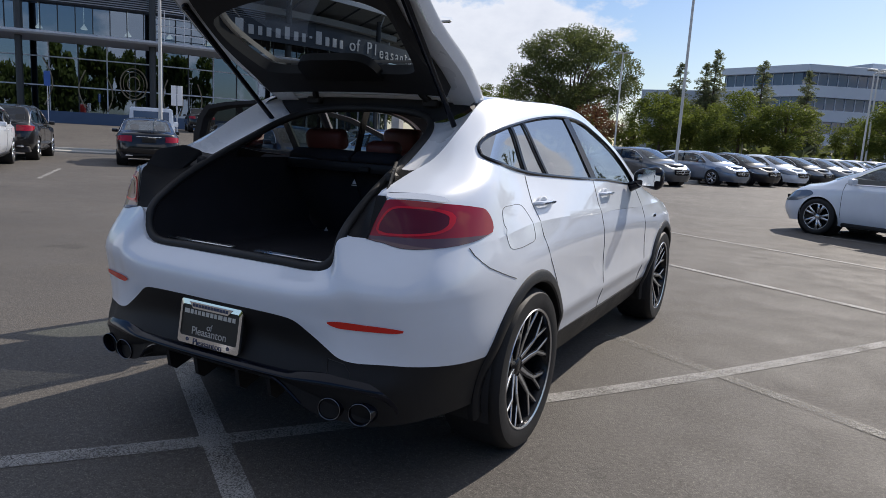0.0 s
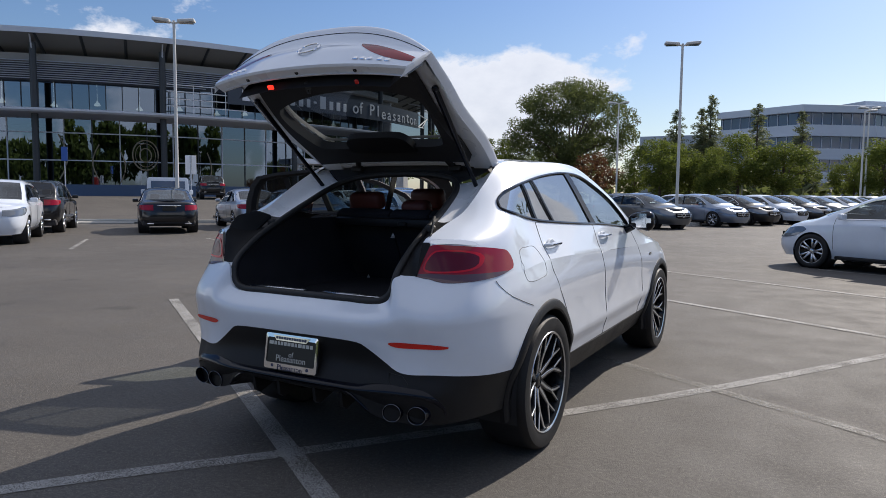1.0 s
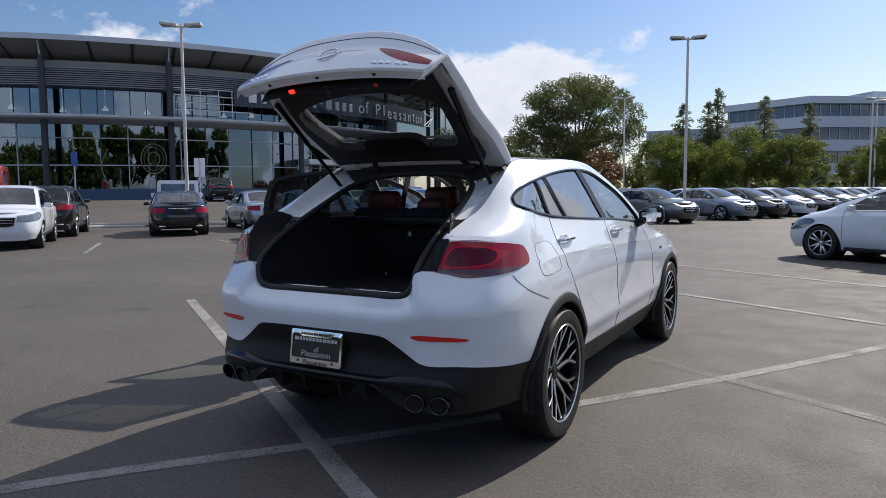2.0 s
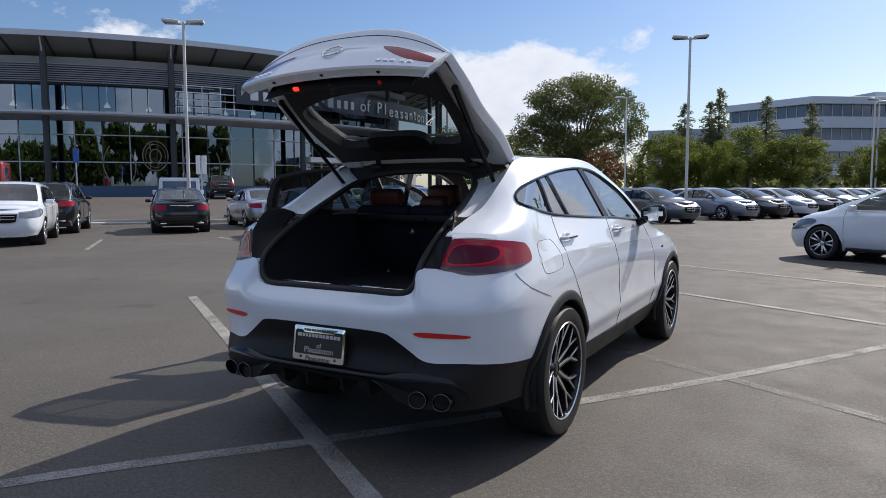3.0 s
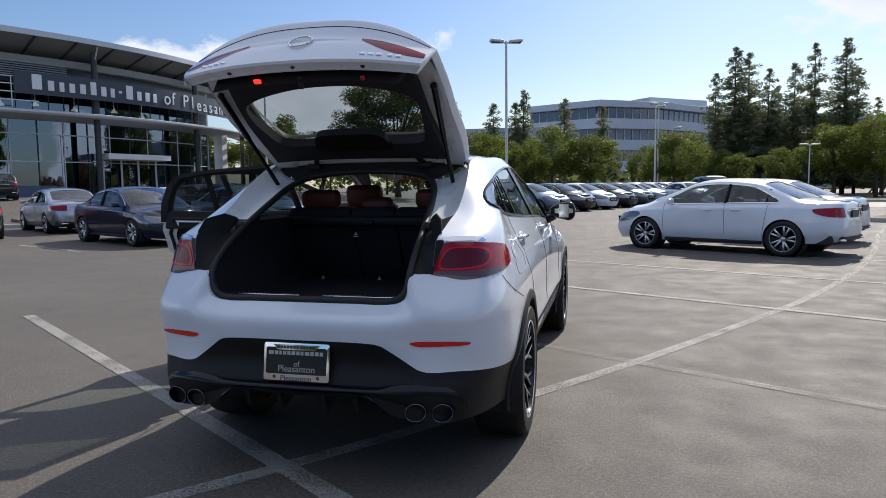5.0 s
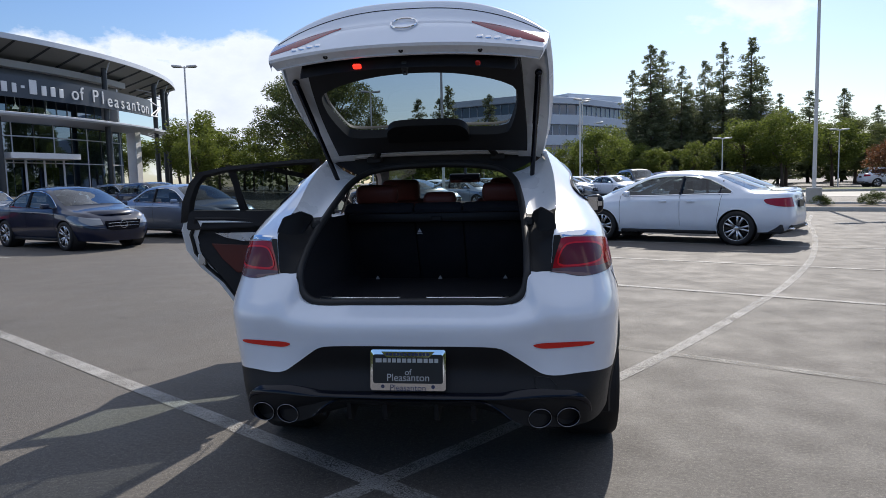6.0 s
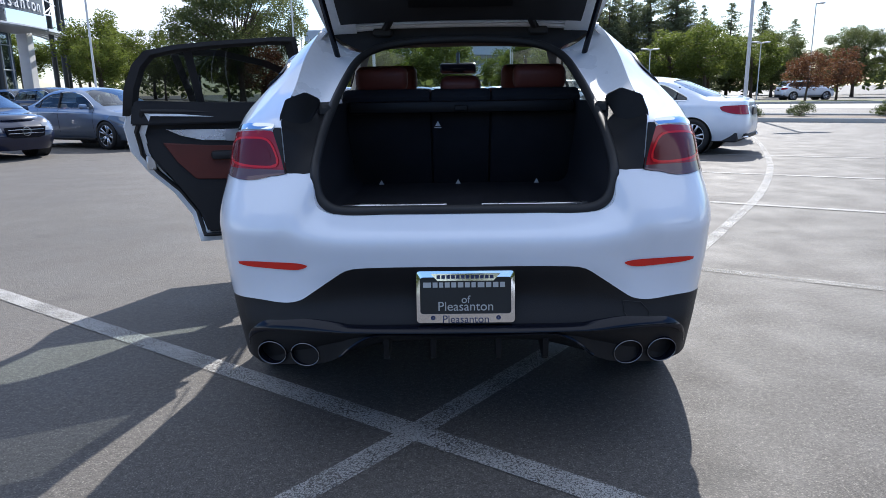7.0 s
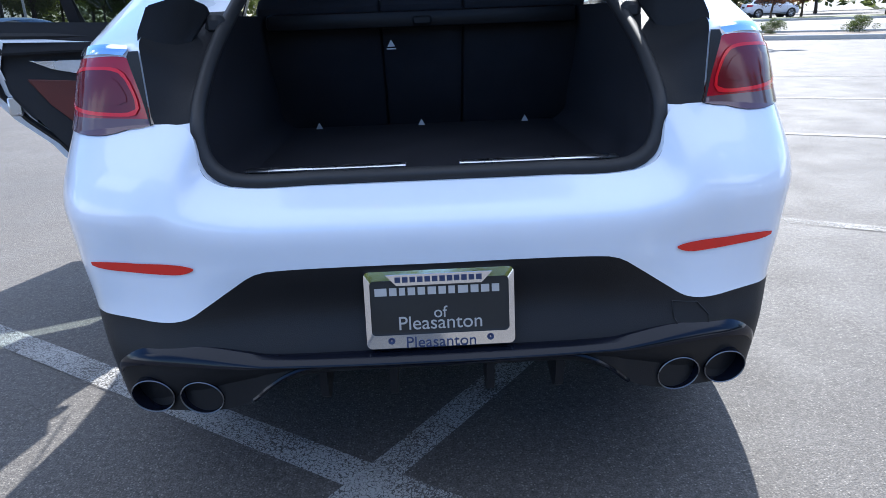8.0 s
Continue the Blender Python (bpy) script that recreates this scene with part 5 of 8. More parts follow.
cut(bm, lambda p: p.y - .905, False)
ext = bmesh.ops.extrude_edge_only(bm, edges=[e for e in bm.edges if e.is_boundary])
bmesh.ops.translate(bm, verts=[v for v in ext['geom'] if isinstance(v, bmesh.types.BMVert)], vec=(0, -.018, .052))
part("lid_lining", bm, dark_trim, lid, "black plastic inner lining")
# rims that close the gap between skins
bm = bmesh.new()
for t in (-1, 1):
    prev = None
    for s in L_S:
        p = lid_point(s, t)
        q = lid_point(s, t * .97) + Vector((0, .035, -.045))
        row = [bm.verts.new(p), bm.verts.new(p + Vector((0, .010, -.012))), bm.verts.new(q)]
        if prev:
            for k in range(2):
                bm.faces.new((prev[k], prev[k + 1], row[k + 1], row[k]))
        prev = row
prev = None
for t in L_T:
    p = lid_point(12, t)
    row = [bm.verts.new(p), bm.verts.new(p + Vector((0, .012, -.004))), bm.verts.new(lid_point(12, t * .97) + Vector((0, .062, .016)))]
    if prev:
        for k in range(2):
            bm.faces.new((prev[k], prev[k + 1], row[k + 1], row[k]))
    prev = row
prev = None
for t in L_T:
    p = lid_point(0, t)
    row = [bm.verts.new(p), bm.verts.new(p + Vector((0, .004, -.03))), bm.verts.new(lid_point(0, t * .97) + Vector((0, -.03, -.066)))]
    if prev:
        for k in range(2):
            bm.faces.new((prev[k], prev[k + 1], row[k + 1], row[k]))
    prev = row
part("lid_edge", bm, white_inner, lid, "white painted folded edge")
bm = bmesh.new()
line = []
for x, y in WIN_IN:
    lo, hi = 0.0, 6.0
    for _ in range(24):
        m = (lo + hi) / 2
        if lid_point(m, 0).y > y:
            lo = m
        else:
            hi = m
    p = lid_point(lo, x / .63)
    line.append(Vector((x, y - .02, p.z - .055)))
prev = None
for p in line + line[:1]:
    row = [bm.verts.new(p + Vector((0, .0, -.008))), bm.verts.new(p + Vector((p.x * .02, 0, .020))), bm.verts.new(p + Vector((p.x * .05, .015, .045)))]
    if prev:
        for k in range(2):
            bm.faces.new((prev[k], prev[k + 1], row[k + 1], row[k]))
    prev = row
part("window_reveal", bm, dark_trim, lid)
# padded black hump on the lining by the hinge
bm = bmesh.new()
out = smooth_line([(-.215, 0, 0), (-.205, .095, 0), (-.16, .140, 0), (0, .148, 0), (.16, .140, 0), (.205, .095, 0), (.215, 0, 0)], 4)
prism(bm, [(p.x, p.y) for p in out], "z", -.02, .02)
bm.transform(Matrix.Translation((0, .810, 1.385)) @ pose(0, 0, 0, 23, 0, 0) @ pose(0, 0, 0, 0, 0, 180))
part("lid_cover", bm, black_plastic, lid, "black moulded cover")
for x, lit in ((-.205, True), (.330, False)):
    bm = bmesh.new()
    box(bm, lid_inner(12, x / .59, .092) + Vector((0, 0, -.006)), (.036 if lit else .02, .022, .012), .004)
    part("warning_lamp", bm, lens_red_lit if lit else reflector_red, lid, "small red light in the lining")
bm = bmesh.new()
q = lid_inner(11.5, 0, .125)
box(bm, q, (.028, .04, .02), .006)
tube(bm, [q + Vector(d) for d in ((-.011, .01, -.005), (-.006, .035, -.012), (.006, .035, -.012), (.011, .01, -.005))], .004, 6)
part("latch", bm, steel_dark, lid, "metal latch loop")
for x in (-.34, 0, .34):
    bm = bmesh.new()
    lathe(bm, [(-.006, .001), (-.006, .010), (.01, .012)], 14, "z", lid_inner(11.9, x / .60, .035), False)
    part("rubber_stop", bm, seal_rubber, lid)
# light strips across the lower face, round mark and lettering bars
for sx in (-1, 1):
    bm = bmesh.new()
    top, bot, prev = [], [], None
    for k in range(15):
        f = k / 14
        x = sx * (.285 + .305 * f)
        s0 = 9.15 + .95 * f * f
        s1 = s0 + .06 + 1.25 * math.sin(math.pi * min(1, f * .78 + .03)) ** .8
        e = catmull([Vector(q) for _, q in LID], s0).x
        a, b = lid_point(s0, x / e * .998), lid_point(s1, min(1, abs(x) / catmull([Vector(q) for _, q in LID], s1).x) * sx)
        row = [bm.verts.new(a + Vector((0, -.001, .001))), bm.verts.new(a.lerp(b, .5) + Vector((0, -.005, 0))), bm.verts.new(b + Vector((0, -.001, 0)))]
        if prev:
            for j in range(2):
                bm.faces.new((prev[j], prev[j + 1], row[j + 1], row[j]))
        prev = row
    part("light_strip", bm, lamp_strip_red, lid, "slim dark red light strip")
bm = bmesh.new()
c = lid_point(9.75, 0)
rot = pose(0, 0, 0, 90 - 3, 0, 0)
ringpts = [c + (rot @ Vector((.055 * math.cos(2 * math.pi * k / 40), .055 * math.sin(2 * math.pi * k / 40), .006))) for k in range(40)]
tube(bm, ringpts, .0055, 8, True)
part("round_emblem", bm, chrome, lid, "round chrome ring emblem")
for x0, n in ((.40, 5), (-.42, 4)):
    for k in range(n):
        x = x0 + (k - (n - 1) / 2) * .036 + (.014 if x0 > 0 and k > 2 else 0)
        q = lid_point(11.2, x / .60)
        bm = bmesh.new()
        box(bm, q + Vector((0, -.003, 0)), (.027, .006, .020), .003, pose(0, 0, 0, 8, 0, 0).to_3x3())
        part("badge_bar", bm, chrome, lid, "bright badge character as a plain bar")
bm = bmesh.new()
tube(bm, [lid_point(7.95, t) + Vector((0, -.0005, 0)) for t in steps(-.97, .97, 40)], .0022, 5)
part("spoiler_seam", bm, seal_rubber, lid)
# hinges and gas struts
for sx in (-1, 1):
    bm = bmesh.new()
    box(bm, (sx * .345, .985, 1.522), (.085, .05, .035), .008)
    tube(bm, smooth_line([(sx * .345, 1.0, 1.53), (sx * .325, .96, 1.545), (sx * .305, .93, 1.575), (sx * .30, .90, 1.605)], 4), .016, 8)
    part("hinge", bm, dark_trim, hero, "black steel tailgate hinge")
    bm = bmesh.new()
    foot, top = Vector((sx * .532, .885, 1.405)), Vector((sx * .566, .345, 1.872))
    tube(bm, [foot, foot.lerp(top, .62)], .0125, 10)
    tube(bm, [foot.lerp(top, .56), top], .015, 10)
    bmesh.ops.create_uvsphere(bm, u_segments=10, v_segments=8, radius=.018, matrix=Matrix.Translation(foot))
    bmesh.ops.create_uvsphere(bm, u_segments=10, v_segments=8, radius=.018, matrix=Matrix.Translation(top))
    part("gas_strut", bm, gloss_black, hero, "black gas strut holding the tailgate")
    bm = bmesh.new()
    q = lid_point(8.2, sx * .90) + Vector((0, .05, -.02))
    lathe(bm, [(-.02, .001), (-.02, .014), (.01, .016)], 12, "y", q, False)
    part("rubber_stop", bm, seal_rubber, lid)

# open rear door on the far side
odoor = new("open_rear_door")
odoor.parent = hero
odoor["label"] = "open white rear door with black and red-brown lining"
DH = Vector((-.915, 2.06, 0))
odoor.matrix_basis = Matrix.Translation(DH) @ pose(0, 0, 0, 0, 0, -65) @ Matrix.Translation(-DH)
bm = bmesh.new()
low_net.grid(bm, LOW_US, LOW_VS, True)
high_net.grid(bm, HIGH_US, HIGH_VS, True)
bmesh.ops.remove_doubles(bm, verts=bm.verts, dist=0.0006)
cut(bm, lambda p: poly_dist(p.y, p.z, DLO) if p.z > 1.05 else 1.0)
cut(bm, lambda p: arch(p, .41))
cut(bm, lambda p: poly_dist(p.y, p.z, REAR_DOOR) if abs(p.x) > .5 else 1.0, False)
part("door_skin", thicken(bm, .004), white_paint, odoor)


def door_poly(shrink):
    c = (1.6, .85)
    return [(c[0] + (y - c[0]) * (1 - shrink), c[1] + (z - c[1]) * (1 - shrink * .9)) for y, z in REAR_DOOR]


def door_slab(name, poly, x0, x1, mat, label, bevel=.008):
    bm = bmesh.new()
    prism(bm, poly, "x", -x0, -x1)
    if bevel:
        bmesh.ops.bevel(bm, geom=[e for e in bm.edges], offset=bevel, segments=2, affect="EDGES")
    return part(name, bm, mat, odoor, label)


bm = bmesh.new()
pts = dense(REAR_DOOR, .04)
prev = None
for y, z in pts + pts[:1]:
    xo = side_x(y, z)
    c = Vector((0, 1.6, .85))
    row = [bm.verts.new((-xo + d, y + (1.6 - y) * s, z + (.85 - z) * s)) for d, s in ((0, 0), (.030, -.01), (.055, .0), (.065, .08), (.09, .17))]
    if prev:
        for k in range(4):
            bm.faces.new((prev[k], prev[k + 1], row[k + 1], row[k]))
    prev = row
part("door_frame_edge", bm, white_inner, odoor, "white painted door edge")
bm = bmesh.new()
tube(bm, [Vector((-(side_x(y, z) - .076), y + (1.6 - y) * .10, z + (.85 - z) * .10)) for y, z in pts], .014, 6, True)
part("door_seal", bm, seal_rubber, odoor, "black rubber door seal")
door_slab("door_panel", door_poly(.16), .860, .800, dark_trim, "black inner door panel", .012)
door_slab("door_insert", [(1.20, 1.01), (1.45, .985), (1.92, .97), (1.98, .84), (1.55, .79), (1.36, .80), (1.27, .90)], .81, .79, seat_red, "red-brown leather insert", .006)
door_slab("door_trim_strip", [(1.22, 1.085), (1.45, 1.075), (2.0, 1.07), (2.0, 1.015), (1.60, 1.005), (1.42, 1.015), (1.30, 1.045)], .81, .785, satin_metal, "pale metal trim strip", .005)
door_slab("belt_trim", [(1.07, 1.240), (2.02, 1.204), (2.02, 1.11), (1.05, 1.11)], .868, .735, dark_trim, "black belt trim under the window", .008)
bm = bmesh.new()
box(bm, (-.79, 1.66, .93), (.07, .42, .05), .018, None, 2)
part("arm_rest", bm, dark_trim, odoor)
bm = bmesh.new()
box(bm, (-.80, 1.80, .53), (.06, .46, .13), .03, None, 2)
part("door_pocket", bm, dark_trim, odoor)
bm = bmesh.new()
box(bm, (-.845, 1.135, .900), (.035, .05, .08), .006)
part("door_latch", bm, satin_metal, odoor)
# window frame of that door
FRAME_OUT = [(1.015, 1.16), (1.035, 1.30), (1.085, 1.42), (1.15, 1.49), (1.30, 1.520), (1.50, 1.541), (1.80, 1.563), (1.925, 1.567), (2.05, 1.18), (1.5, 1.15)]
FRAME_IN = [(1.150, 1.225), (1.165, 1.31), (1.190, 1.39), (1.23, 1.437), (1.33, 1.464), (1.50, 1.484), (1.78, 1.507), (1.86, 1.500), (1.95, 1.225), (1.5, 1.222)]
FRAME_IN = [(o[0] + (n[0] - o[0]) * .62, o[1] + (n[1] - o[1]) * (.62 if n[1] > 1.25 else 1.0)) for o, n in zip(FRAME_OUT, FRAME_IN)]
frame_pts = FRAME_OUT
bm = bmesh.new()
first = prev = None
for i in range(len(FRAME_OUT)):
    (ay, az), (by, bz) = FRAME_OUT[i], FRAME_OUT[(i + 1) % len(FRAME_OUT)]
    (cy, cz), (dy, dz) = FRAME_IN[i], FRAME_IN[(i + 1) % len(FRAME_IN)]
    for k in range(5):
        t = k / 5
        oy, oz, iy, iz = ay + (by - ay) * t, az + (bz - az) * t, cy + (dy - cy) * t, cz + (dz - cz) * t
        x, xi = side_x(oy, oz), side_x(iy, iz)
        row = [bm.verts.new(q) for q in ((-x, oy, oz), (-(xi + .004), iy, iz), (-(xi - .045), iy, iz), (-(xi * .5 + x * .5 - .075), oy * .4 + iy * .6, oz * .4 + iz * .6), (-(x - .060), oy, oz))]
        if prev:
            for j in range(5):
                bm.faces.new((prev[j], prev[(j + 1) % 5], row[(j + 1) % 5], row[j]))
        first, prev = first or row, row
for j in range(5):
    bm.faces.new((prev[j], prev[(j + 1) % 5], first[(j + 1) % 5], first[j]))
part("window_frame", bm, dark_trim, odoor, "black door window frame")
bm = bmesh.new()
high_net.grid(bm, HIGH_US, HIGH_VS, True)
cut(bm, lambda p: poly_dist(p.y, p.z, frame_pts), False)
for v in bm.verts:
    v.co.x += .02
part("door_window", bm, glass_door, odoor, "tinted door window")
part("window_divider", pillar(1.425, 1.20, 1.365, 1.490, .042, True, -.030), dark_trim, odoor)

# the front door on the same side, open as well
bm = bmesh.new()
low_net.grid(bm, LOW_US, LOW_VS, True)
high_net.grid(bm, HIGH_US, HIGH_VS, True)
bmesh.ops.remove_doubles(bm, verts=bm.verts, dist=0.0006)
cut(bm, lambda p: poly_dist(p.y, p.z, DLO) if p.z > 1.05 else 1.0)
cut(bm, lambda p: arch(p, .41))
cut(bm, lambda p: poly_dist(p.y, p.z, FRONT_DOOR) if abs(p.x) > .5 else 1.0, False)
part("door_skin", thicken(bm, .004), white_paint, fdoor)
MID_Y, MID_Z = 2.55, .85
bm = bmesh.new()
prev = None
pts = dense(FRONT_DOOR, .05)
for y, z in pts + pts[:1]:
    row = [bm.verts.new((-side_x(y, z) + d, y + (MID_Y - y) * k, z + (MID_Z - z) * k)) for d, k in ((0, 0), (.030, -.008), (.055, .0), (.09, .10))]
    if prev:
        for k in range(3):
            bm.faces.new((prev[k], prev[k + 1], row[k + 1], row[k]))
    prev = row
part("door_frame_edge", bm, white_inner, fdoor, "white painted door edge")
for nm, poly, x0, x1, mat, lab in (
    ("door_panel", [(MID_Y + (y - MID_Y) * .9, MID_Z + (z - MID_Z) * .92) for y, z in FRONT_DOOR], .86, .80, dark_trim, "black inner door panel"),
    ("door_insert", [(2.2, 1.0), (2.9, .98), (2.92, .84), (2.3, .80)], .81, .79, seat_red, "red-brown leather insert"),
    ("door_trim_strip", [(2.2, 1.08), (2.95, 1.06), (2.95, 1.01), (2.25, 1.02)], .81, .785, satin_metal, "pale metal trim strip"),
    ("door_pocket", [(2.3, .60), (2.95, .60), (2.9, .46), (2.35, .46)], .82, .76, dark_trim, ""),
):
    bm = bmesh.new()
    prism(bm, poly, "x", -x0, -x1)
    bmesh.ops.bevel(bm, geom=list(bm.edges), offset=.006, segments=2, affect="EDGES")
    part(nm, bm, mat, fdoor, lab)
F_OUT = [(2.05, 1.18), (1.935, 1.560), (2.25, 1.550), (2.56, 1.480), (2.80, 1.370), (3.01, 1.150)]
F_MID = [(2.12, 1.215), (2.03, 1.492), (2.25, 1.490), (2.52, 1.425), (2.75, 1.322), (2.91, 1.175)]
F_IN = [(o[0] + (n[0] - o[0]) * .6, o[1] + (n[1] - o[1]) * .6) for o, n in zip(F_OUT, F_MID)]
bm = bmesh.new()
prev = first = None
for k in range(6):
    for f in (0, .25, .5, .75):
        o = Vector(F_OUT[k]).lerp(Vector(F_OUT[(k + 1) % 6]), f)
        i = Vector(F_IN[k]).lerp(Vector(F_IN[(k + 1) % 6]), f)
        xo, xi = side_x(o.x, o.y), side_x(i.x, i.y)
        row = [bm.verts.new(q) for q in ((-xo, o.x, o.y), (-xi, i.x, i.y), (-xi + .05, i.x, i.y), (-xo + .06, o.x, o.y))]
        if prev:
            for j in range(4):
                bm.faces.new((prev[j], prev[(j + 1) % 4], row[(j + 1) % 4], row[j]))
        first, prev = first or row, row
for j in range(4):
    bm.faces.new((prev[j], prev[(j + 1) % 4], first[(j + 1) % 4], first[j]))
part("window_frame", bm, dark_trim, fdoor, "black door window frame")
bm = bmesh.new()
high_net.grid(bm, HIGH_US, HIGH_VS, True)
cut(bm, lambda p: poly_dist(p.y, p.z, F_OUT), False)
for v in bm.verts:
    v.co.x += .02
part("door_window", bm, glass_front, fdoor, "green-tinted door window")

# parked cars: two body kinds, each built once; every car gets its own paint
SEDAN = dict(
    length=4.69, hub=(-1.40, 1.44), r=.335, wx=.795,
    low=[  # tail middle, tail corner, flank ..., nose middle: underside, sill, flank, shoulder
        [(0, -2.28, .30), (0, -2.36, .45), (0, -2.35, .68), (0, -2.30, .88)],
        [(.50, -2.26, .30), (.52, -2.34, .45), (.52, -2.33, .68), (.52, -2.28, .89)],
        [(.72, -2.10, .28), (.78, -2.18, .45), (.80, -2.16, .68), (.77, -2.12, .90)],
        [(.80, -1.80, .26), (.88, -1.82, .45), (.895, -1.80, .70), (.87, -1.80, .91)],
        [(.80, -1.40, .24), (.90, -1.40, .45), (.91, -1.40, .70), (.885, -1.40, .92)],
        [(.78, -.80, .20), (.88, -.80, .42), (.90, -.80, .70), (.895, -.80, .91)],
        [(.78, .30, .20), (.88, .30, .42), (.90, .30, .70), (.90, .30, .89)],
        [(.78, 1.00, .20), (.88, 1.00, .42), (.90, 1.00, .69), (.885, 1.00, .86)],
        [(.80, 1.44, .24), (.89, 1.44, .45), (.905, 1.44, .68), (.875, 1.44, .84)],
        [(.74, 1.95, .22), (.82, 1.98, .42), (.83, 1.97, .62), (.79, 1.93, .77)],
        [(.50, 2.22, .20), (.58, 2.28, .40), (.58, 2.27, .56), (.54, 2.18, .70)],
        [(0, 2.30, .20), (0, 2.36, .40), (0, 2.35, .56), (0, 2.26, .70)],
    ],
    high=[  # shoulder, belt, window top, edge of deck and roof
        [(0, -2.30, .88), (0, -2.28, .97), (0, -2.26, 1.00), (0, -2.22, 1.02)],
        [(.52, -2.28, .89), (.50, -2.26, .98), (.48, -2.22, 1.01), (.44, -2.18, 1.025)],
        [(.77, -2.12, .90), (.73, -2.10, .985), (.69, -2.06, 1.01), (.64, -2.02, 1.025)],
        [(.87, -1.80, .91), (.82, -1.78, .99), (.76, -1.74, 1.02), (.68, -1.70, 1.04)],
        [(.885, -1.40, .92), (.83, -1.38, 1.00), (.75, -1.36, 1.10), (.64, -1.32, 1.19)],
        [(.895, -.80, .91), (.835, -.80, .995), (.68, -.80, 1.335), (.575, -.80, 1.395)],
        [(.90, .30, .89), (.84, .30, .97), (.67, .30, 1.36), (.57, .30, 1.415)],
        [(.885, 1.00, .86), (.83, 1.00, .94), (.77, 1.00, 1.06), (.70, 1.00, 1.13)],
        [(.875, 1.44, .84), (.80, 1.44, .905), (.76, 1.44, .93), (.71, 1.44, .945)],
        [(.79, 1.93, .77), (.70, 1.93, .835), (.64, 1.92, .855), (.58, 1.90, .87)],
        [(.54, 2.18, .70), (.48, 2.12, .755), (.42, 2.10, .775), (.36, 2.08, .79)],
        [(0, 2.26, .70), (0, 2.18, .76), (0, 2.15, .785), (0, 2.12, .80)],
    ],
    win=[(-1.30, 1.02), (-1.10, 1.16), (-.80, 1.30), (-.40, 1.355), (.10, 1.365), (.50, 1.29), (.90, 1.08), (1.00, .985), (.60, .975), (-.40, .995), (-1.0, 1.01)],
    deck=(0.0, 3.3), rear=(3.3, 4.75), roof=(4.75, 6.2), front=(6.2, 7.55), bonnet=(7.55, 11), split=(-.28, .30), door=(-1.05, 1.02), bulge=.045,
)
WAGON = dict(
    length=4.66, hub=(-1.40, 1.44), r=.36, wx=.80,
    low=[
        [(0, -2.22, .38), (0, -2.32, .52), (0, -2.31, .80), (0, -2.24, 1.02)],
        [(.52, -2.20, .38), (.54, -2.30, .52), (.54, -2.29, .80), (.54, -2.22, 1.03)],
        [(.74, -2.06, .36), (.80, -2.14, .52), (.82, -2.13, .80), (.80, -2.08, 1.03)],
        [(.82, -1.80, .32), (.89, -1.80, .52), (.91, -1.80, .82), (.90, -1.78, 1.03)],
        [(.82, -1.40, .30), (.91, -1.40, .52), (.93, -1.40, .82), (.915, -1.40, 1.03)],
        [(.80, -.80, .28), (.90, -.80, .50), (.915, -.80, .80), (.91, -.80, 1.02)],
        [(.80, .30, .28), (.90, .30, .50), (.915, .30, .80), (.91, .30, 1.00)],
        [(.80, 1.00, .28), (.90, 1.00, .50), (.915, 1.00, .80), (.90, 1.00, .98)],
        [(.82, 1.44, .30), (.91, 1.44, .52), (.925, 1.44, .80), (.895, 1.44, .97)],
        [(.76, 1.95, .28), (.84, 1.97, .48), (.85, 1.96, .74), (.82, 1.94, .91)],
        [(.52, 2.20, .26), (.60, 2.26, .46), (.60, 2.25, .70), (.56, 2.20, .86)],
        [(0, 2.26, .26), (0, 2.33, .46), (0, 2.32, .70), (0, 2.26, .86)],
    ],
    high=[
        [(0, -2.24, 1.02), (0, -2.22, 1.08), (0, -2.21, 1.10), (0, -2.20, 1.11)],
        [(.54, -2.22, 1.03), (.53, -2.20, 1.09), (.52, -2.18, 1.11), (.50, -2.16, 1.12)],
        [(.80, -2.08, 1.03), (.76, -2.05, 1.10), (.72, -2.02, 1.15), (.66, -1.98, 1.20)],
        [(.90, -1.78, 1.03), (.84, -1.76, 1.10), (.74, -1.74, 1.42), (.62, -1.70, 1.56)],
        [(.915, -1.40, 1.03), (.85, -1.38, 1.10), (.72, -1.36, 1.49), (.62, -1.34, 1.595)],
        [(.91, -.80, 1.02), (.855, -.80, 1.095), (.71, -.80, 1.53), (.61, -.80, 1.63)],
        [(.91, .30, 1.00), (.855, .30, 1.075), (.71, .30, 1.53), (.61, .30, 1.62)],
        [(.90, 1.00, .98), (.85, 1.00, 1.05), (.79, 1.00, 1.19), (.72, 1.00, 1.28)],
        [(.895, 1.44, .97), (.83, 1.44, 1.02), (.79, 1.44, 1.045), (.74, 1.44, 1.06)],
        [(.82, 1.94, .91), (.74, 1.92, .965), (.68, 1.90, .985), (.60, 1.88, 1.00)],
        [(.56, 2.20, .86), (.50, 2.14, .90), (.44, 2.11, .92), (.38, 2.08, .935)],
        [(0, 2.26, .86), (0, 2.20, .90), (0, 2.16, .925), (0, 2.12, .94)],
    ],
    win=[(-1.86, 1.15), (-1.78, 1.34), (-1.50, 1.46), (-.80, 1.525), (.10, 1.535), (.45, 1.47), (.85, 1.24), (1.02, 1.09), (.60, 1.085), (-.40, 1.105), (-1.20, 1.12)],
    deck=(0.0, 1.0), rear=(1.0, 3.1), roof=(3.1, 6.2), front=(6.2, 7.6), bonnet=(7.6, 11), split=(-.28, .30), door=(-1.05, 1.02), bulge=.03,
)
car_glass = glass_mat("car_window_glass", (0.74, 0.84, 0.86), 0.0, 0.55, 0.06)
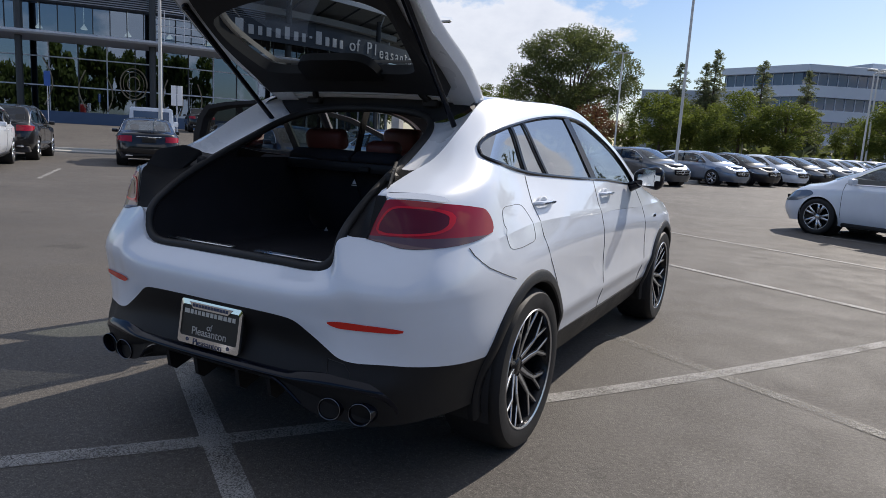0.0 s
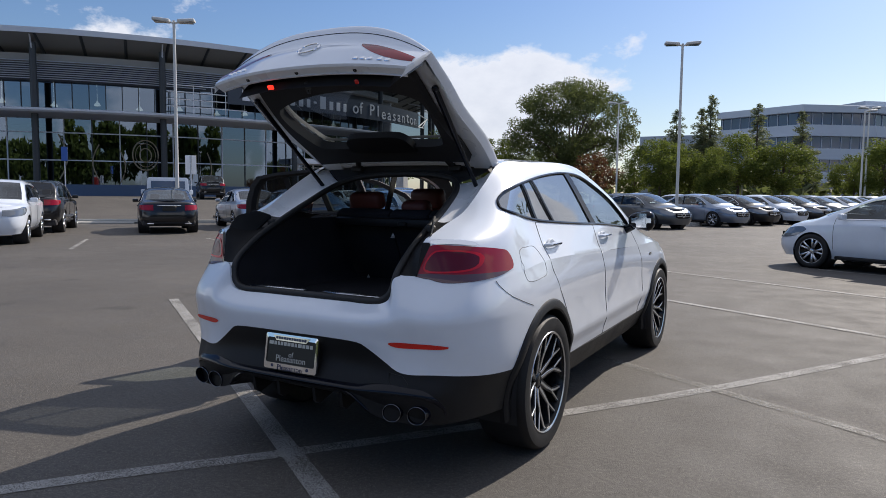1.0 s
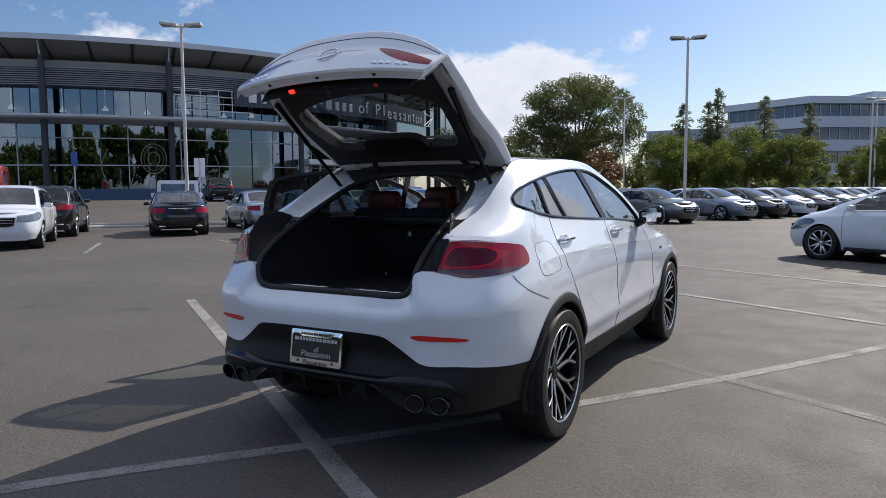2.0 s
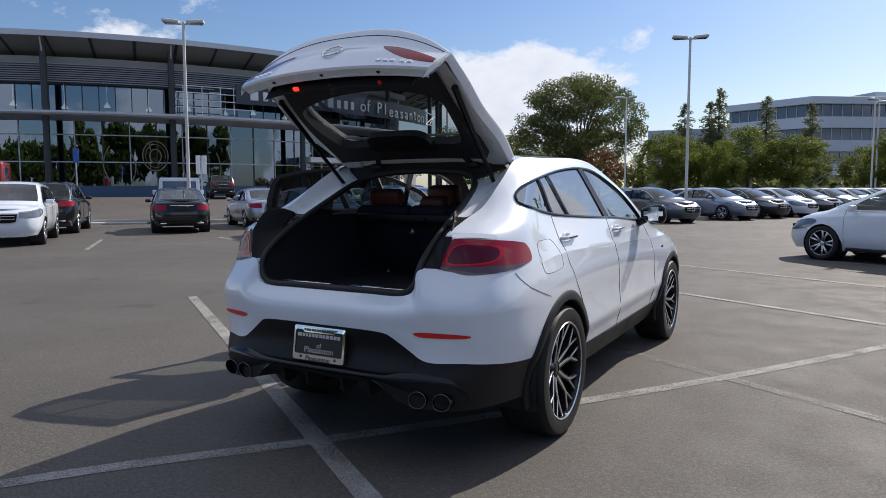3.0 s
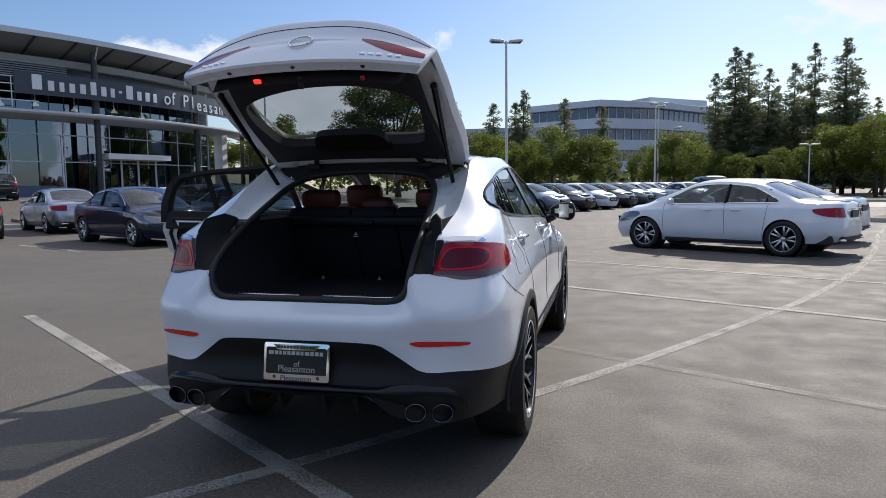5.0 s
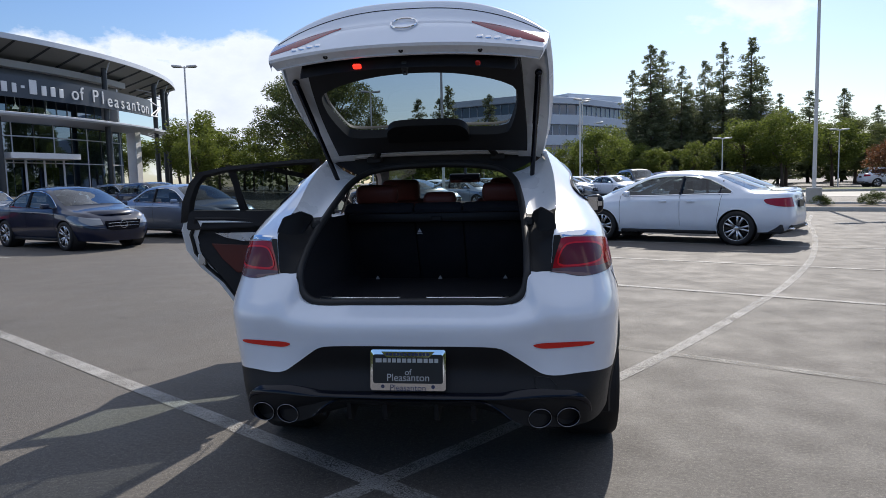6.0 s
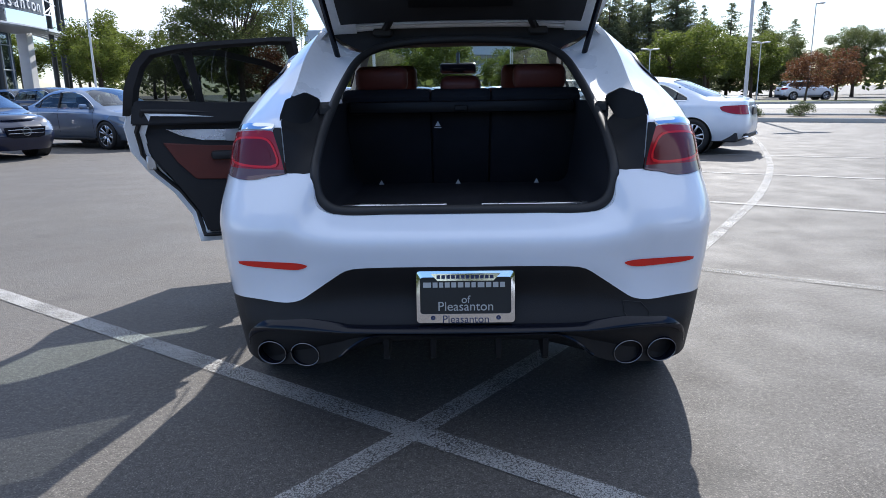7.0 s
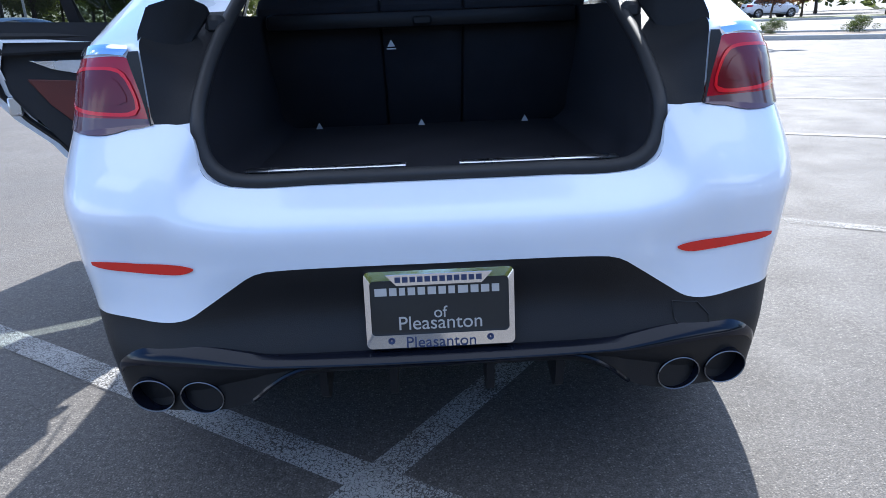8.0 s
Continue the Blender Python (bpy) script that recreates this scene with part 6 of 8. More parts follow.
rim_silver = varied("silver_alloy", (0.55, 0.56, 0.58), 0.25, 0.06, 10.0, 1.0)
lamp_lens = Mat("headlamp_lens", (0.16, 0.18, 0.21), 0.06, 0.3, Coat_Weight=1.0).m
cabin_dark = varied("dark_cabin", (0.025, 0.025, 0.028), 0.8, 0.2)


def small_wheel(r):
    t = bmesh.new()
    lathe(t, [(-.10, r * .70), (-.112, r * .85), (-.10, r * .985), (-.07, r), (.07, r), (.10, r * .985), (.112, r * .85), (.104, r * .72), (.07, r * .68), (-.07, r * .68)], 36, "x")
    rim = bmesh.new()
    lathe(rim, [(.098, r * .735), (.106, r * .71), (.10, r * .68), (.03, r * .64), (.03, r * .10)], 36, "x", closed=False)
    edge = bmesh.new()
    lathe(edge, [(.100, r * .738), (.109, r * .715), (.103, r * .685), (.096, r * .70)], 36, "x")
    sp = bmesh.new()
    for k in range(5):
        for d in (-.13, .13):
            a = 2 * math.pi * k / 5 + d
            b = 2 * math.pi * k / 5 + d * .75
            p, q = Vector((.06, r * .14 * math.cos(a), r * .14 * math.sin(a))), Vector((.092, r * .70 * math.cos(b + d * .9), r * .70 * math.sin(b + d * .9)))
            tube(sp, [p, p.lerp(q, .5), q], [r * .085, r * .075, r * .085], 5)
    lathe(sp, [(.075, .001), (.078, r * .12), (.06, r * .18)], 20, "x", closed=False)
    return [("tyre", mesh_of("tyre", t, rubber)), ("rim", mesh_of("rim", rim, rim_black)), ("spoke_star", mesh_of("spoke_star", sp, rim_silver)), ("rim_edge", mesh_of("rim_edge", edge, rim_silver))]


def car_kind(K):
    """All meshes of one body kind: (name, mesh, takes the car's paint, level)."""
    low, high = Net(K["low"]), Net(K["high"])
    nu = steps(0, 11, 88)
    hub_a, hub_b = K["hub"]
    r = K["r"]
    win = outline2(K["win"], 3)
    out = []
    body = bmesh.new()
    for mirror in (False, True):
        low.grid(body, nu, steps(0, 3, 15), mirror)
        high.grid(body, nu, steps(0, 3, 14), mirror)
    bmesh.ops.remove_doubles(body, verts=body.verts, dist=.0008)
    cut(body, lambda p: min(math.hypot(p.y - hub_a, p.z - r), math.hypot(p.y - hub_b, p.z - r)) - r * 1.10)
    cut(body, lambda p: poly_dist(p.y, p.z, win) if p.z > .93 and abs(p.x) > .3 else 1.0)

    def over(a, b, n, dy0, dy1, dz, inset=1.0):
        bm = bmesh.new()
        g = []
        for k, u in enumerate(steps(a, b, n)):
            e = high.at(u, 3.0)
            dy = dy0 + (dy1 - dy0) * k / n
            g.append([bm.verts.new((e.x * t * inset, e.y + dy * (1 - abs(t) ** 2.4), e.z + dz * (1 - abs(t) ** 2.4))) for t in steps(-1, 1, 16)])
        for p, q in zip(g, g[1:]):
            for j in range(16):
                bm.faces.new((p[j], p[j + 1], q[j + 1], q[j]))
        return bm

    bg = K["bulge"]
    if K["deck"][1] > 2:
        out.append(("boot_lid", over(*K["deck"], 14, -.02, -.06, .02), None, True))
        out.append(("rear_window", over(*K["rear"], 8, -.12, -.03, bg * .6), car_glass, False))
    else:
        out.append(("rear_window", over(*K["rear"], 8, -.10, -.10, bg), car_glass, False))
    out.append(("roof", over(*K["roof"], 10, 0, 0, bg), None, True))
    out.append(("windscreen", over(*K["front"], 8, .05, .30, bg * .8), car_glass, False))
    out.append(("bonnet", over(*K["bonnet"], 16, .26, 0, .035), None, True))
    out.insert(0, ("body", body, None, True))
    for mirror in (False, True):
        sx = -1 if mirror else 1
        bm = bmesh.new()
        high.grid(bm, nu, steps(0, 3, 14), mirror)
        cut(bm, lambda p: poly_dist(p.y, p.z, win) if abs(p.x) > .3 else 1.0, False)
        for v in bm.verts:
            v.co.x -= sx * .008
        out.append(("side_window", bm, car_glass, False))
        bm = bmesh.new()
        pts = []
        for y, z in dense(win, .12):
            u = min(range(12, 81), key=lambda k: abs(high.at(k / 10, 1.5).y - y)) / 10
            v = min(range(0, 31), key=lambda k: abs(high.at(u, k / 10).z - z)) / 10
            pts.append((sx * (high.at(u, v).x + .004), y, z))
        tube(bm, pts, .011, 5, True)
        out.append(("window_trim", bm, chrome, False))
        for y in K["split"][:1] + (K["door"][0],):
            bm = bmesh.new()
            za, zb = (.99, 1.36) if K is SEDAN else (1.09, 1.53)
            if y < -.5:
                za, zb = za, zb - .10
            pts = []
            for t in steps(0, 1, 6):
                z = za + (zb - za) * t
                yy = y - .04 * t
                pts.append((sx * (.845 - (.165 if K is SEDAN else .15) * t - (0.0 if y > -.5 else .012)), yy, z))
            tube(bm, pts, .03 if y > -.5 else .018, 6)
            out.append(("window_post", bm, gloss_black, False))
        # door gaps
        for y in (K["door"][0] - .06, K["split"][0], K["door"][1]):
            bm = bmesh.new()
            ztop = .98 if K is SEDAN else 1.08
            pts = []
            for t in steps(0, 1, 10):
                z = .36 + (ztop - .36) * t
                yy = y + (.10 * (1 - t) * (1 if y < -.9 else 0))
                u = min(range(0, 45), key=lambda k: abs(low.at(k / 4, 2).y - yy)) / 4
                net = low if z < K["low"][6][3][2] else high
                v = min(range(0, 31), key=lambda k: abs(net.at(u, k / 10).z - z)) / 10
                pts.append((sx * (net.at(u, v).x + .001), yy, z))
            tube(bm, pts, .004, 4)
            out.append(("door_gap", bm, seal_rubber, False))
        for y in (K["split"][0] + .12 - .35, K["door"][1] - .95):
            bm = bmesh.new()
            z = .86 if K is SEDAN else .97
            box(bm, (sx * .915, y, z), (.03, .17, .022), .008)
            out.append(("door_handle", bm, None, True))
        # lamps, mirror
        tailp = outline2([(-2.40, .76), (-2.40, .90), (-2.10, .915), (-1.88, .89), (-1.92, .82), (-2.15, .76)] if K is SEDAN else [(-2.40, .90), (-2.40, 1.04), (-2.12, 1.05), (-1.90, 1.02), (-1.95, .94), (-2.12, .89)], 3)
        bm = bmesh.new()
        low.grid(bm, steps(0, 4, 40), steps(1, 3, 24), mirror)
        high.grid(bm, steps(0, 4, 40), steps(0, 1.2, 8), mirror)
        cut(bm, lambda p: poly_dist(p.y, p.z, tailp), False)
        cut(bm, lambda p: abs(p.x) - .46)
        bm.normal_update()
        for v in bm.verts:
            v.co += Vector((sx * .006, -.008, .002))
        out.append(("tail_lamp", bm, lamp_red, False))
        headp = outline2([(1.55, .74), (1.85, .60), (2.30, .58), (2.40, .66), (2.20, .72), (1.85, .79), (1.62, .80)] if K is SEDAN else [(1.65, .90), (1.90, .76), (2.35, .74), (2.40, .82), (2.10, .90), (1.75, .96)], 3)
        bm = bmesh.new()
        low.grid(bm, steps(8, 11, 40), steps(1, 3, 24), mirror)
        high.grid(bm, steps(8, 11, 40), steps(0, 1.0, 8), mirror)
        cut(bm, lambda p: poly_dist(p.y, p.z, headp), False)
        cut(bm, lambda p: abs(p.x) - .44)
        for v in bm.verts:
            v.co += Vector((sx * .006, .008, .002))
        out.append(("head_lamp", bm, lamp_lens, False))
        bm = bmesh.new()
        zb = .99 if K is SEDAN else 1.10
        box(bm, (sx * .97, .82, zb + .03), (.19, .10, .12), .035, None, 2)
        tube(bm, [(sx * .84, .84, zb - .01), (sx * .92, .83, zb + .01)], .022, 6)
        out.append(("wing_mirror", bm, None, True))
    for x, z, w, h, mt, nm in ((0, .58 if K is SEDAN else .74, .72, .22, gloss_black, "grille"),):
        bm = bmesh.new()
        y = 2.37 if K is SEDAN else 2.34
        prism(bm, [(-.42, z + .09), (.42, z + .09), (.38, z - .10), (.25, z - .13), (-.25, z - .13), (-.38, z - .10)], "y", y - .06, y + .004)
        out.append(("grille", bm, gloss_black, False))
        for d in (-.035, .035):
            bm = bmesh.new()
            box(bm, (0, y + .010, z + d), (.74, .016, .014), .004)
            out.append(("grille_bar", bm, chrome, False))
        bm = bmesh.new()
        lathe(bm, [(y + .008, .075), (y + .022, .080), (y + .022, .092), (y + .008, .094)], 24, "y", (0, 0, z), False)
        out.append(("round_emblem", bm, chrome, False))
    bm = bmesh.new()
    yb = -2.37 if K is SEDAN else -2.33
    zp = .80 if K is SEDAN else .86
    box(bm, (0, yb + .02, zp), (.40, .03, .14), .01)
    out.append(("plate", bm, plate_black, False))
    bm = bmesh.new()
    box(bm, (0, yb + .01, zp + .10), (.70, .02, .016), .004)
    out.append(("chrome_bar", bm, chrome, False))
    bm = bmesh.new()
    box(bm, (0, yb + .07, .35 if K is SEDAN else .45), (1.20, .09, .10), .03)
    out.append(("rear_valance", bm, black_plastic, False))
    for sx in (-1, 1):
        bm = bmesh.new()
        box(bm, (sx * .55, yb + .05, .33 if K is SEDAN else .43), (.20, .08, .045), .015)
        out.append(("exhaust_trim", bm, chrome, False))
        bm = bmesh.new()
        box(bm, (sx * .80, 0, .24 if K is SEDAN else .34), (.14, 2.0, .07), .02)
        out.append(("sill", bm, black_plastic, False))
    bm = bmesh.new()
    zf = .62 if K is SEDAN else .74
    box(bm, (0, -.15, .34), (1.56, 4.1, .20), .03)
    out.append(("floor_pan", bm, cabin_dark, False))
    for xs_ in (-.37, .37):
        for y in (.05, -.95):
            bm = bmesh.new()
            box(bm, (xs_, y, zf + .15), (.48, .14, .62), .05, pose(0, 0, 0, 14, 0, 0).to_3x3(), 2)
            box(bm, (xs_, y - .10, zf + .55), (.25, .09, .16), .035, None, 2)
            out.append(("seat", bm, cabin_dark, False))
    bm = bmesh.new()
    box(bm, (0, .95, zf + .22), (1.4, .35, .20), .06, None, 2)
    out.append(("dashboard", bm, cabin_dark, False))
    for hy in K["hub"]:
        for sx in (-1, 1):
            bm = bmesh.new()
            lathe(bm, [(0, .05), (0, r * 1.12), (sx * .30, r * 1.12)], 28, "x", (sx * .58, hy, r), False)
            out.append(("wheel_well", bm, dark_trim, False))
    made = [(n, mesh_of(n, b, white_paint if painted else m, True, 40), painted) for n, b, m, painted in out]
    return dict(parts=made, wheel=small_wheel(r), hub=K["hub"], r=r, wx=K["wx"])


KINDS = dict(sedan=car_kind(SEDAN), wagon=car_kind(WAGON))


def parked_car(kind, colour, x, y, heading, label, group="parked cars", scale=(1, 1, 1), glazed=True, category="car"):
    """heading: the direction in which the nose points."""
    K = KINDS[kind]
    ang = math.degrees(math.atan2(-heading[0], heading[1]))
    ob = thing("parked_car", label, category, group, "", pose(x, y, ground_z(x, y), 0, 0, ang))
    ob.scale = scale
    for n, me, painted in K["parts"]:
        o = new(n, me)
        o.parent = ob
        if painted:
            o.material_slots[0].link = "OBJECT"
            o.material_slots[0].material = colour
        if n in ("side_window", "windscreen", "rear_window"):
            o.visible_shadow = False
    for hy in K["hub"]:
        for sx in (1, -1):
            w = new("wheel", K["wheel"][0][1])
            w.parent = ob
            w.matrix_basis = pose(sx * K["wx"], hy, K["r"], 0, 0, 0 if sx > 0 else 180)
            for n, me in K["wheel"][1:]:
                o = new(n, me)
                o.parent = w
    return ob


p_white = white_paint
p_black = paint("black_paint", (0.012, 0.012, 0.014), 0.0, 0.3)
p_navy = paint("dark_blue_paint", (0.008, 0.012, 0.034), 0.0, 0.3)
p_silver = paint("silver_paint", (0.52, 0.55, 0.60), 0.85, 0.32)
p_blue = paint("steel_blue_paint", (0.22, 0.27, 0.36), 0.8, 0.32)
p_grey = paint("dark_grey_paint", (0.09, 0.10, 0.115), 0.7, 0.32)
p_red = paint("red_paint", (0.30, 0.03, 0.025), 0.2, 0.35)
p_brown = paint("dark_red_paint", (0.10, 0.025, 0.02), 0.3, 0.35)

H1 = (-.85, .527)
parked_car("sedan", p_white, 3.75, 12.56, H1, "white sedan with dark two-tone alloy wheels on sunlit asphalt")
parked_car("sedan", p_white, 4.90, 15.69, H1, "white sedan parked behind another white sedan")
parked_car("sedan", p_black, -17.72, 13.68, (-.80, .60), "black sedan seen from its tail in a row of cars")
parked_car("sedan", p_silver, -17.25, 17.1, H1, "silver sedan with red tail lamps beside a hedge")
parked_car("sedan", p_navy, -10.96, 13.0, (.895, -.446), "dark blue sedan with a chrome grille facing the aisle")
parked_car("sedan", p_blue, -9.27, 15.72, (.895, -.446), "steel blue sedan beside a dark blue one")
parked_car("wagon", p_white, -17.1, 7.75, (.80, -.60), "white compact SUV parked nose to the aisle", scale=(1, .96, .97))
parked_car("wagon", p_black, -20.86, 11.15, (-.77, .64), "black SUV with red tail lamps in a row of cars")
parked_car("wagon", p_black, -39.9, 35.9, (-.8, .6), "black SUV far off before the showroom", scale=(1.03, 1.03, 1.05))
row_paint = [p_grey, p_blue, p_black, p_white, p_black, p_grey, p_silver, p_white, p_silver, p_grey, p_white, p_black, p_silver]
row_word = {p_grey: "dark grey", p_blue: "steel blue", p_black: "black", p_white: "white", p_silver: "silver"}
for k, col in enumerate(row_paint):
    s = -4.6 if k == 0 else (k - 1) * 2.85
    x, y = -2.1 - .79 + s * .40, 30.6 + 1.42 + s * .917
    parked_car("sedan", col, x, y, (.86, -.51), f"{row_word[col]} sedan in the long sunlit row", "long row of parked cars")
for k, (col, w) in enumerate(((p_grey, "dark grey"), (p_white, "white"), (p_silver, "silver"), (p_black, "black"), (p_white, "white"))):
    s = -3.0 + k * 5.6
    parked_car("sedan", col, -6.6 + s * .40, 38.6 + s * .917, (-.86, .51), f"{w} sedan in the second row behind", "second row of parked cars")
parked_car("wagon", p_black, 7.9, 46.4, (.3, -.95), "black off-road car far off in the car park", scale=(1, .95, 1.12))
parked_car("wagon", p_brown, 10.5, 47.6, (.3, -.95), "dark red SUV far off in the car park")
parked_car("sedan", p_white, 6.0, 44.0, (.5, -.86), "white sedan far off in the car park")
parked_car("wagon", p_white, 30.0, 58.5, (.99, .05), "white SUV parked along the far street")
parked_car("wagon", p_grey, -22.0, 33.0, (.9, -.44), "dark grey SUV beyond the parked sedans")
parked_car("sedan", p_white, -25.5, 34.5, (.9, -.44), "white car far off below the showroom roof")
parked_car("wagon", p_navy, -18.2, 29.6, (.9, -.44), "dark blue SUV beyond the parked sedans")


def box_offroader(x, y, heading, colour):
    """A tall square-cut off-roader with its spare wheel at the back."""
    ang = math.degrees(math.atan2(-heading[0], heading[1]))
    ob = thing("parked_car", "white square-cut off-road car with a spare wheel behind", "car", "parked cars", "", pose(x, y, ground_z(x, y), 0, 0, ang))
    bm = bmesh.new()
    box(bm, (0, 0, .86), (1.80, 4.5, .70), .05, None, 2)
    part("body", bm, colour, ob)
    bm = bmesh.new()
    low = [(-.86, -2.15), (.86, -2.15), (.86, .75), (-.86, .75)]
    a = [bm.verts.new((px, py, 1.20)) for px, py in low]
    b = [bm.verts.new((px * .93, py * .97 if py < 0 else py - .18, 1.93)) for px, py in low]
    for k in range(4):
        bm.faces.new((a[k], a[(k + 1) % 4], b[(k + 1) % 4], b[k]))
    bm.faces.new(b)
    bmesh.ops.bevel(bm, geom=list(bm.edges), offset=.04, segments=2, affect="EDGES")
    part("cabin", bm, colour, ob)
    for c, s in (((0, -2.13, 1.56), (1.34, .02, .44)), ((0, .68, 1.56), (1.40, .02, .46))):
        bm = bmesh.new()
        box(bm, c, s, .006, pose(0, 0, 0, -5 if c[1] < 0 else 12, 0, 0).to_3x3())
        part("window", bm, office_glass, ob)
    for sx in (-1, 1):
        for y0, w in ((-1.55, .85), (-.55, .9), (.30, .55)):
            bm = bmesh.new()
            box(bm, (sx * .84, y0, 1.56), (.02, w, .44), .006, pose(0, 0, 0, 0, -sx * 5, 0).to_3x3())
            part("window", bm, office_glass, ob)
        bm = bmesh.new()
        box(bm, (sx * .78, -2.26, .72), (.16, .04, .12), .01)
        part("tail_lamp", bm, lamp_red, ob)
        bm = bmesh.new()
        box(bm, (sx * 1.02, .55, 1.30), (.20, .12, .22), .04, None, 2)
        part("wing_mirror", bm, colour, ob)
        for hy in (-1.42, 1.43):
            wl_ = new("wheel", KINDS["wagon"]["wheel"][0][1])
            wl_.parent = ob
            wl_.matrix_basis = pose(sx * .80, hy, .38, 0, 0, 0 if sx > 0 else 180) @ Matrix.Diagonal((1.05, 1.05, 1.05, 1))
            for n, me in KINDS["wagon"]["wheel"][1:]:
                o = new(n, me)
                o.parent = wl_
    bm = bmesh.new()
    lathe(bm, [(-2.28, .30), (-2.30, .36), (-2.44, .37), (-2.48, .30), (-2.48, .02)], 36, "y", (.05, 0, 1.06), False)
    part("spare_wheel_cover", bm, colour, ob)


box_offroader(-23.9, 18.8, (-.78, .62), p_white)


def red_truck(x, y, heading):
    ang = math.degrees(math.atan2(-heading[0], heading[1]))
    ob = thing("truck", "red lorry cab parked beside the showroom", "truck", "", "", pose(x, y, ground_z(x, y), 0, 0, ang))
    bm = bmesh.new()
    box(bm, (0, 1.0, 1.75), (2.3, 2.4, 2.2), .18, None, 3)
    part("cab", bm, p_red, ob)
    bm = bmesh.new()
    box(bm, (0, 2.16, 2.2), (1.9, .12, .8), .05)
    part("windscreen", bm, office_glass, ob)
    bm = bmesh.new()
    box(bm, (0, -2.2, .95), (2.2, 4.2, .25), .03)
    part("chassis", bm, steel_dark, ob)
    for sx in (-1, 1):
        bm = bmesh.new()
        box(bm, (sx * 1.145, 1.3, 2.2), (.03, 1.1, .7), .01)
        part("side_window", bm, office_glass, ob)
        for hy in (1.2, -2.8):
            bm = bmesh.new()
            lathe(bm, [(-.14, .2), (-.14, .48), (.14, .48), (.14, .25), (.05, .2)], 30, "x", (sx * .98, hy, .48))
            part("wheel", bm, rubber, ob)


red_truck(-38.5, 18.0, (.80, -.60))

# the curved glass showroom
def ring_pt(r, deg, z):
    a = radians(deg)
    return Vector((ARC_C.x + r * math.cos(a), ARC_C.y + r * math.sin(a), z))


def ring_sheet(bm, profile, d0, d1, n, closed=True):
    """A section of (radius, z) swept round the centre from d0 to d1 degrees."""
    prev = None
    for k in range(n + 1):
        d = d0 + (d1 - d0) * k / n
        row = [bm.verts.new(ring_pt(r, d, z)) for r, z in profile]
        m = len(row)
        if prev:
            for j in range(m if closed else m - 1):
                bm.faces.new((prev[j], prev[(j + 1) % m], row[(j + 1) % m], row[j]))
        elif closed:
            bm.faces.new(row[::-1])
        prev = row
    if closed:
        bm.faces.new(prev)


show = thing("showroom", "curved two-storey glass car showroom with a wide overhanging roof", "building")
B0, B1, BR = -78, 7, 28
bm = bmesh.new()
ring_sheet(bm, [(45.0, 14.25), (45.05, 14.60), (44.6, 14.75), (30, 13.4), (30, 13.0), (41.0, 12.75)], B0, BR, 70)
roof_b = part("roof", bm, roof_soffit, show, "grey metal roof with a deep sloping soffit", angle=30)
bm = bmesh.new()
ring_sheet(bm, [(45.06, 14.20), (45.14, 14.20), (45.14, 14.66), (45.06, 14.66)], B0, BR, 70)
part("roof_edge", bm, steel_grey, roof_b, "pale metal roof edge")
for k in range(24):
    d = B0 + 1 + k * 4.4
    bm = bmesh.new()
    a, b = ring_pt(44.9, d, 14.22), ring_pt(41.0, d, 12.70)
    tube(bm, [a, b], .13, 4)
    part("soffit_rib", bm, steel_dark, roof_b)
bm = bmesh.new()
ring_sheet(bm, [(42.0, 7.55), (45.0, 7.80), (45.15, 7.95), (45.15, 8.10), (45.0, 8.15), (42.0, 8.25)], B0, B1 + 2, 60)
can = part("canopy", bm, steel_grey, show, "pale grey metal canopy between the storeys", angle=30)
bm = bmesh.new()
for r in (42.2, 42.9, 43.6, 44.3, 45.0):
    ring_sheet(bm, [(r, 7.75), (r + .22, 7.85), (r + .22, 8.12), (r, 8.12)], B1 + 2, BR - 1, 18)
part("open_canopy", bm, steel_grey, show, "open slatted end of the canopy")
# upper windows
for k in range(45):
    d0, d1 = B0 + k * 1.82, B0 + (k + 1) * 1.82
    if d1 > -0.5 + 4:
        break
    bm = bmesh.new()
    ring_sheet(bm, [(42.0, 8.25), (42.0, 10.7)], d0 + .05, d1 - .05, 1, False)
    part("window_pane", bm, glass_building, show).visible_shadow = False
    bm = bmesh.new()
    tube(bm, [ring_pt(42.03, d0, 8.2), ring_pt(42.03, d0, 10.75)], .05, 4)
    part("mullion", bm, steel_dark, show)
# lower glazing
for k in range(28):
    d0, d1 = B0 + k * 3.05, B0 + (k + 1) * 3.05
    for z0, z1 in ((PAD_Z, 3.9), (3.98, 6.3), (6.38, 7.55)):
        bm = bmesh.new()
        ring_sheet(bm, [(42.0, z0), (42.0, z1)], d0 + .05, d1 - .05, 2, False)
        part("window_pane", bm, glass_building, show).visible_shadow = False
    bm = bmesh.new()
    tube(bm, [ring_pt(42.03, d0, PAD_Z), ring_pt(42.03, d0, 7.6)], .065, 4)
    part("mullion", bm, steel_grey if k % 2 else steel_dark, show)
for z in (3.94, 6.34):
    bm = bmesh.new()
    ring_sheet(bm, [(42.0, z - .05), (42.1, z - .05), (42.1, z + .05), (42.0, z + .05)], B0, B1, 60)
    part("transom", bm, steel_grey, show)
# louvres below the roof
for k in range(9):
    z = 10.80 + k * .185
    bm = bmesh.new()
    ring_sheet(bm, [(43.0, z), (43.16, z - .05), (43.18, z + .01), (43.02, z + .05)], B0, -28.5 if k < 2 else -20, 50)
    part("louvre", bm, louver_metal, show)
bm = bmesh.new()
ring_sheet(bm, [(42.0, 10.7), (42.0, 12.3)], B0, B1, 60, False)
part("upper_wall", bm, sign_navy, show, "dark wall behind the louvres")
bm = bmesh.new()
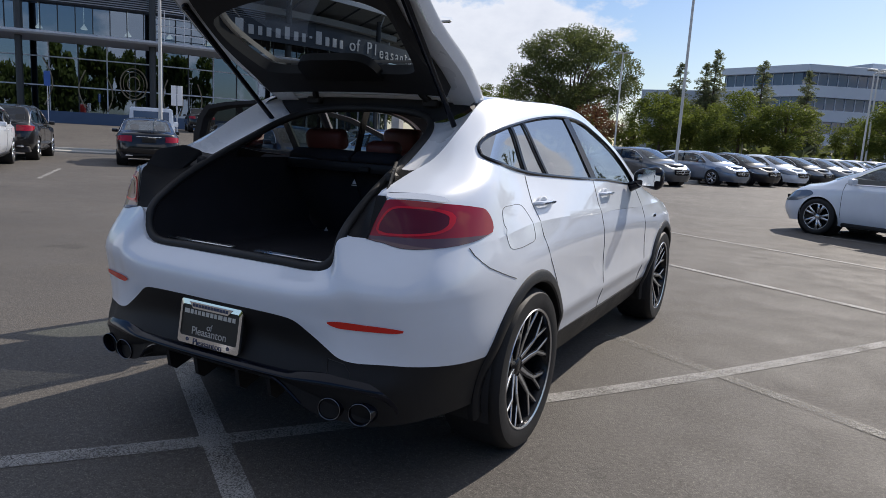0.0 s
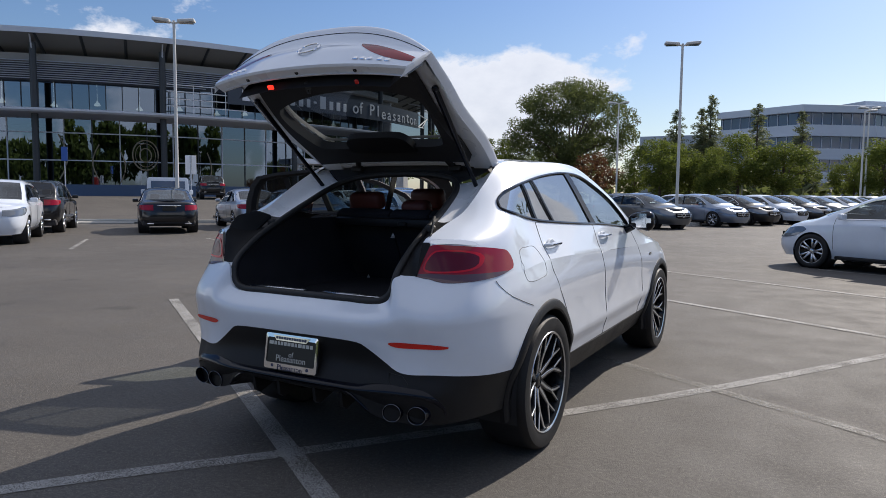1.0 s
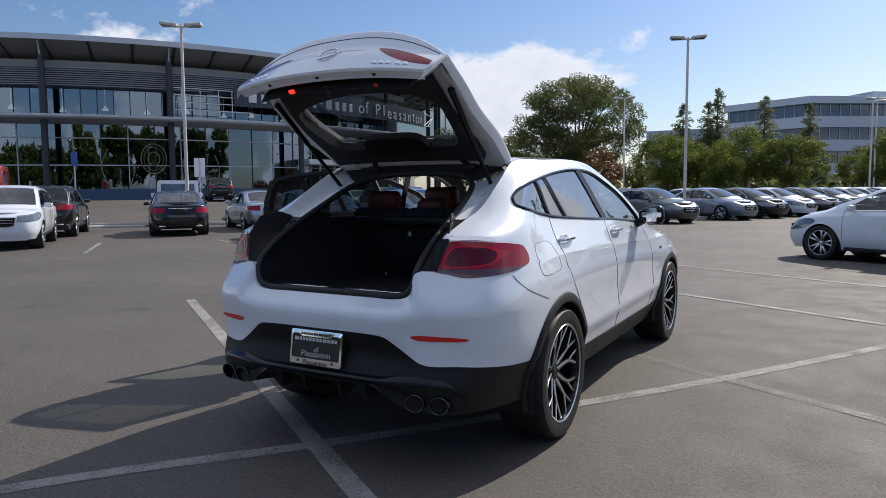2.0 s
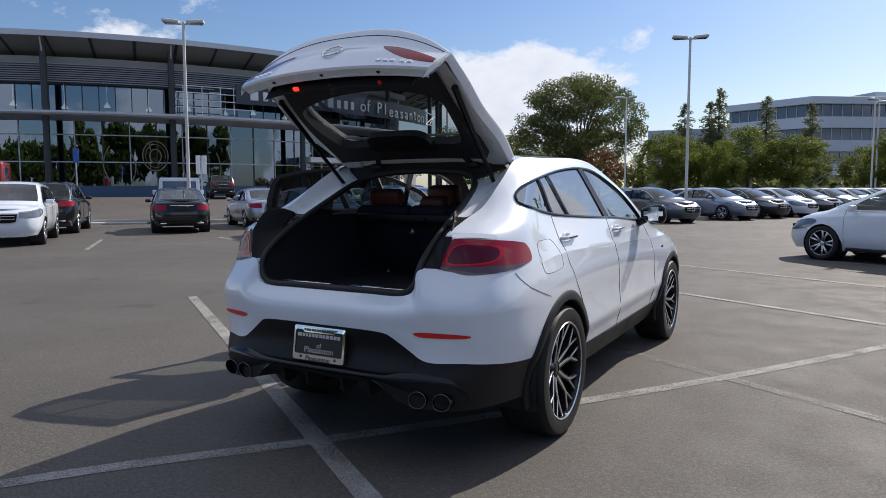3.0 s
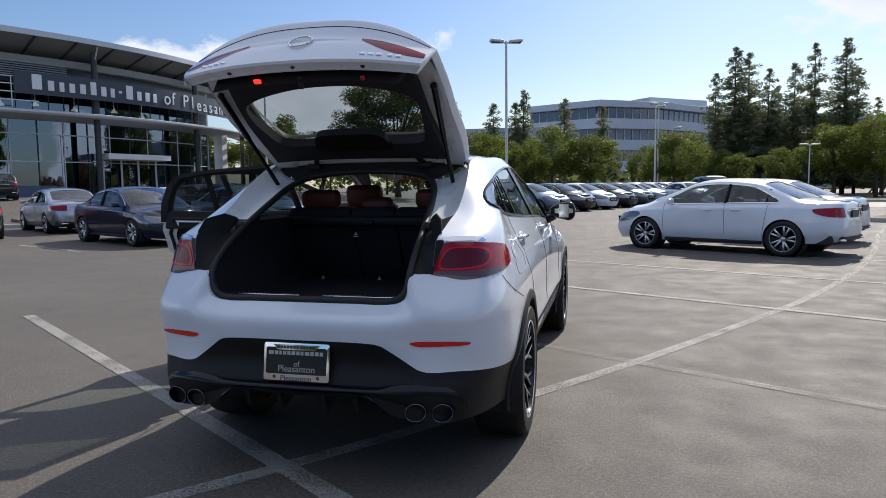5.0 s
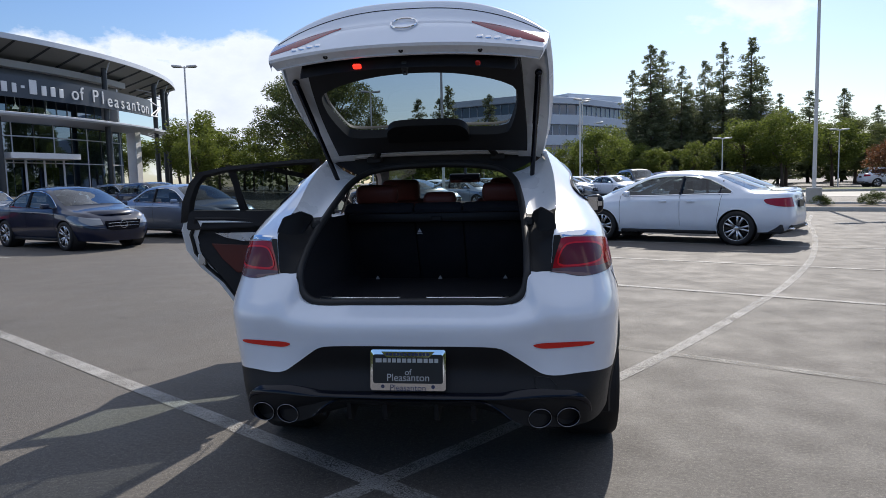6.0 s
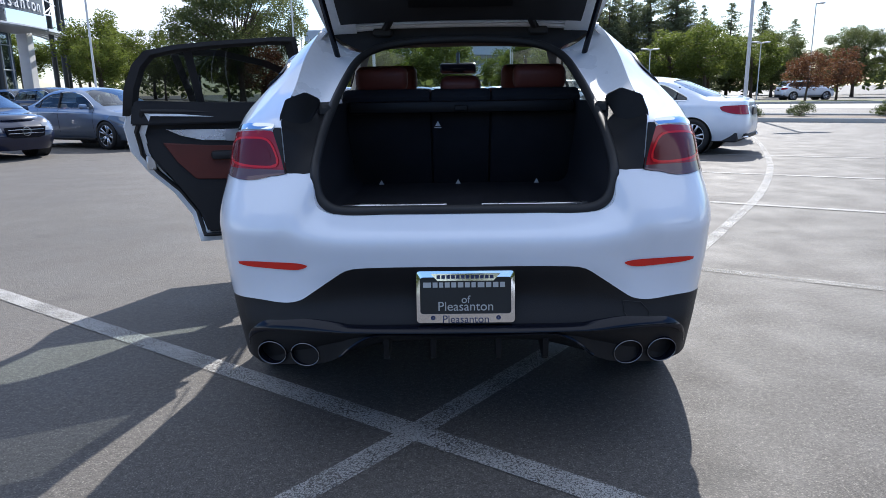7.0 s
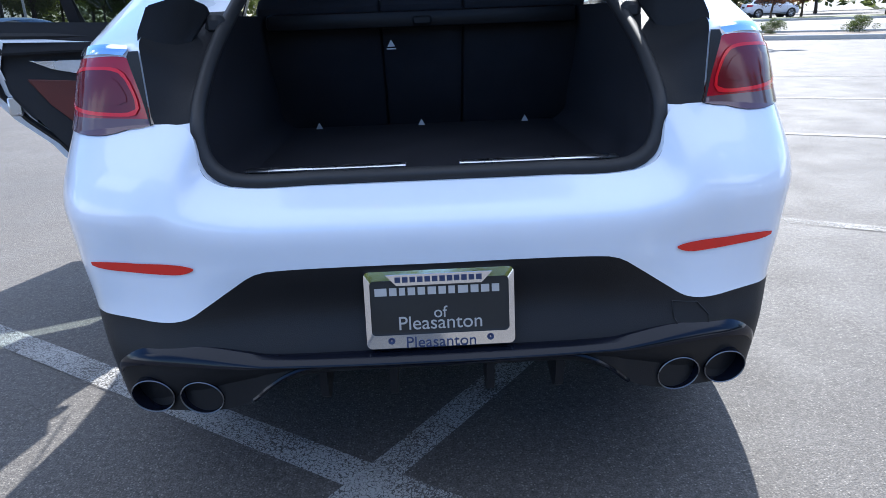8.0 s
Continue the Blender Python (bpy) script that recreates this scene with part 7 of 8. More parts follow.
ring_sheet(bm, [(41.9, 12.3), (42.9, 12.3), (42.9, 12.9), (41.9, 12.9)], B0, B1, 60)
part("wall_head", bm, stone_head, show, "pale beam under the roof")
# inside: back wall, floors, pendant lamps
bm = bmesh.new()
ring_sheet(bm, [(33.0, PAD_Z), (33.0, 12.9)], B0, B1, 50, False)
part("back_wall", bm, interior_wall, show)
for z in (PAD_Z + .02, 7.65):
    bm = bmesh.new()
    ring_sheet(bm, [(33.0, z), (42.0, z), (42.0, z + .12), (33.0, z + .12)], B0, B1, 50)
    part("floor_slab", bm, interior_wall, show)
bm = bmesh.new()
ring_sheet(bm, [(33.0, PAD_Z), (42.0, PAD_Z), (42.0, 12.9), (33.0, 12.9)], B1 - .4, B1, 1)
part("end_wall", bm, steel_grey, show, "pale end wall of the showroom")
lamp_glow = Mat("pendant_lamp_glow", (0.8, 0.75, 0.65), 0.5).m
_e = lamp_glow.node_tree.nodes["Principled BSDF"]
_e.inputs["Emission Color"].default_value = (1.0, 0.85, 0.62, 1)
_e.inputs["Emission Strength"].default_value = 1.2
for k, d in enumerate((-58, -52, -46, -41, -36, -31, -26, -22, -17, -11, -6)):
    bm = bmesh.new()
    p = ring_pt(40.2, d, 9.0 if k % 2 else 8.8)
    lathe(bm, [(.0, .30), (.12, .26), (.30, .10), (.45, .04)], 16, "z", p, False)
    tube(bm, [p + Vector((0, 0, .4)), p + Vector((0, 0, 3.0))], .02, 4)
    part("pendant_lamp", bm, lamp_glow, show, "small glowing pendant lamp")
# columns
for d in (-62, -46.7, -33.6, -17.3, -.9, 14.5, 20.4, 24.5):
    bm = bmesh.new()
    lathe(bm, [(PAD_Z - .1, .27), (13.6, .27)], 20, "z", ring_pt(44.0, d, 0), False)
    col = part("column", bm, steel_dark, show, "dark round steel column")
    bm = bmesh.new()
    a = ring_pt(44.0, d, 12.6)
    tube(bm, [a, ring_pt(44.7, d, 14.2)], .07, 5)
    tube(bm, [a, ring_pt(42.0, d, 13.0)], .07, 5)
    part("bracket", bm, steel_grey, col)
bm = bmesh.new()
p = ring_pt(42.6, 9.6, 0)
box(bm, (p.x, p.y, 4.3), (1.1, 1.1, 7.0), .04)
part("white_pier", bm, sign_white, show, "white pier under the canopy")
# low blue wall and entrance
bm = bmesh.new()
ring_sheet(bm, [(45.5, PAD_Z - .1), (45.9, PAD_Z - .1), (45.9, 1.80), (45.5, 1.80)], -70, -23.5, 40)
tagged(part("low_wall", bm, blue_band), "low blue painted wall before the showroom", "wall", kind="structure")
ent = new("entrance")
ent.parent = show
for d in (-15.8, -13.2, -10.6, -7.6):
    bm = bmesh.new()
    tube(bm, [ring_pt(42.8, d, PAD_Z), ring_pt(42.8, d, 4.2)], .12, 4)
    part("door_post", bm, steel_grey, ent)
bm = bmesh.new()
ring_sheet(bm, [(42.2, 4.2), (44.4, 4.25), (44.4, 4.75), (42.2, 4.8)], -16.4, -7.0, 8)
part("entrance_canopy", bm, sign_white, ent, "white canopy over the entrance doors")
for d in (-14.5, -11.9, -9.1):
    for s in (-.6, .6):
        bm = bmesh.new()
        ring_sheet(bm, [(42.5, PAD_Z), (42.55, PAD_Z), (42.55, 3.5), (42.5, 3.5)], d + s - .55, d + s + .55, 1)
        part("glass_door", bm, glass_building, ent).visible_shadow = False
# sign board: a curved dark panel; the maker's name as plain bars, the rest lettered
sign = new("sign_board")
sign.parent = show
sign["label"] = "long dark sign board with white lettering"
bm = bmesh.new()
ring_sheet(bm, [(44.45, 9.45), (44.60, 9.45), (44.60, 11.30), (44.45, 11.30)], -26.4, 10.2, 40)
part("sign_panel", bm, sign_navy, sign)


def on_sign(deg, z, r=44.64):
    a = radians(deg)
    p = ring_pt(r, deg, z)
    return Matrix.Translation(p) @ Matrix.Rotation(a + math.pi / 2, 4, "Z") @ pose(0, 0, 0, 90, 0, 0)


tall = [1.25, .85, .8, .8, .85, 1.15, .85, .8, .22, 1.25, .85, .85, .8]
d = -24.8
for k, h in enumerate(tall):
    w = (.95, .62, .5, .6, .62, .66, .62, .5, .42, .88, .62, .62, .56)[k]
    dd = math.degrees(w / 44.6)
    bm = bmesh.new()
    box(bm, (0, 0, 0), (w * .82, h, .10), .03)
    o = part("letter_bar", bm, sign_white, sign)
    o.matrix_basis = on_sign(d + dd / 2, 9.85 + h / 2 if h > .3 else 10.4)
    d += math.degrees((w + .33) / 44.6)
for ch, deg in (("o", -7.5), ("f", -6.45)):
    text_mesh("letter", ch, 1.75, sign_white, sign, on_sign(deg, 10.33 + (.05 if ch == "o" else .1)), .05)
word = "Pleasanton"
for k, ch in enumerate(word):
    text_mesh("letter", ch, 1.75, sign_white, sign, on_sign(-4.5 + 14.0 * (k + .3) / len(word), 10.40 if ch in "Pl" else 10.33 if ch == "t" else 10.22), .05)
bm = bmesh.new()
for a, b in (((44.5, 10.3, 9.6), (44.5, 14.8, 10.9)), ((44.5, 10.3, 11.2), (44.5, 15.8, 10.9)), ((44.5, 12.3, 9.7), (44.5, 14.8, 10.9)), ((44.5, 10.3, 9.6), (44.5, 13.4, 9.7))):
    tube(bm, [ring_pt(*a), ring_pt(*b)], .07, 5)
part("sign_brace", bm, sign_white, sign)

lattice = new("sign_frame")
lattice.parent = show
lattice["label"] = "white steel frame beside the sign board"
for z in (8.9, 9.55, 10.2, 10.8):
    bm = bmesh.new()
    tube(bm, [ring_pt(44.4, d, z) for d in steps(-33.2, -24.0, 8)], .045, 5)
    part("rail", bm, sign_white, lattice)
for d in (-32.4, -30.3, -28.2, -26.6):
    bm = bmesh.new()
    tube(bm, [ring_pt(44.4, d, 8.3), ring_pt(44.4, d, 10.85)], .04, 5)
    part("post", bm, sign_white, lattice)
# pale gold rings and curved strokes set just in front of the panes
emblem = new("glass_rings")
emblem.parent = show
emblem["label"] = "large pale gold rings on the showroom glass"
gold_tone = varied("pale_gold_tone", (0.30, 0.25, 0.17), 0.6, 0.12, 2.0)
EM = -35.5
for rad, thick in ((1.35, .10), (1.05, .05), (.62, .09)):
    bm = bmesh.new()
    tube(bm, [ring_pt(42.12, EM + math.degrees(rad * .8 * math.cos(w) / 42.1), 4.55 + rad * math.sin(w)) for w in steps(0, 2 * math.pi, 36)[:-1]], thick * .6, 5, True)
    part("ring", bm, gold_tone, emblem)
for off, z0, z1, bend in ((-9.5, 2.3, 6.2, .9), (-5.2, 2.2, 5.4, -.7), (-2.9, 2.0, 5.0, .6), (3.8, 2.0, 5.2, -.5), (5.2, 2.0, 4.4, .4), (7.4, 2.0, 5.0, .5)):
    bm = bmesh.new()
    tube(bm, [ring_pt(42.12, EM + off + bend * math.sin(3.2 * t), z0 + (z1 - z0) * t) for t in steps(0, 1, 12)], .055, 5)
    part("curved_stroke", bm, gold_tone, emblem, "pale curved stroke on the glass")

# far office block behind the trees
office = thing("office_building", "pale four-storey office block with dark window bands", "building")
FRONT = [(-13.6, 121.65), (-1.0, 115.2), (9.0, 122.0), (24.0, 142.0), (60.0, 165.0)]
for i, ((ax, ay), (bx, by)) in enumerate(zip(FRONT, FRONT[1:])):
    a, b = Vector((ax, ay, 0)), Vector((bx, by, 0))
    d = (b - a).normalized()
    n = Vector((d.y, -d.x, 0))
    length = (b - a).length
    m = Matrix.Translation(a) @ Matrix.Rotation(math.atan2(d.y, d.x), 4, "Z")
    for f in range(4):
        z0 = f * 3.55
        bm = bmesh.new()
        box(bm, (length / 2, 6.0, z0 + .85), (length, 12.0, 1.7), .03)
        bm.transform(m)
        part("spandrel", bm, stone_wall, office, "pale panel band")
        bm = bmesh.new()
        box(bm, (length / 2, 6.3, z0 + 2.6), (length, 11.4, 1.9))
        bm.transform(m)
        part("window_band", bm, office_glass, office, "dark blue window band")
        for k in range(int(length / 1.6)):
            bm = bmesh.new()
            box(bm, (.4 + 1.6 * k, .55, z0 + 2.6), (.09, .14, 1.86))
            bm.transform(m)
            part("mullion", bm, stone_wall, office)
    bm = bmesh.new()
    box(bm, (length / 2, 6.0, 14.75), (length + .4, 12.6, 1.1), .05)
    bm.transform(m)
    part("parapet", bm, stone_wall, office, "pale parapet")
bm = bmesh.new()
box(bm, (10, 135, 16.0), (14, 9, 1.6), .05, pose(0, 0, 0, 0, 0, 40).to_3x3())
part("roof_plant_room", bm, stone_wall, office)
low_b = thing("low_building", "low pale building between the trees", "building")
bm = bmesh.new()
box(bm, (-12.5, 96, 4.6), (14, 10, 9.2), .05)
part("wall", bm, stone_wall, low_b)
for k in range(2):
    bm = bmesh.new()
    box(bm, (-12.5, 90.97, 3 + 3.4 * k), (13, .06, 1.4))
    part("window_band", bm, office_glass, low_b)

# trees: trunk, limbs and a crown of many small leaf cards in clumps
def leaf_cloud(rng, clumps, per, size, flat=.6, slim=.55):
    """Leaf cards scattered in round clumps; clumps: (centre, radius)."""
    vs, fs = [], []
    for c, r in clumps:
        n = int(per * (r ** 1.7))
        for _ in range(n):
            d = Vector((rng.gauss(0, 1), rng.gauss(0, 1), rng.gauss(0, 1))).normalized()
            q = c + Vector((d.x, d.y, d.z * .82)) * r * (.45 + .58 * rng.random() ** .6)
            a = Vector((rng.gauss(0, 1), rng.gauss(0, 1), rng.gauss(0, flat))).normalized()
            b = a.cross(d + Vector((rng.gauss(0, .5), rng.gauss(0, .5), rng.gauss(0, .5)))).normalized()
            s = size * (.6 + .8 * rng.random())
            i = len(vs)
            vs += [q - a * s, q + b * s * slim, q + a * s, q - b * s * slim]
            fs.append((i, i + 1, i + 2, i + 3))
    return vs, fs


def cards(name, vs, fs, mat):
    me = bpy.data.meshes.new(name)
    me.from_pydata([tuple(v) for v in vs], [], fs)
    me.materials.append(mat)
    return me


def broad_tree(seed, h, w, mat, base=.22, size=.20, per=120, nclump=46, trunk_r=.16, lump=(.085, .16)):
    """Meshes of a broadleaf tree, h high and w wide, crown from base * h upwards."""
    rng = random.Random(seed)
    bm = bmesh.new()
    z0 = h * base
    mid = Vector((rng.uniform(-.2, .2), rng.uniform(-.2, .2), z0 + h * .12))
    tube(bm, [(0, 0, -.05), (0.03, 0, z0 * .5), mid, mid + Vector((.1, .05, h * .25))], [trunk_r * 1.3, trunk_r, trunk_r * .85, trunk_r * .4], 8)
    clumps = []
    cz, rz = h * (base + 1) / 2, h * (1 - base) / 2
    while len(clumps) < nclump:
        d = Vector((rng.uniform(-1, 1), rng.uniform(-1, 1), rng.uniform(-1, 1)))
        if not .35 < d.length < 1.0:
            continue
        shape = 1.0 - .25 * max(0, d.z)
        c = Vector((d.x * w / 2 * shape * .86, d.y * w / 2 * shape * .86, cz + d.z * rz * .86))
        clumps.append((c, w * rng.uniform(*lump)))
        if len(clumps) % 4 == 0:
            s = mid + Vector((0, 0, rng.uniform(-.05, .2) * h * .5))
            tube(bm, [s, s.lerp(c, .5) + Vector((0, 0, .04 * h)), c], [trunk_r * .42, trunk_r * .25, trunk_r * .08], 5)
    vs, fs = leaf_cloud(rng, clumps, per, size)
    return mesh_of("trunk", bm, bark), cards("crown", vs, fs, mat)


def conifer(seed, h, w, mat, size=.12, layers=34):
    """Meshes of a conifer: whorls of drooping boughs, each a row of small needle tufts, with gaps between them."""
    rng = random.Random(seed)
    bm = bmesh.new()
    tube(bm, [(0, 0, -.05), (.05, 0, h * .5), (0, .03, h * .98)], [h * .016, h * .010, .02], 8)
    clumps = []
    for k in range(layers):
        f = k / (layers - 1)
        z = h * (.07 + .91 * f)
        reach = w / 2 * (1 - f) ** .7 * rng.uniform(.62, 1.05) + .18
        for j in range(max(3, int(8 * (1 - f) + 3))):
            if rng.random() < .15:
                continue
            a = rng.uniform(0, 2 * math.pi)
            rr = reach * rng.uniform(.65, 1.12)
            tip = Vector((rr * math.cos(a), rr * math.sin(a), z + rr * rng.uniform(-.12, .22)))
            foot = Vector((0, 0, z))
            if j % 3 == 0:
                tube(bm, [foot, tip], [.035, .012], 4)
            n = max(2, int(rr / .42))
            for i in range(n):
                t = (i + 1) / n
                clumps.append((foot.lerp(tip, t) + Vector((rng.uniform(-.12, .12), rng.uniform(-.12, .12), -.10 * t)), rng.uniform(.20, .40) * (1.15 - .35 * t)))
    vs, fs = leaf_cloud(rng, clumps, 190, size, .35, .32)
    return mesh_of("trunk", bm, bark), cards("crown", vs, fs, mat)


LIBRARY = {
    "oak": [broad_tree(3, 14.0, 15.5, leaf_oak, .14, .105, 330, 170, .30, (.040, .090))],
    "lime": [broad_tree(k, 6.4, 6.0, leaf_lime, .24, .085, 430, 54, .12, (.07, .145)) for k in (11, 12, 13)],
    "pine": [conifer(k, 16.0, 9.0, leaf_pine, .15, 44) for k in (21, 22, 23)],
    "cypress": [conifer(k, 12.0, 5.6, leaf_pine, .14, 36) for k in (31, 32)],
    "red": [broad_tree(41, 4.5, 4.6, leaf_red, .22, .08, 320, 40, .09)],
    "bush": [broad_tree(51, 1.0, 1.8, leaf_hedge, .02, .024, 2600, 34, .03)],
}
TREE_WORDS = {
    "oak": ("large spreading dark green broadleaf tree", "tree"),
    "lime": ("round fresh green street tree in sunlight", "tree"),
    "pine": ("tall ragged dark green conifer tree", "tree"),
    "cypress": ("slender dark green conifer tree", "tree"),
    "red": ("small tree with copper-coloured leaves", "tree"),
    "bush": ("low round green shrub in a planting strip", "shrub"),
}


def plant(kind, x, y, h, wide=1.0, k=0, turn=0.0):
    trunk, crown = LIBRARY[kind][k % len(LIBRARY[kind])]
    base = {"oak": 14.0, "lime": 6.4, "pine": 16.0, "cypress": 12.0, "red": 4.5, "bush": 1.0}[kind]
    s = h / base
    label, cat = TREE_WORDS[kind]
    ob = thing("tree" if cat == "tree" else "shrub", label, cat, "shrubs" if cat == "shrub" else "", "", pose(x, y, ground_z(x, y), 0, 0, turn))
    ob.scale = (s * wide, s * wide, s)
    for n, me in (("trunk", trunk), ("crown", crown)):
        o = new(n, me)
        o.parent = ob
    return ob


plant("oak", -21.6, 69.2, 14.6, .96, 0, 20)
plant("red", -16.2, 58.5, 5.4, 1.05, 0, 0)
for i, (x, y, h, w) in enumerate(((-9.6, 56.0, 6.3, 1.05), (-5.7, 55.6, 5.3, .85), (-4.0, 60.2, 6.7, 1.05), (-.6, 59.6, 5.9, 1.1), (7.8, 66.8, 6.6, 1.1), (4.4, 63.2, 5.0, .9), (11.7, 72.7, 5.0, 1.0), (-7.9, 59.8, 6.0, 1.0), (-12.6, 60.0, 4.6, .8), (6.42, 59.0, 6.0, 1.0))):
    plant("lime", x, y, h, w, i, 47 * i)
for i, (x, y, h) in enumerate(((-13.4, 83.1, 11.6), (-9.8, 84.6, 13.4), (-11.0, 86.0, 12.0), (-4.4, 81.3, 11.7), (.2, 74.5, 9.9), (-16.0, 90.0, 9.0))):
    plant("cypress", x, y, h, 1.05, i, 63 * i)
for i, (x, y, h, w) in enumerate(((14.3, 79.9, 16.4, 1.0), (12.6, 82.0, 14.0, .8), (17.9, 80.4, 14.0, .9), (19.6, 84.0, 12.5, .9), (21.5, 84.9, 15.2, .9), (22.6, 81.0, 16.6, .8), (25.8, 81.4, 17.0, .95), (27.6, 83.5, 14.0, .9), (16.5, 84.4, 16.5, 1.0), (36.6, 93.0, 12.0, 1.2), (41.0, 93.5, 12.2, 1.1), (30.5, 86.0, 11.0, 1.0), (46.0, 95.0, 10.0, 1.2))):
    plant("pine", x, y, h, w, i, 71 * i)
for i, (x, y, h, w) in enumerate(((26.3, 71.3, 8.0, 1.1), (23.1, 63.0, 6.8, 1.1), (20.3, 64.5, 6.6, 1.1), (28.6, 66.0, 6.4, 1.1), (16.0, 66.0, 4.6, 1.0), (12.4, 66.5, 4.2, 1.0), (-38.1, 73.2, 9.6, 1.1), (-33.5, 76.0, 7.6, 1.1), (-40.0, 83.1, 7.0, 1.1), (-46.0, 86.0, 8.0, 1.2), (-30.5, 82.0, 6.6, 1.1), (-26.5, 80.0, 6.0, 1.2), (-60.0, 95.0, 10.0, 1.1), (-53.0, 97.0, 10.0, 1.1), (-66.0, 94.0, 9.0, 1.2), (-34.5, 66.5, 6.2, 1.1), (-29.0, 68.0, 5.2, 1.0))):
    plant("lime", x, y, h, w, i + 1, 33 * i)
for i, (x, y, h) in enumerate(((29.5, 52.5, 4.2), (26.4, 51.0, 3.9), (34.5, 50.0, 4.4), (38.5, 56.0, 4.4))):
    plant("red", x, y, h, 1.05, 0, 80 * i)
for i, (x, y) in enumerate(((40.5, 70.0), (47.0, 66.0), (52.0, 74.0), (35.0, 76.0), (58.0, 70.0))):
    plant("oak", x, y, 7.5, 1.0, 0, 50 * i)
for i, (x, y, h) in enumerate(((13.2, 24.6, .62), (16.0, 23.8, .66), (18.8, 22.6, .55), (21.4, 21.6, .6), (11.6, 25.2, .5), (24.0, 20.8, .58))):
    plant("bush", x, y, h, 1.0, 0, 60 * i)
# hedges by the left-hand cars and under the lamp in the long row
for x, y, h, w in ((-20.2, 20.2, .75, .9), (-21.4, 20.8, .7, .9), (-22.6, 21.6, .75, .9), (-23.8, 22.6, .7, .9), (-4.4, 30.9, .65, .7), (-3.4, 31.3, .6, .6), (-4.9, 31.9, .55, .6), (-15.6, 22.5, .8, 1.0), (-14.2, 23.6, .75, 1.0)):
    plant("bush", x, y, h, w, 0, x * 40)


# a far belt of trees that closes the horizon
def belt(name, pts, h, mat, seed, dens=12, big=1.0):
    rng = random.Random(seed)
    clumps = []
    for (ax, ay), (bx, by) in zip(pts, pts[1:]):
        n = int(math.hypot(bx - ax, by - ay) / 2.6)
        for k in range(n):
            t = k / n
            for _ in range(3):
                hh = h * rng.uniform(.25, 1.0)
                clumps.append((Vector((ax + (bx - ax) * t + rng.uniform(-3, 3), ay + (by - ay) * t + rng.uniform(-3, 3), hh * .8)), rng.uniform(1.2, 2.3) * big))
    vs, fs = leaf_cloud(rng, clumps, dens, .55 * big)
    ob = new(name, cards(name, vs, fs, mat))
    return tagged(ob, "distant belt of dark green trees", "trees", kind="stuff")


belt("distant_trees", [(-60, 118), (-34, 108), (-24, 100)], 7.0, leaf_oak, 5)
belt("distant_trees", [(-14, 74), (0, 72), (12, 78)], 3.6, leaf_oak, 6)
belt("distant_trees", [(20, -85), (70, -60), (95, -25), (105, 15)], 24.0, leaf_lime, 8, 14, 2.1)
belt("distant_trees", [(-60, -80), (-20, -95), (20, -85)], 15.0, leaf_lime, 9, 14, 1.9)
belt("distant_trees", [(28, 92), (46, 88), (70, 84), (100, 70)], 6.0, leaf_oak, 7)

# lamp posts, signs, kerbs, planting strips
def lamp_post(x, y, h, yaw, heads=2, base=0.6, r=.075):
    ob = thing("street_lamp", "pale grey car park lamp post with flat heads", "street lamp", "car park lamps", "", pose(x, y, ground_z(x, y), 0, 0, yaw))
    bm = bmesh.new()
    tube(bm, [(0, 0, 0), (0, 0, h)], [r, r * .72], 10)
    part("pole", bm, pole_paint, ob)
    if base:
        bm = bmesh.new()
        lathe(bm, [(0, .30), (base - .03, .30), (base, .27), (base, .001)], 20, "z", closed=False)
        part("concrete_base", bm, concrete, ob, "round concrete base")
    for s in ((-1, 1) if heads == 2 else (1,)):
        bm = bmesh.new()
        tube(bm, [(0, 0, h - .10), (s * .20, 0, h - .05)], .04, 6)
        part("arm", bm, pole_paint, ob)
        bm = bmesh.new()
        box(bm, (s * .47, 0, h), (.66, .42, .13), .05, pose(0, 0, 0, 0, s * -5, 0).to_3x3(), 2)
        hd = part("lamp_head", bm, pole_paint, ob)
        bm = bmesh.new()
        box(bm, (s * .47, 0, h - .072), (.52, .32, .02), .006)
        part("diffuser", bm, lamp_lens, hd)
    return ob


lamp_post(-20.5, 16.5, 8.05, 38)
lamp_post(-3.75, 30.9, 8.35, 20)
lamp_post(-12.3, 52.5, 8.7, 18)
lamp_post(5.0, 58.5, 8.1, 25)
lamp_post(4.6, 55.5, 7.6, 25, 1)
lamp_post(6.6, 64.5, 6.5, 0, 1)
lamp_post(12.05, 27.1, 8.4, 15, 2, .75, .085)
lamp_post(-21.8, 40.3, 9.2, 15)
lamp_post(-3.75, 60.3, 4.5, 10, 2, 0, .06)
lamp_post(17.2, 60.4, 4.5, 10, 2, 0, .06)
lamp_post(27.3, 61.6, 5.0, 10, 2, 0, .06)
lamp_post(33.0, 64.0, 8.5, 10, 1, 0, .07)
lamp_post(-16.5, 75.0, 9.5, 10, 1, 0, .06)


def post_sign(x, y, h, yaw, mat, w=.30, hh=.46, n=2, z=0.0):
    ob = thing("post_sign", "small parking sign plates on a thin post", "sign", "parking signs", "", pose(x, y, ground_z(x, y) + z, 0, 0, yaw))
    bm = bmesh.new()
    tube(bm, [(0, 0, 0), (0, 0, h)], .03, 6)
    part("post", bm, steel_grey, ob)
    for k in range(n):
        bm = bmesh.new()
        box(bm, ((k - (n - 1) / 2) * (w + .08), -.04, h - hh / 2), (w, .02, hh), .006)
        part("plate", bm, mat, ob)


sign_blue = varied("sign_blue", (0.04, 0.12, 0.42), 0.5, 0.05)
post_sign(-25.8, 21.8, 3.15, 45, sign_white, .22, .95)
post_sign(-33.8, 15.6, 3.2, 55, sign_white, .24, 1.0)
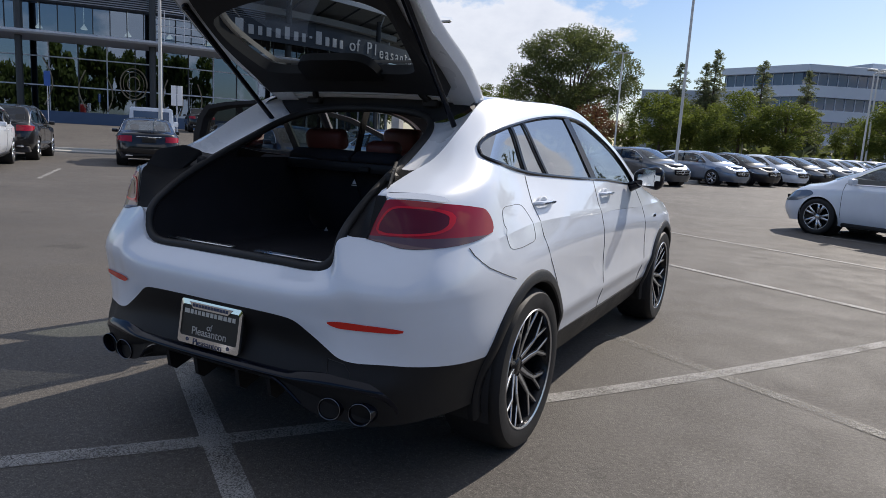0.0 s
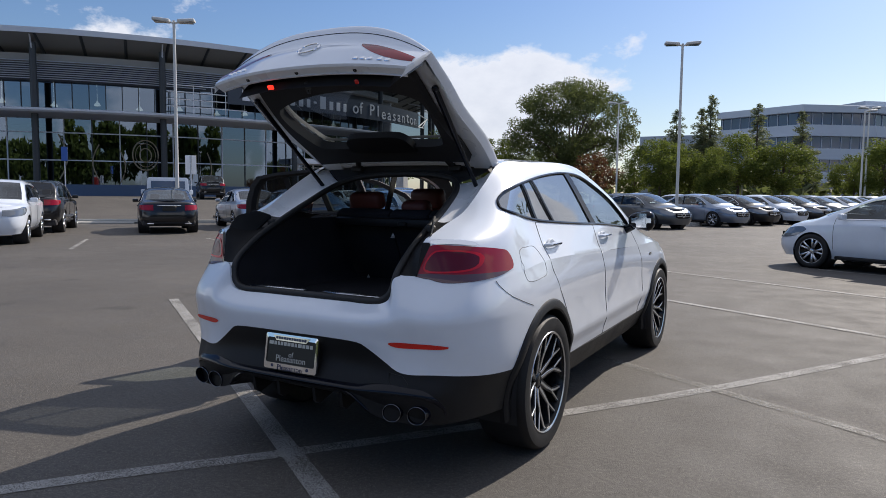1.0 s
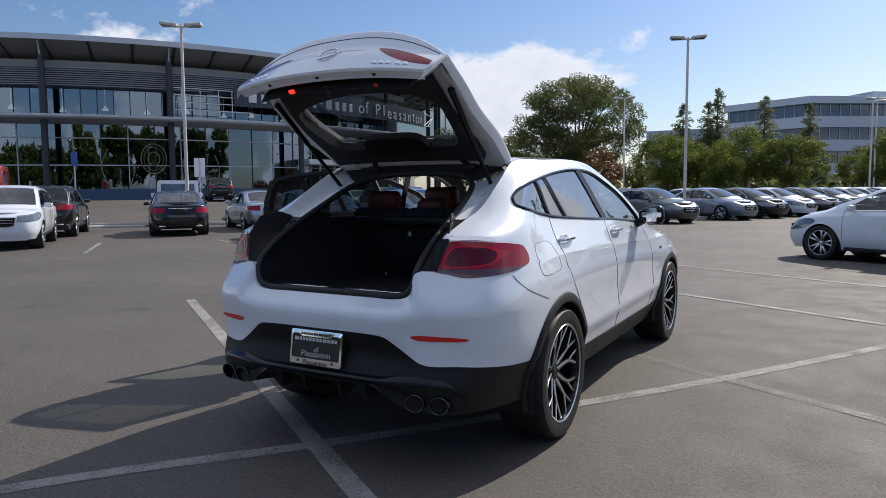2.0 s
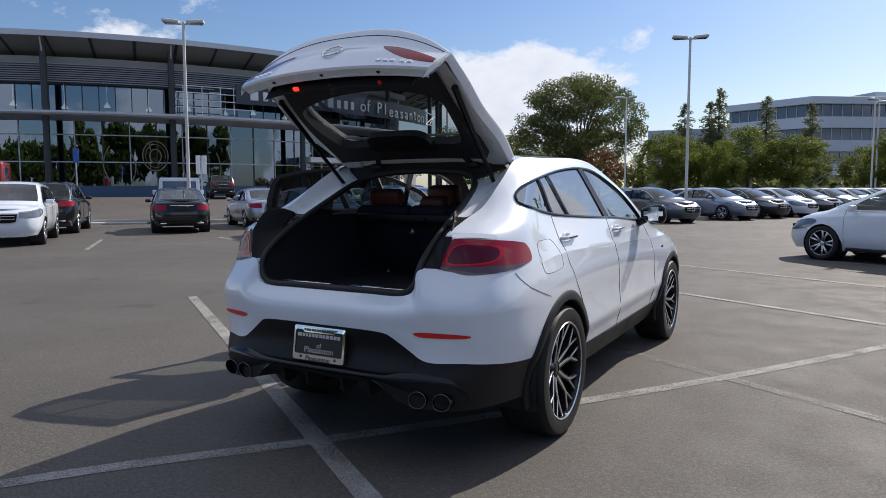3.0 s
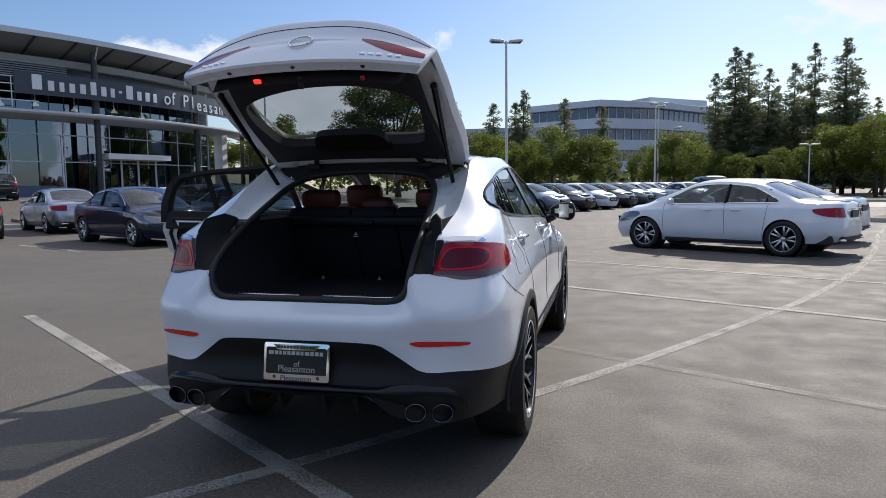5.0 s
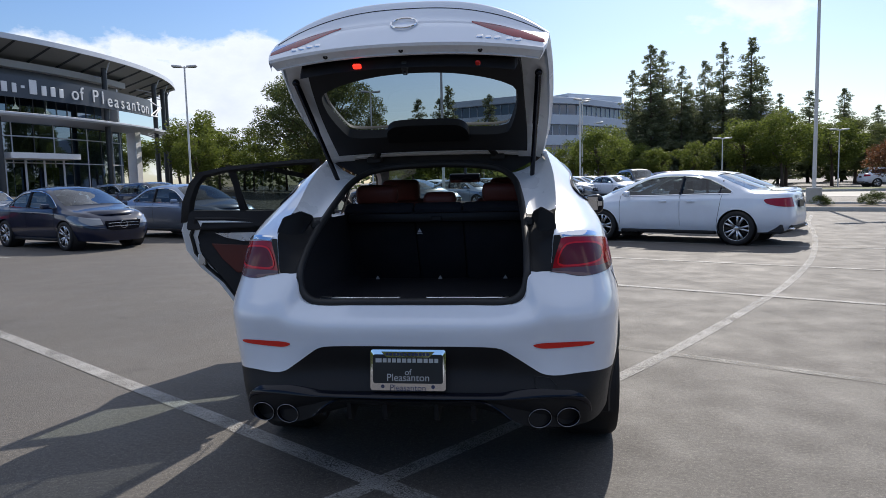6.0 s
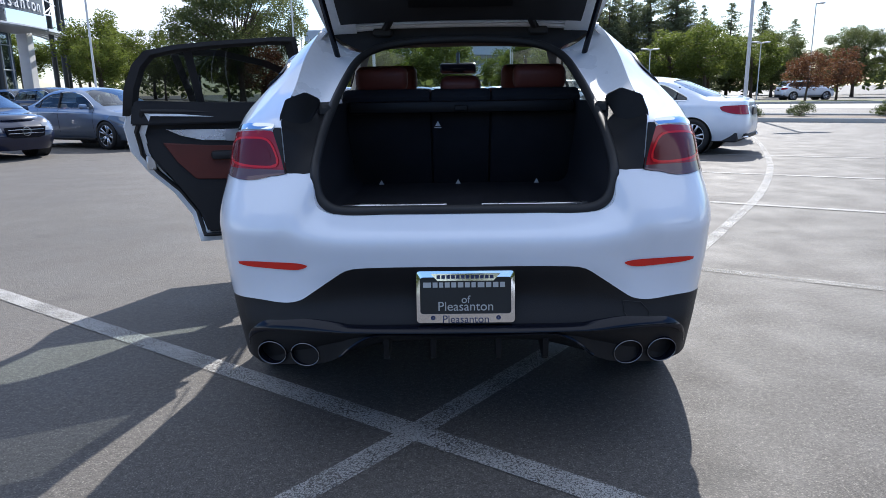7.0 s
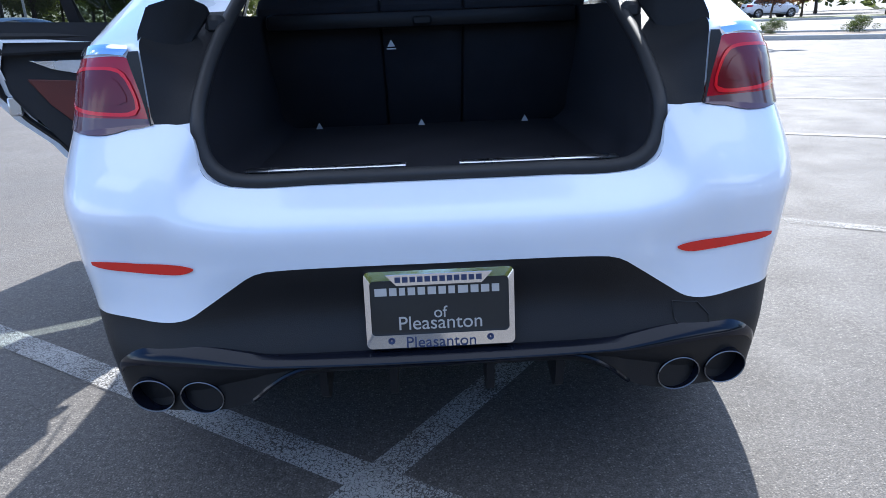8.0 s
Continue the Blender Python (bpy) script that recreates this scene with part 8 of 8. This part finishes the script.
post_sign(-40.5, 24.5, 3.6, 50, sign_blue, .36, .9, 1)


def kerb_strip(name, pts, width, h, mat, label):
    bm = bmesh.new()
    pts = [Vector((*p, 0)) for p in pts]
    prev = None
    for i, p in enumerate(pts):
        d = (pts[min(i + 1, len(pts) - 1)] - pts[max(i - 1, 0)]).normalized()
        s = Vector((-d.y, d.x, 0))
        z = ground_z(p.x, p.y)
        row = [bm.verts.new(p - s * width / 2 + Vector((0, 0, z - .05))), bm.verts.new(p - s * width / 2 + Vector((0, 0, z + h - .02))), bm.verts.new(p - s * (width / 2 - .02) + Vector((0, 0, z + h))), bm.verts.new(p + s * (width / 2 - .02) + Vector((0, 0, z + h))), bm.verts.new(p + s * width / 2 + Vector((0, 0, z + h - .02))), bm.verts.new(p + s * width / 2 + Vector((0, 0, z - .05)))]
        if prev:
            for k in range(5):
                bm.faces.new((prev[k], prev[k + 1], row[k + 1], row[k]))
        prev = row
    return tagged(part(name, bm, mat), label, "kerb", kind="structure")


soil = varied("planting_soil", (0.13, 0.10, 0.07), 0.95, 0.25, 3.0, bump=0.5, fine=25.0)
kerb_strip("kerb", straight((9.4, 23.6), (28.0, 13.2), 12), .16, .15, concrete, "pale concrete kerb along the planting strip")
kerb_strip("planting_bed", straight((10.6, 25.2), (29.5, 14.8), 12), 3.4, .10, soil, "bare planting strip with low shrubs")
kerb_strip("kerb", straight((12.0, 27.2), (31.0, 16.8), 12), .16, .15, concrete, "pale concrete kerb along the planting strip")
kerb_strip("road", straight((-2, 50.5), (70, 20), 12), 9.0, .012, pale_paving, "pale street beyond the car park")
kerb_strip("kerb", straight((0, 56.0), (75, 26), 12), .16, .15, concrete, "pale kerb on the far side of the street")
verge = varied("dry_grass_verge", (0.10, 0.11, 0.035), 0.95, 0.3, 2.0, bump=0.5, fine=12.0)
kerb_strip("verge", straight((4, 60.0), (80, 29), 12), 6.0, .10, verge, "green grass verge along the street")
# island under the lamp in the long row
bm = bmesh.new()
prism(bm, [(p[0] * 1.0 - 4.0, p[1] + 31.3) for p in rounded(2.6, 2.2, .8)], "z", 0, .15)
tagged(part("kerb_island", bm, concrete), "rounded concrete kerb island with a hedge", "kerb", kind="structure")
# walkway and planting by the left-hand cars
kerb_strip("pavement", straight((-19.8, 19.0), (-40.0, 5.0), 8), .18, .14, concrete, "pale kerb behind the parked cars")
kerb_strip("pavement", straight((-23.6, 17.2), (-26.6, 14.6), 4), 3.0, .05, pale_paving, "pale concrete walkway")
kerb_strip("planting_bed", straight((-18.6, 19.4), (-25.0, 23.8), 6), 2.0, .12, soil, "planting bed with a low hedge")
kerb_strip("planting_bed", straight((-18.0, 20.8), (-10.5, 26.2), 6), 2.6, .12, soil, "planting bed beside the parked cars")
